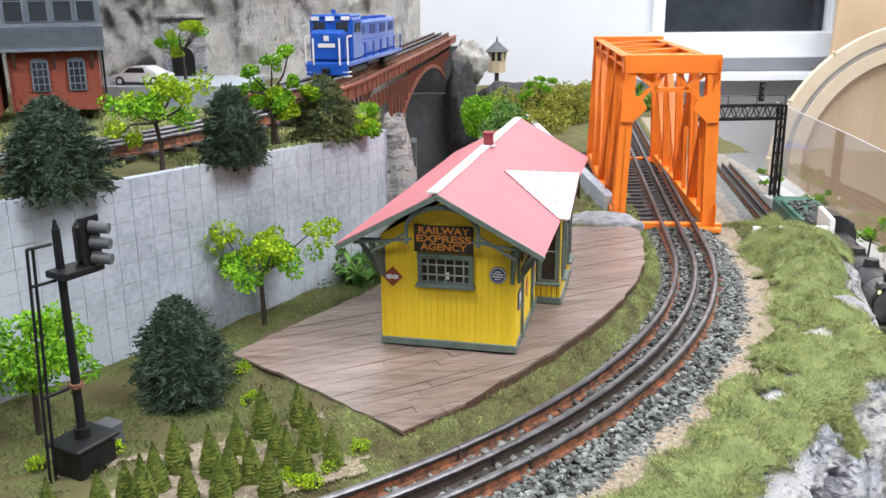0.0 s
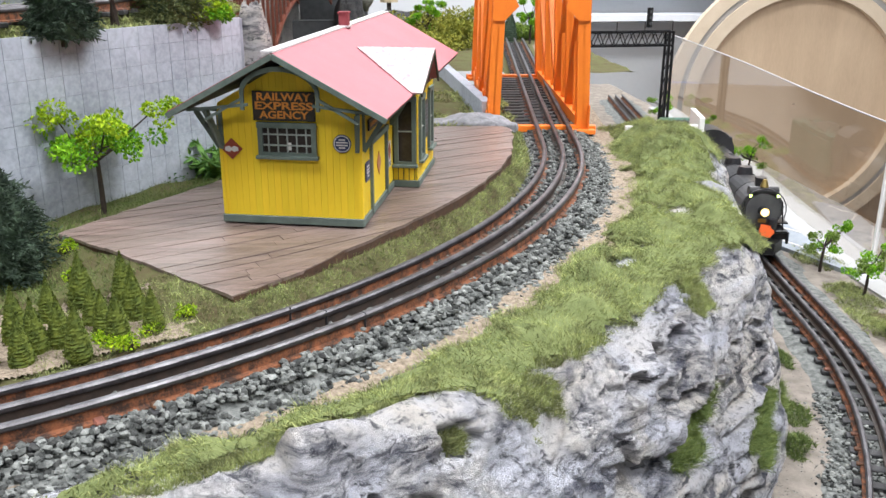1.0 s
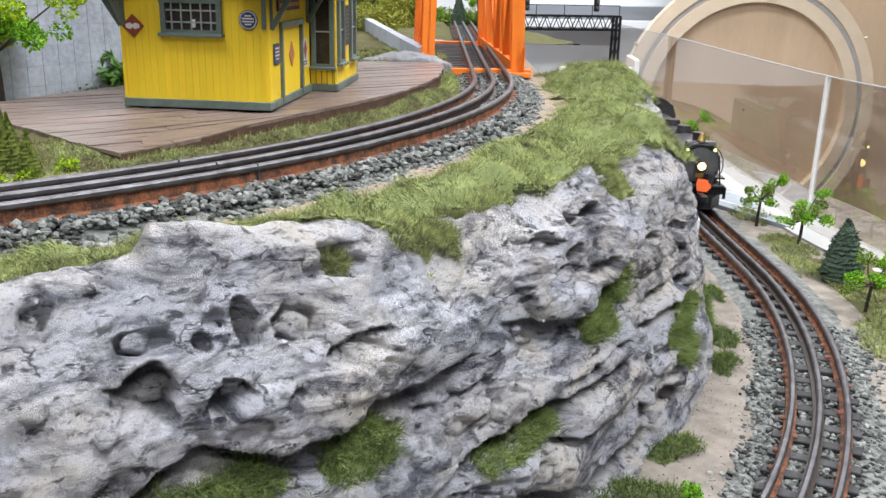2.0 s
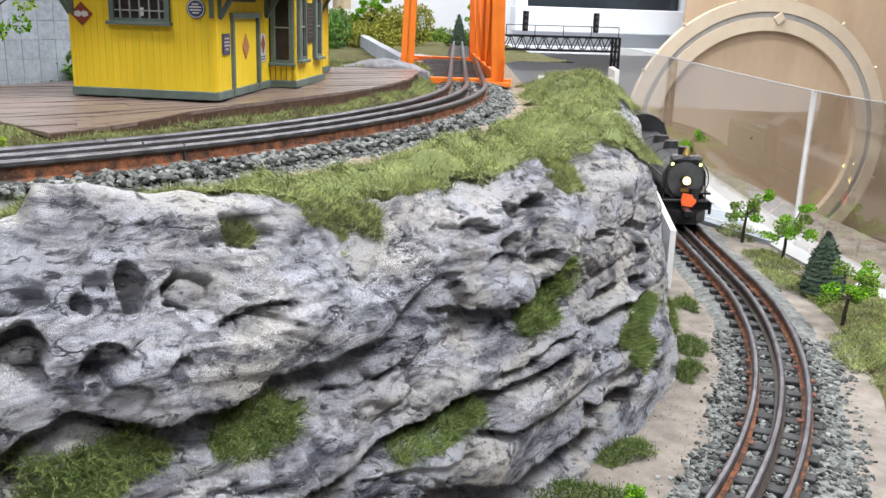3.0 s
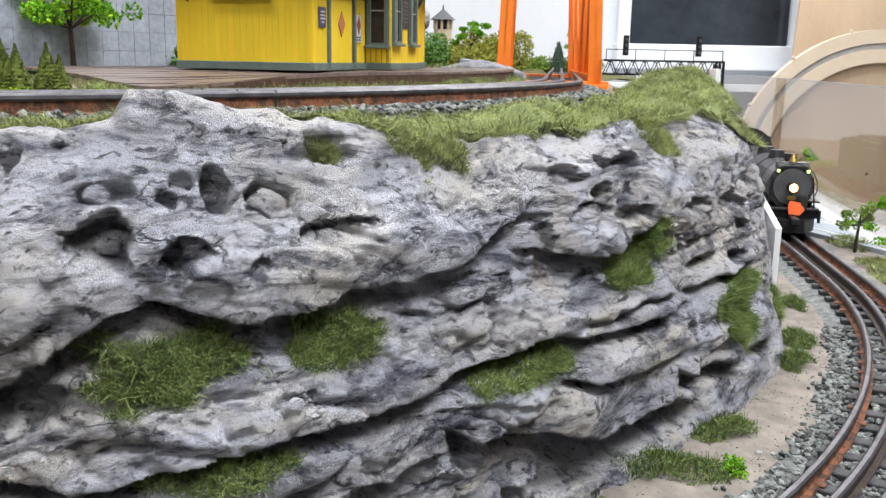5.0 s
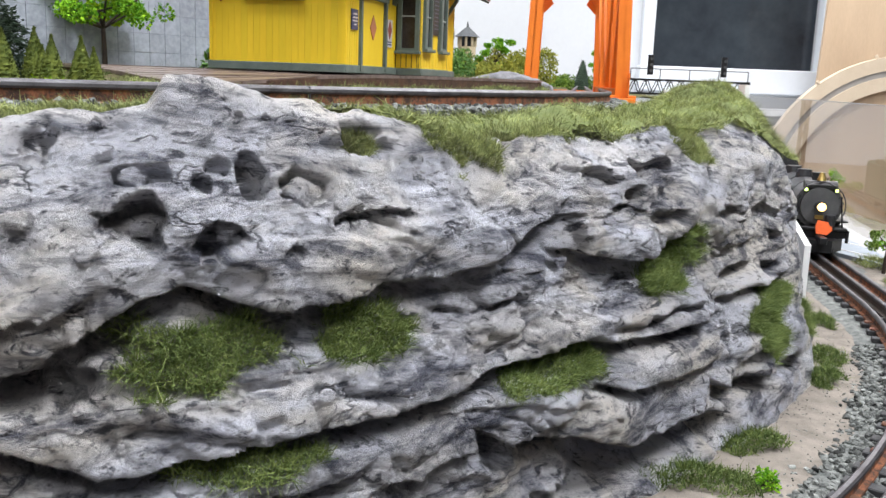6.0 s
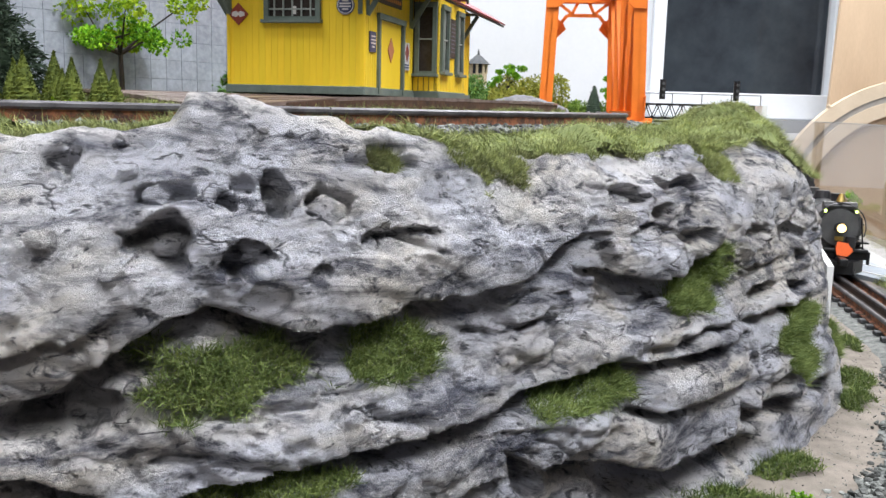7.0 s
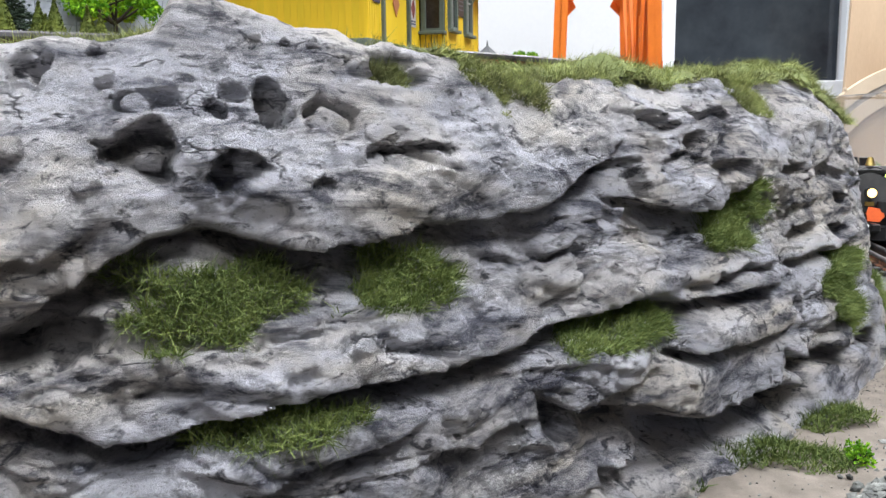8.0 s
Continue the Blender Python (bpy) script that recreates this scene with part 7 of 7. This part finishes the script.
q = q[(o > -.13) & (o < -.040)]
tagged(pebbles("grit", np.stack([q[:, 0], q[:, 1], low_land(q[:, 0], q[:, 1]) + .0001], 1), .0006, BALLAST, 8), "small loose stones on the sand", "gravel", kind="stuff")
# patches on the lower level
for k, (x, y, a, b) in enumerate(((.250, .424, .042, .020), (.298, .472, .024, .015), (.180, .386, .030, .014), (.408, .645, .018, .022), (.388, .594, .014, .020), (.445, .745, .012, .02), (.60, .90, .035, .05), (.625, 1.03, .03, .05), (.66, 1.35, .03, .10), (.63, .66, .05, .12), (.56, .60, .05, .06), (.58, .80, .02, .06), (.69, 1.6, .03, .2))):
    n = int(2500 + 3e6 * a * b)
    q = rs.uniform(-1.3, 1.3, (n, 2))
    q = q[np.hypot(q[:, 0], q[:, 1]) + .6 * fbm(q[:, 0] * 1.6, q[:, 1] * 1.6, 0, 330 + k, 3) < .9]
    X, Y = x + q[:, 0] * a, y + q[:, 1] * b
    g = np.abs(from_lower(X, Y)) > .05
    X, Y, q = X[g], Y[g], q[g]
    hump = .008 * np.exp(-(q ** 2).sum(1) * 1.5)
    tagged(blades("grass_patch", np.stack([X, Y, low_land(X, Y) + hump - .002], 1), np.tile([0, 0, 1.], (len(X), 1)), .006, .0006, GRASS if k > 5 else DARKGRASS, 50 + k, .8), "patch of green static grass on the sandy lower level", "grass", "grass patches", "stuff")
bush((0.287, 0.418, LOW), np.array((.006, .006, .008)), 91, "tiny bright green bush on the sand", LEAF, 450, .002)
# chips of stone in the holes
STONES = [(.734, .335, .0044), (.757, .364, .0078), (.771, .400, .0052), (.722, .445, .0056), (.688, .342, .0056), (.686, .400, .0036), (.690, .442, .0042), (.733, .262, .0022), (.746, .264, .0018), (.758, .262, .0024), (.776, .288, .0052), (.710, .468, .0034), (.676, .262, .0028), (.711, .417, .0020), (.891, .537, .0042), (.674, .455, .0042), (.654, .410, .0046), (.903, .806, .0032), (.746, .652, .0032), (.678, .312, .0034), (.763, .404, .0030)]


def chip(c, size, seed, rz):
    """A small stone with broken faces: a ball cut by a few planes."""
    rng = np.random.RandomState(seed)
    cut = rng.normal(0, 1, (11, 3))
    cut /= np.linalg.norm(cut, axis=1)[:, None]
    far = rng.uniform(.55, .85, 11)
    bm = bmesh.new()
    bmesh.ops.create_icosphere(bm, subdivisions=4, radius=1)
    for p in bm.verts:
        u = np.array(p.co)
        k = cut @ u
        r = min(1.0, float(np.min(np.where(k > .05, far / np.maximum(k, .05), 9))))
        p.co = Vector(u * (r + .03 * float(vnoise(u[0] * 5, u[1] * 5, u[2] * 5, seed))))
    bmesh.ops.transform(bm, matrix=Matrix.Translation(c) @ pose(0, 0, 0, 0, 0, rz) @ Matrix.Diagonal((*size, 1)), verts=bm.verts)
    return tagged(part("stone_chip", bm, ROCK), "small grey stone lodged in a rock hole", "rock")


for k, (s, v, r) in enumerate(STONES):
    P, N = on_cliff(np.array([s]), np.array([v]))
    chip(tuple(P[0] + N[0] * r * .35), (r * 1.3, r * .9, r * .95), 40 + k, 25 + 7 * (k % 5))
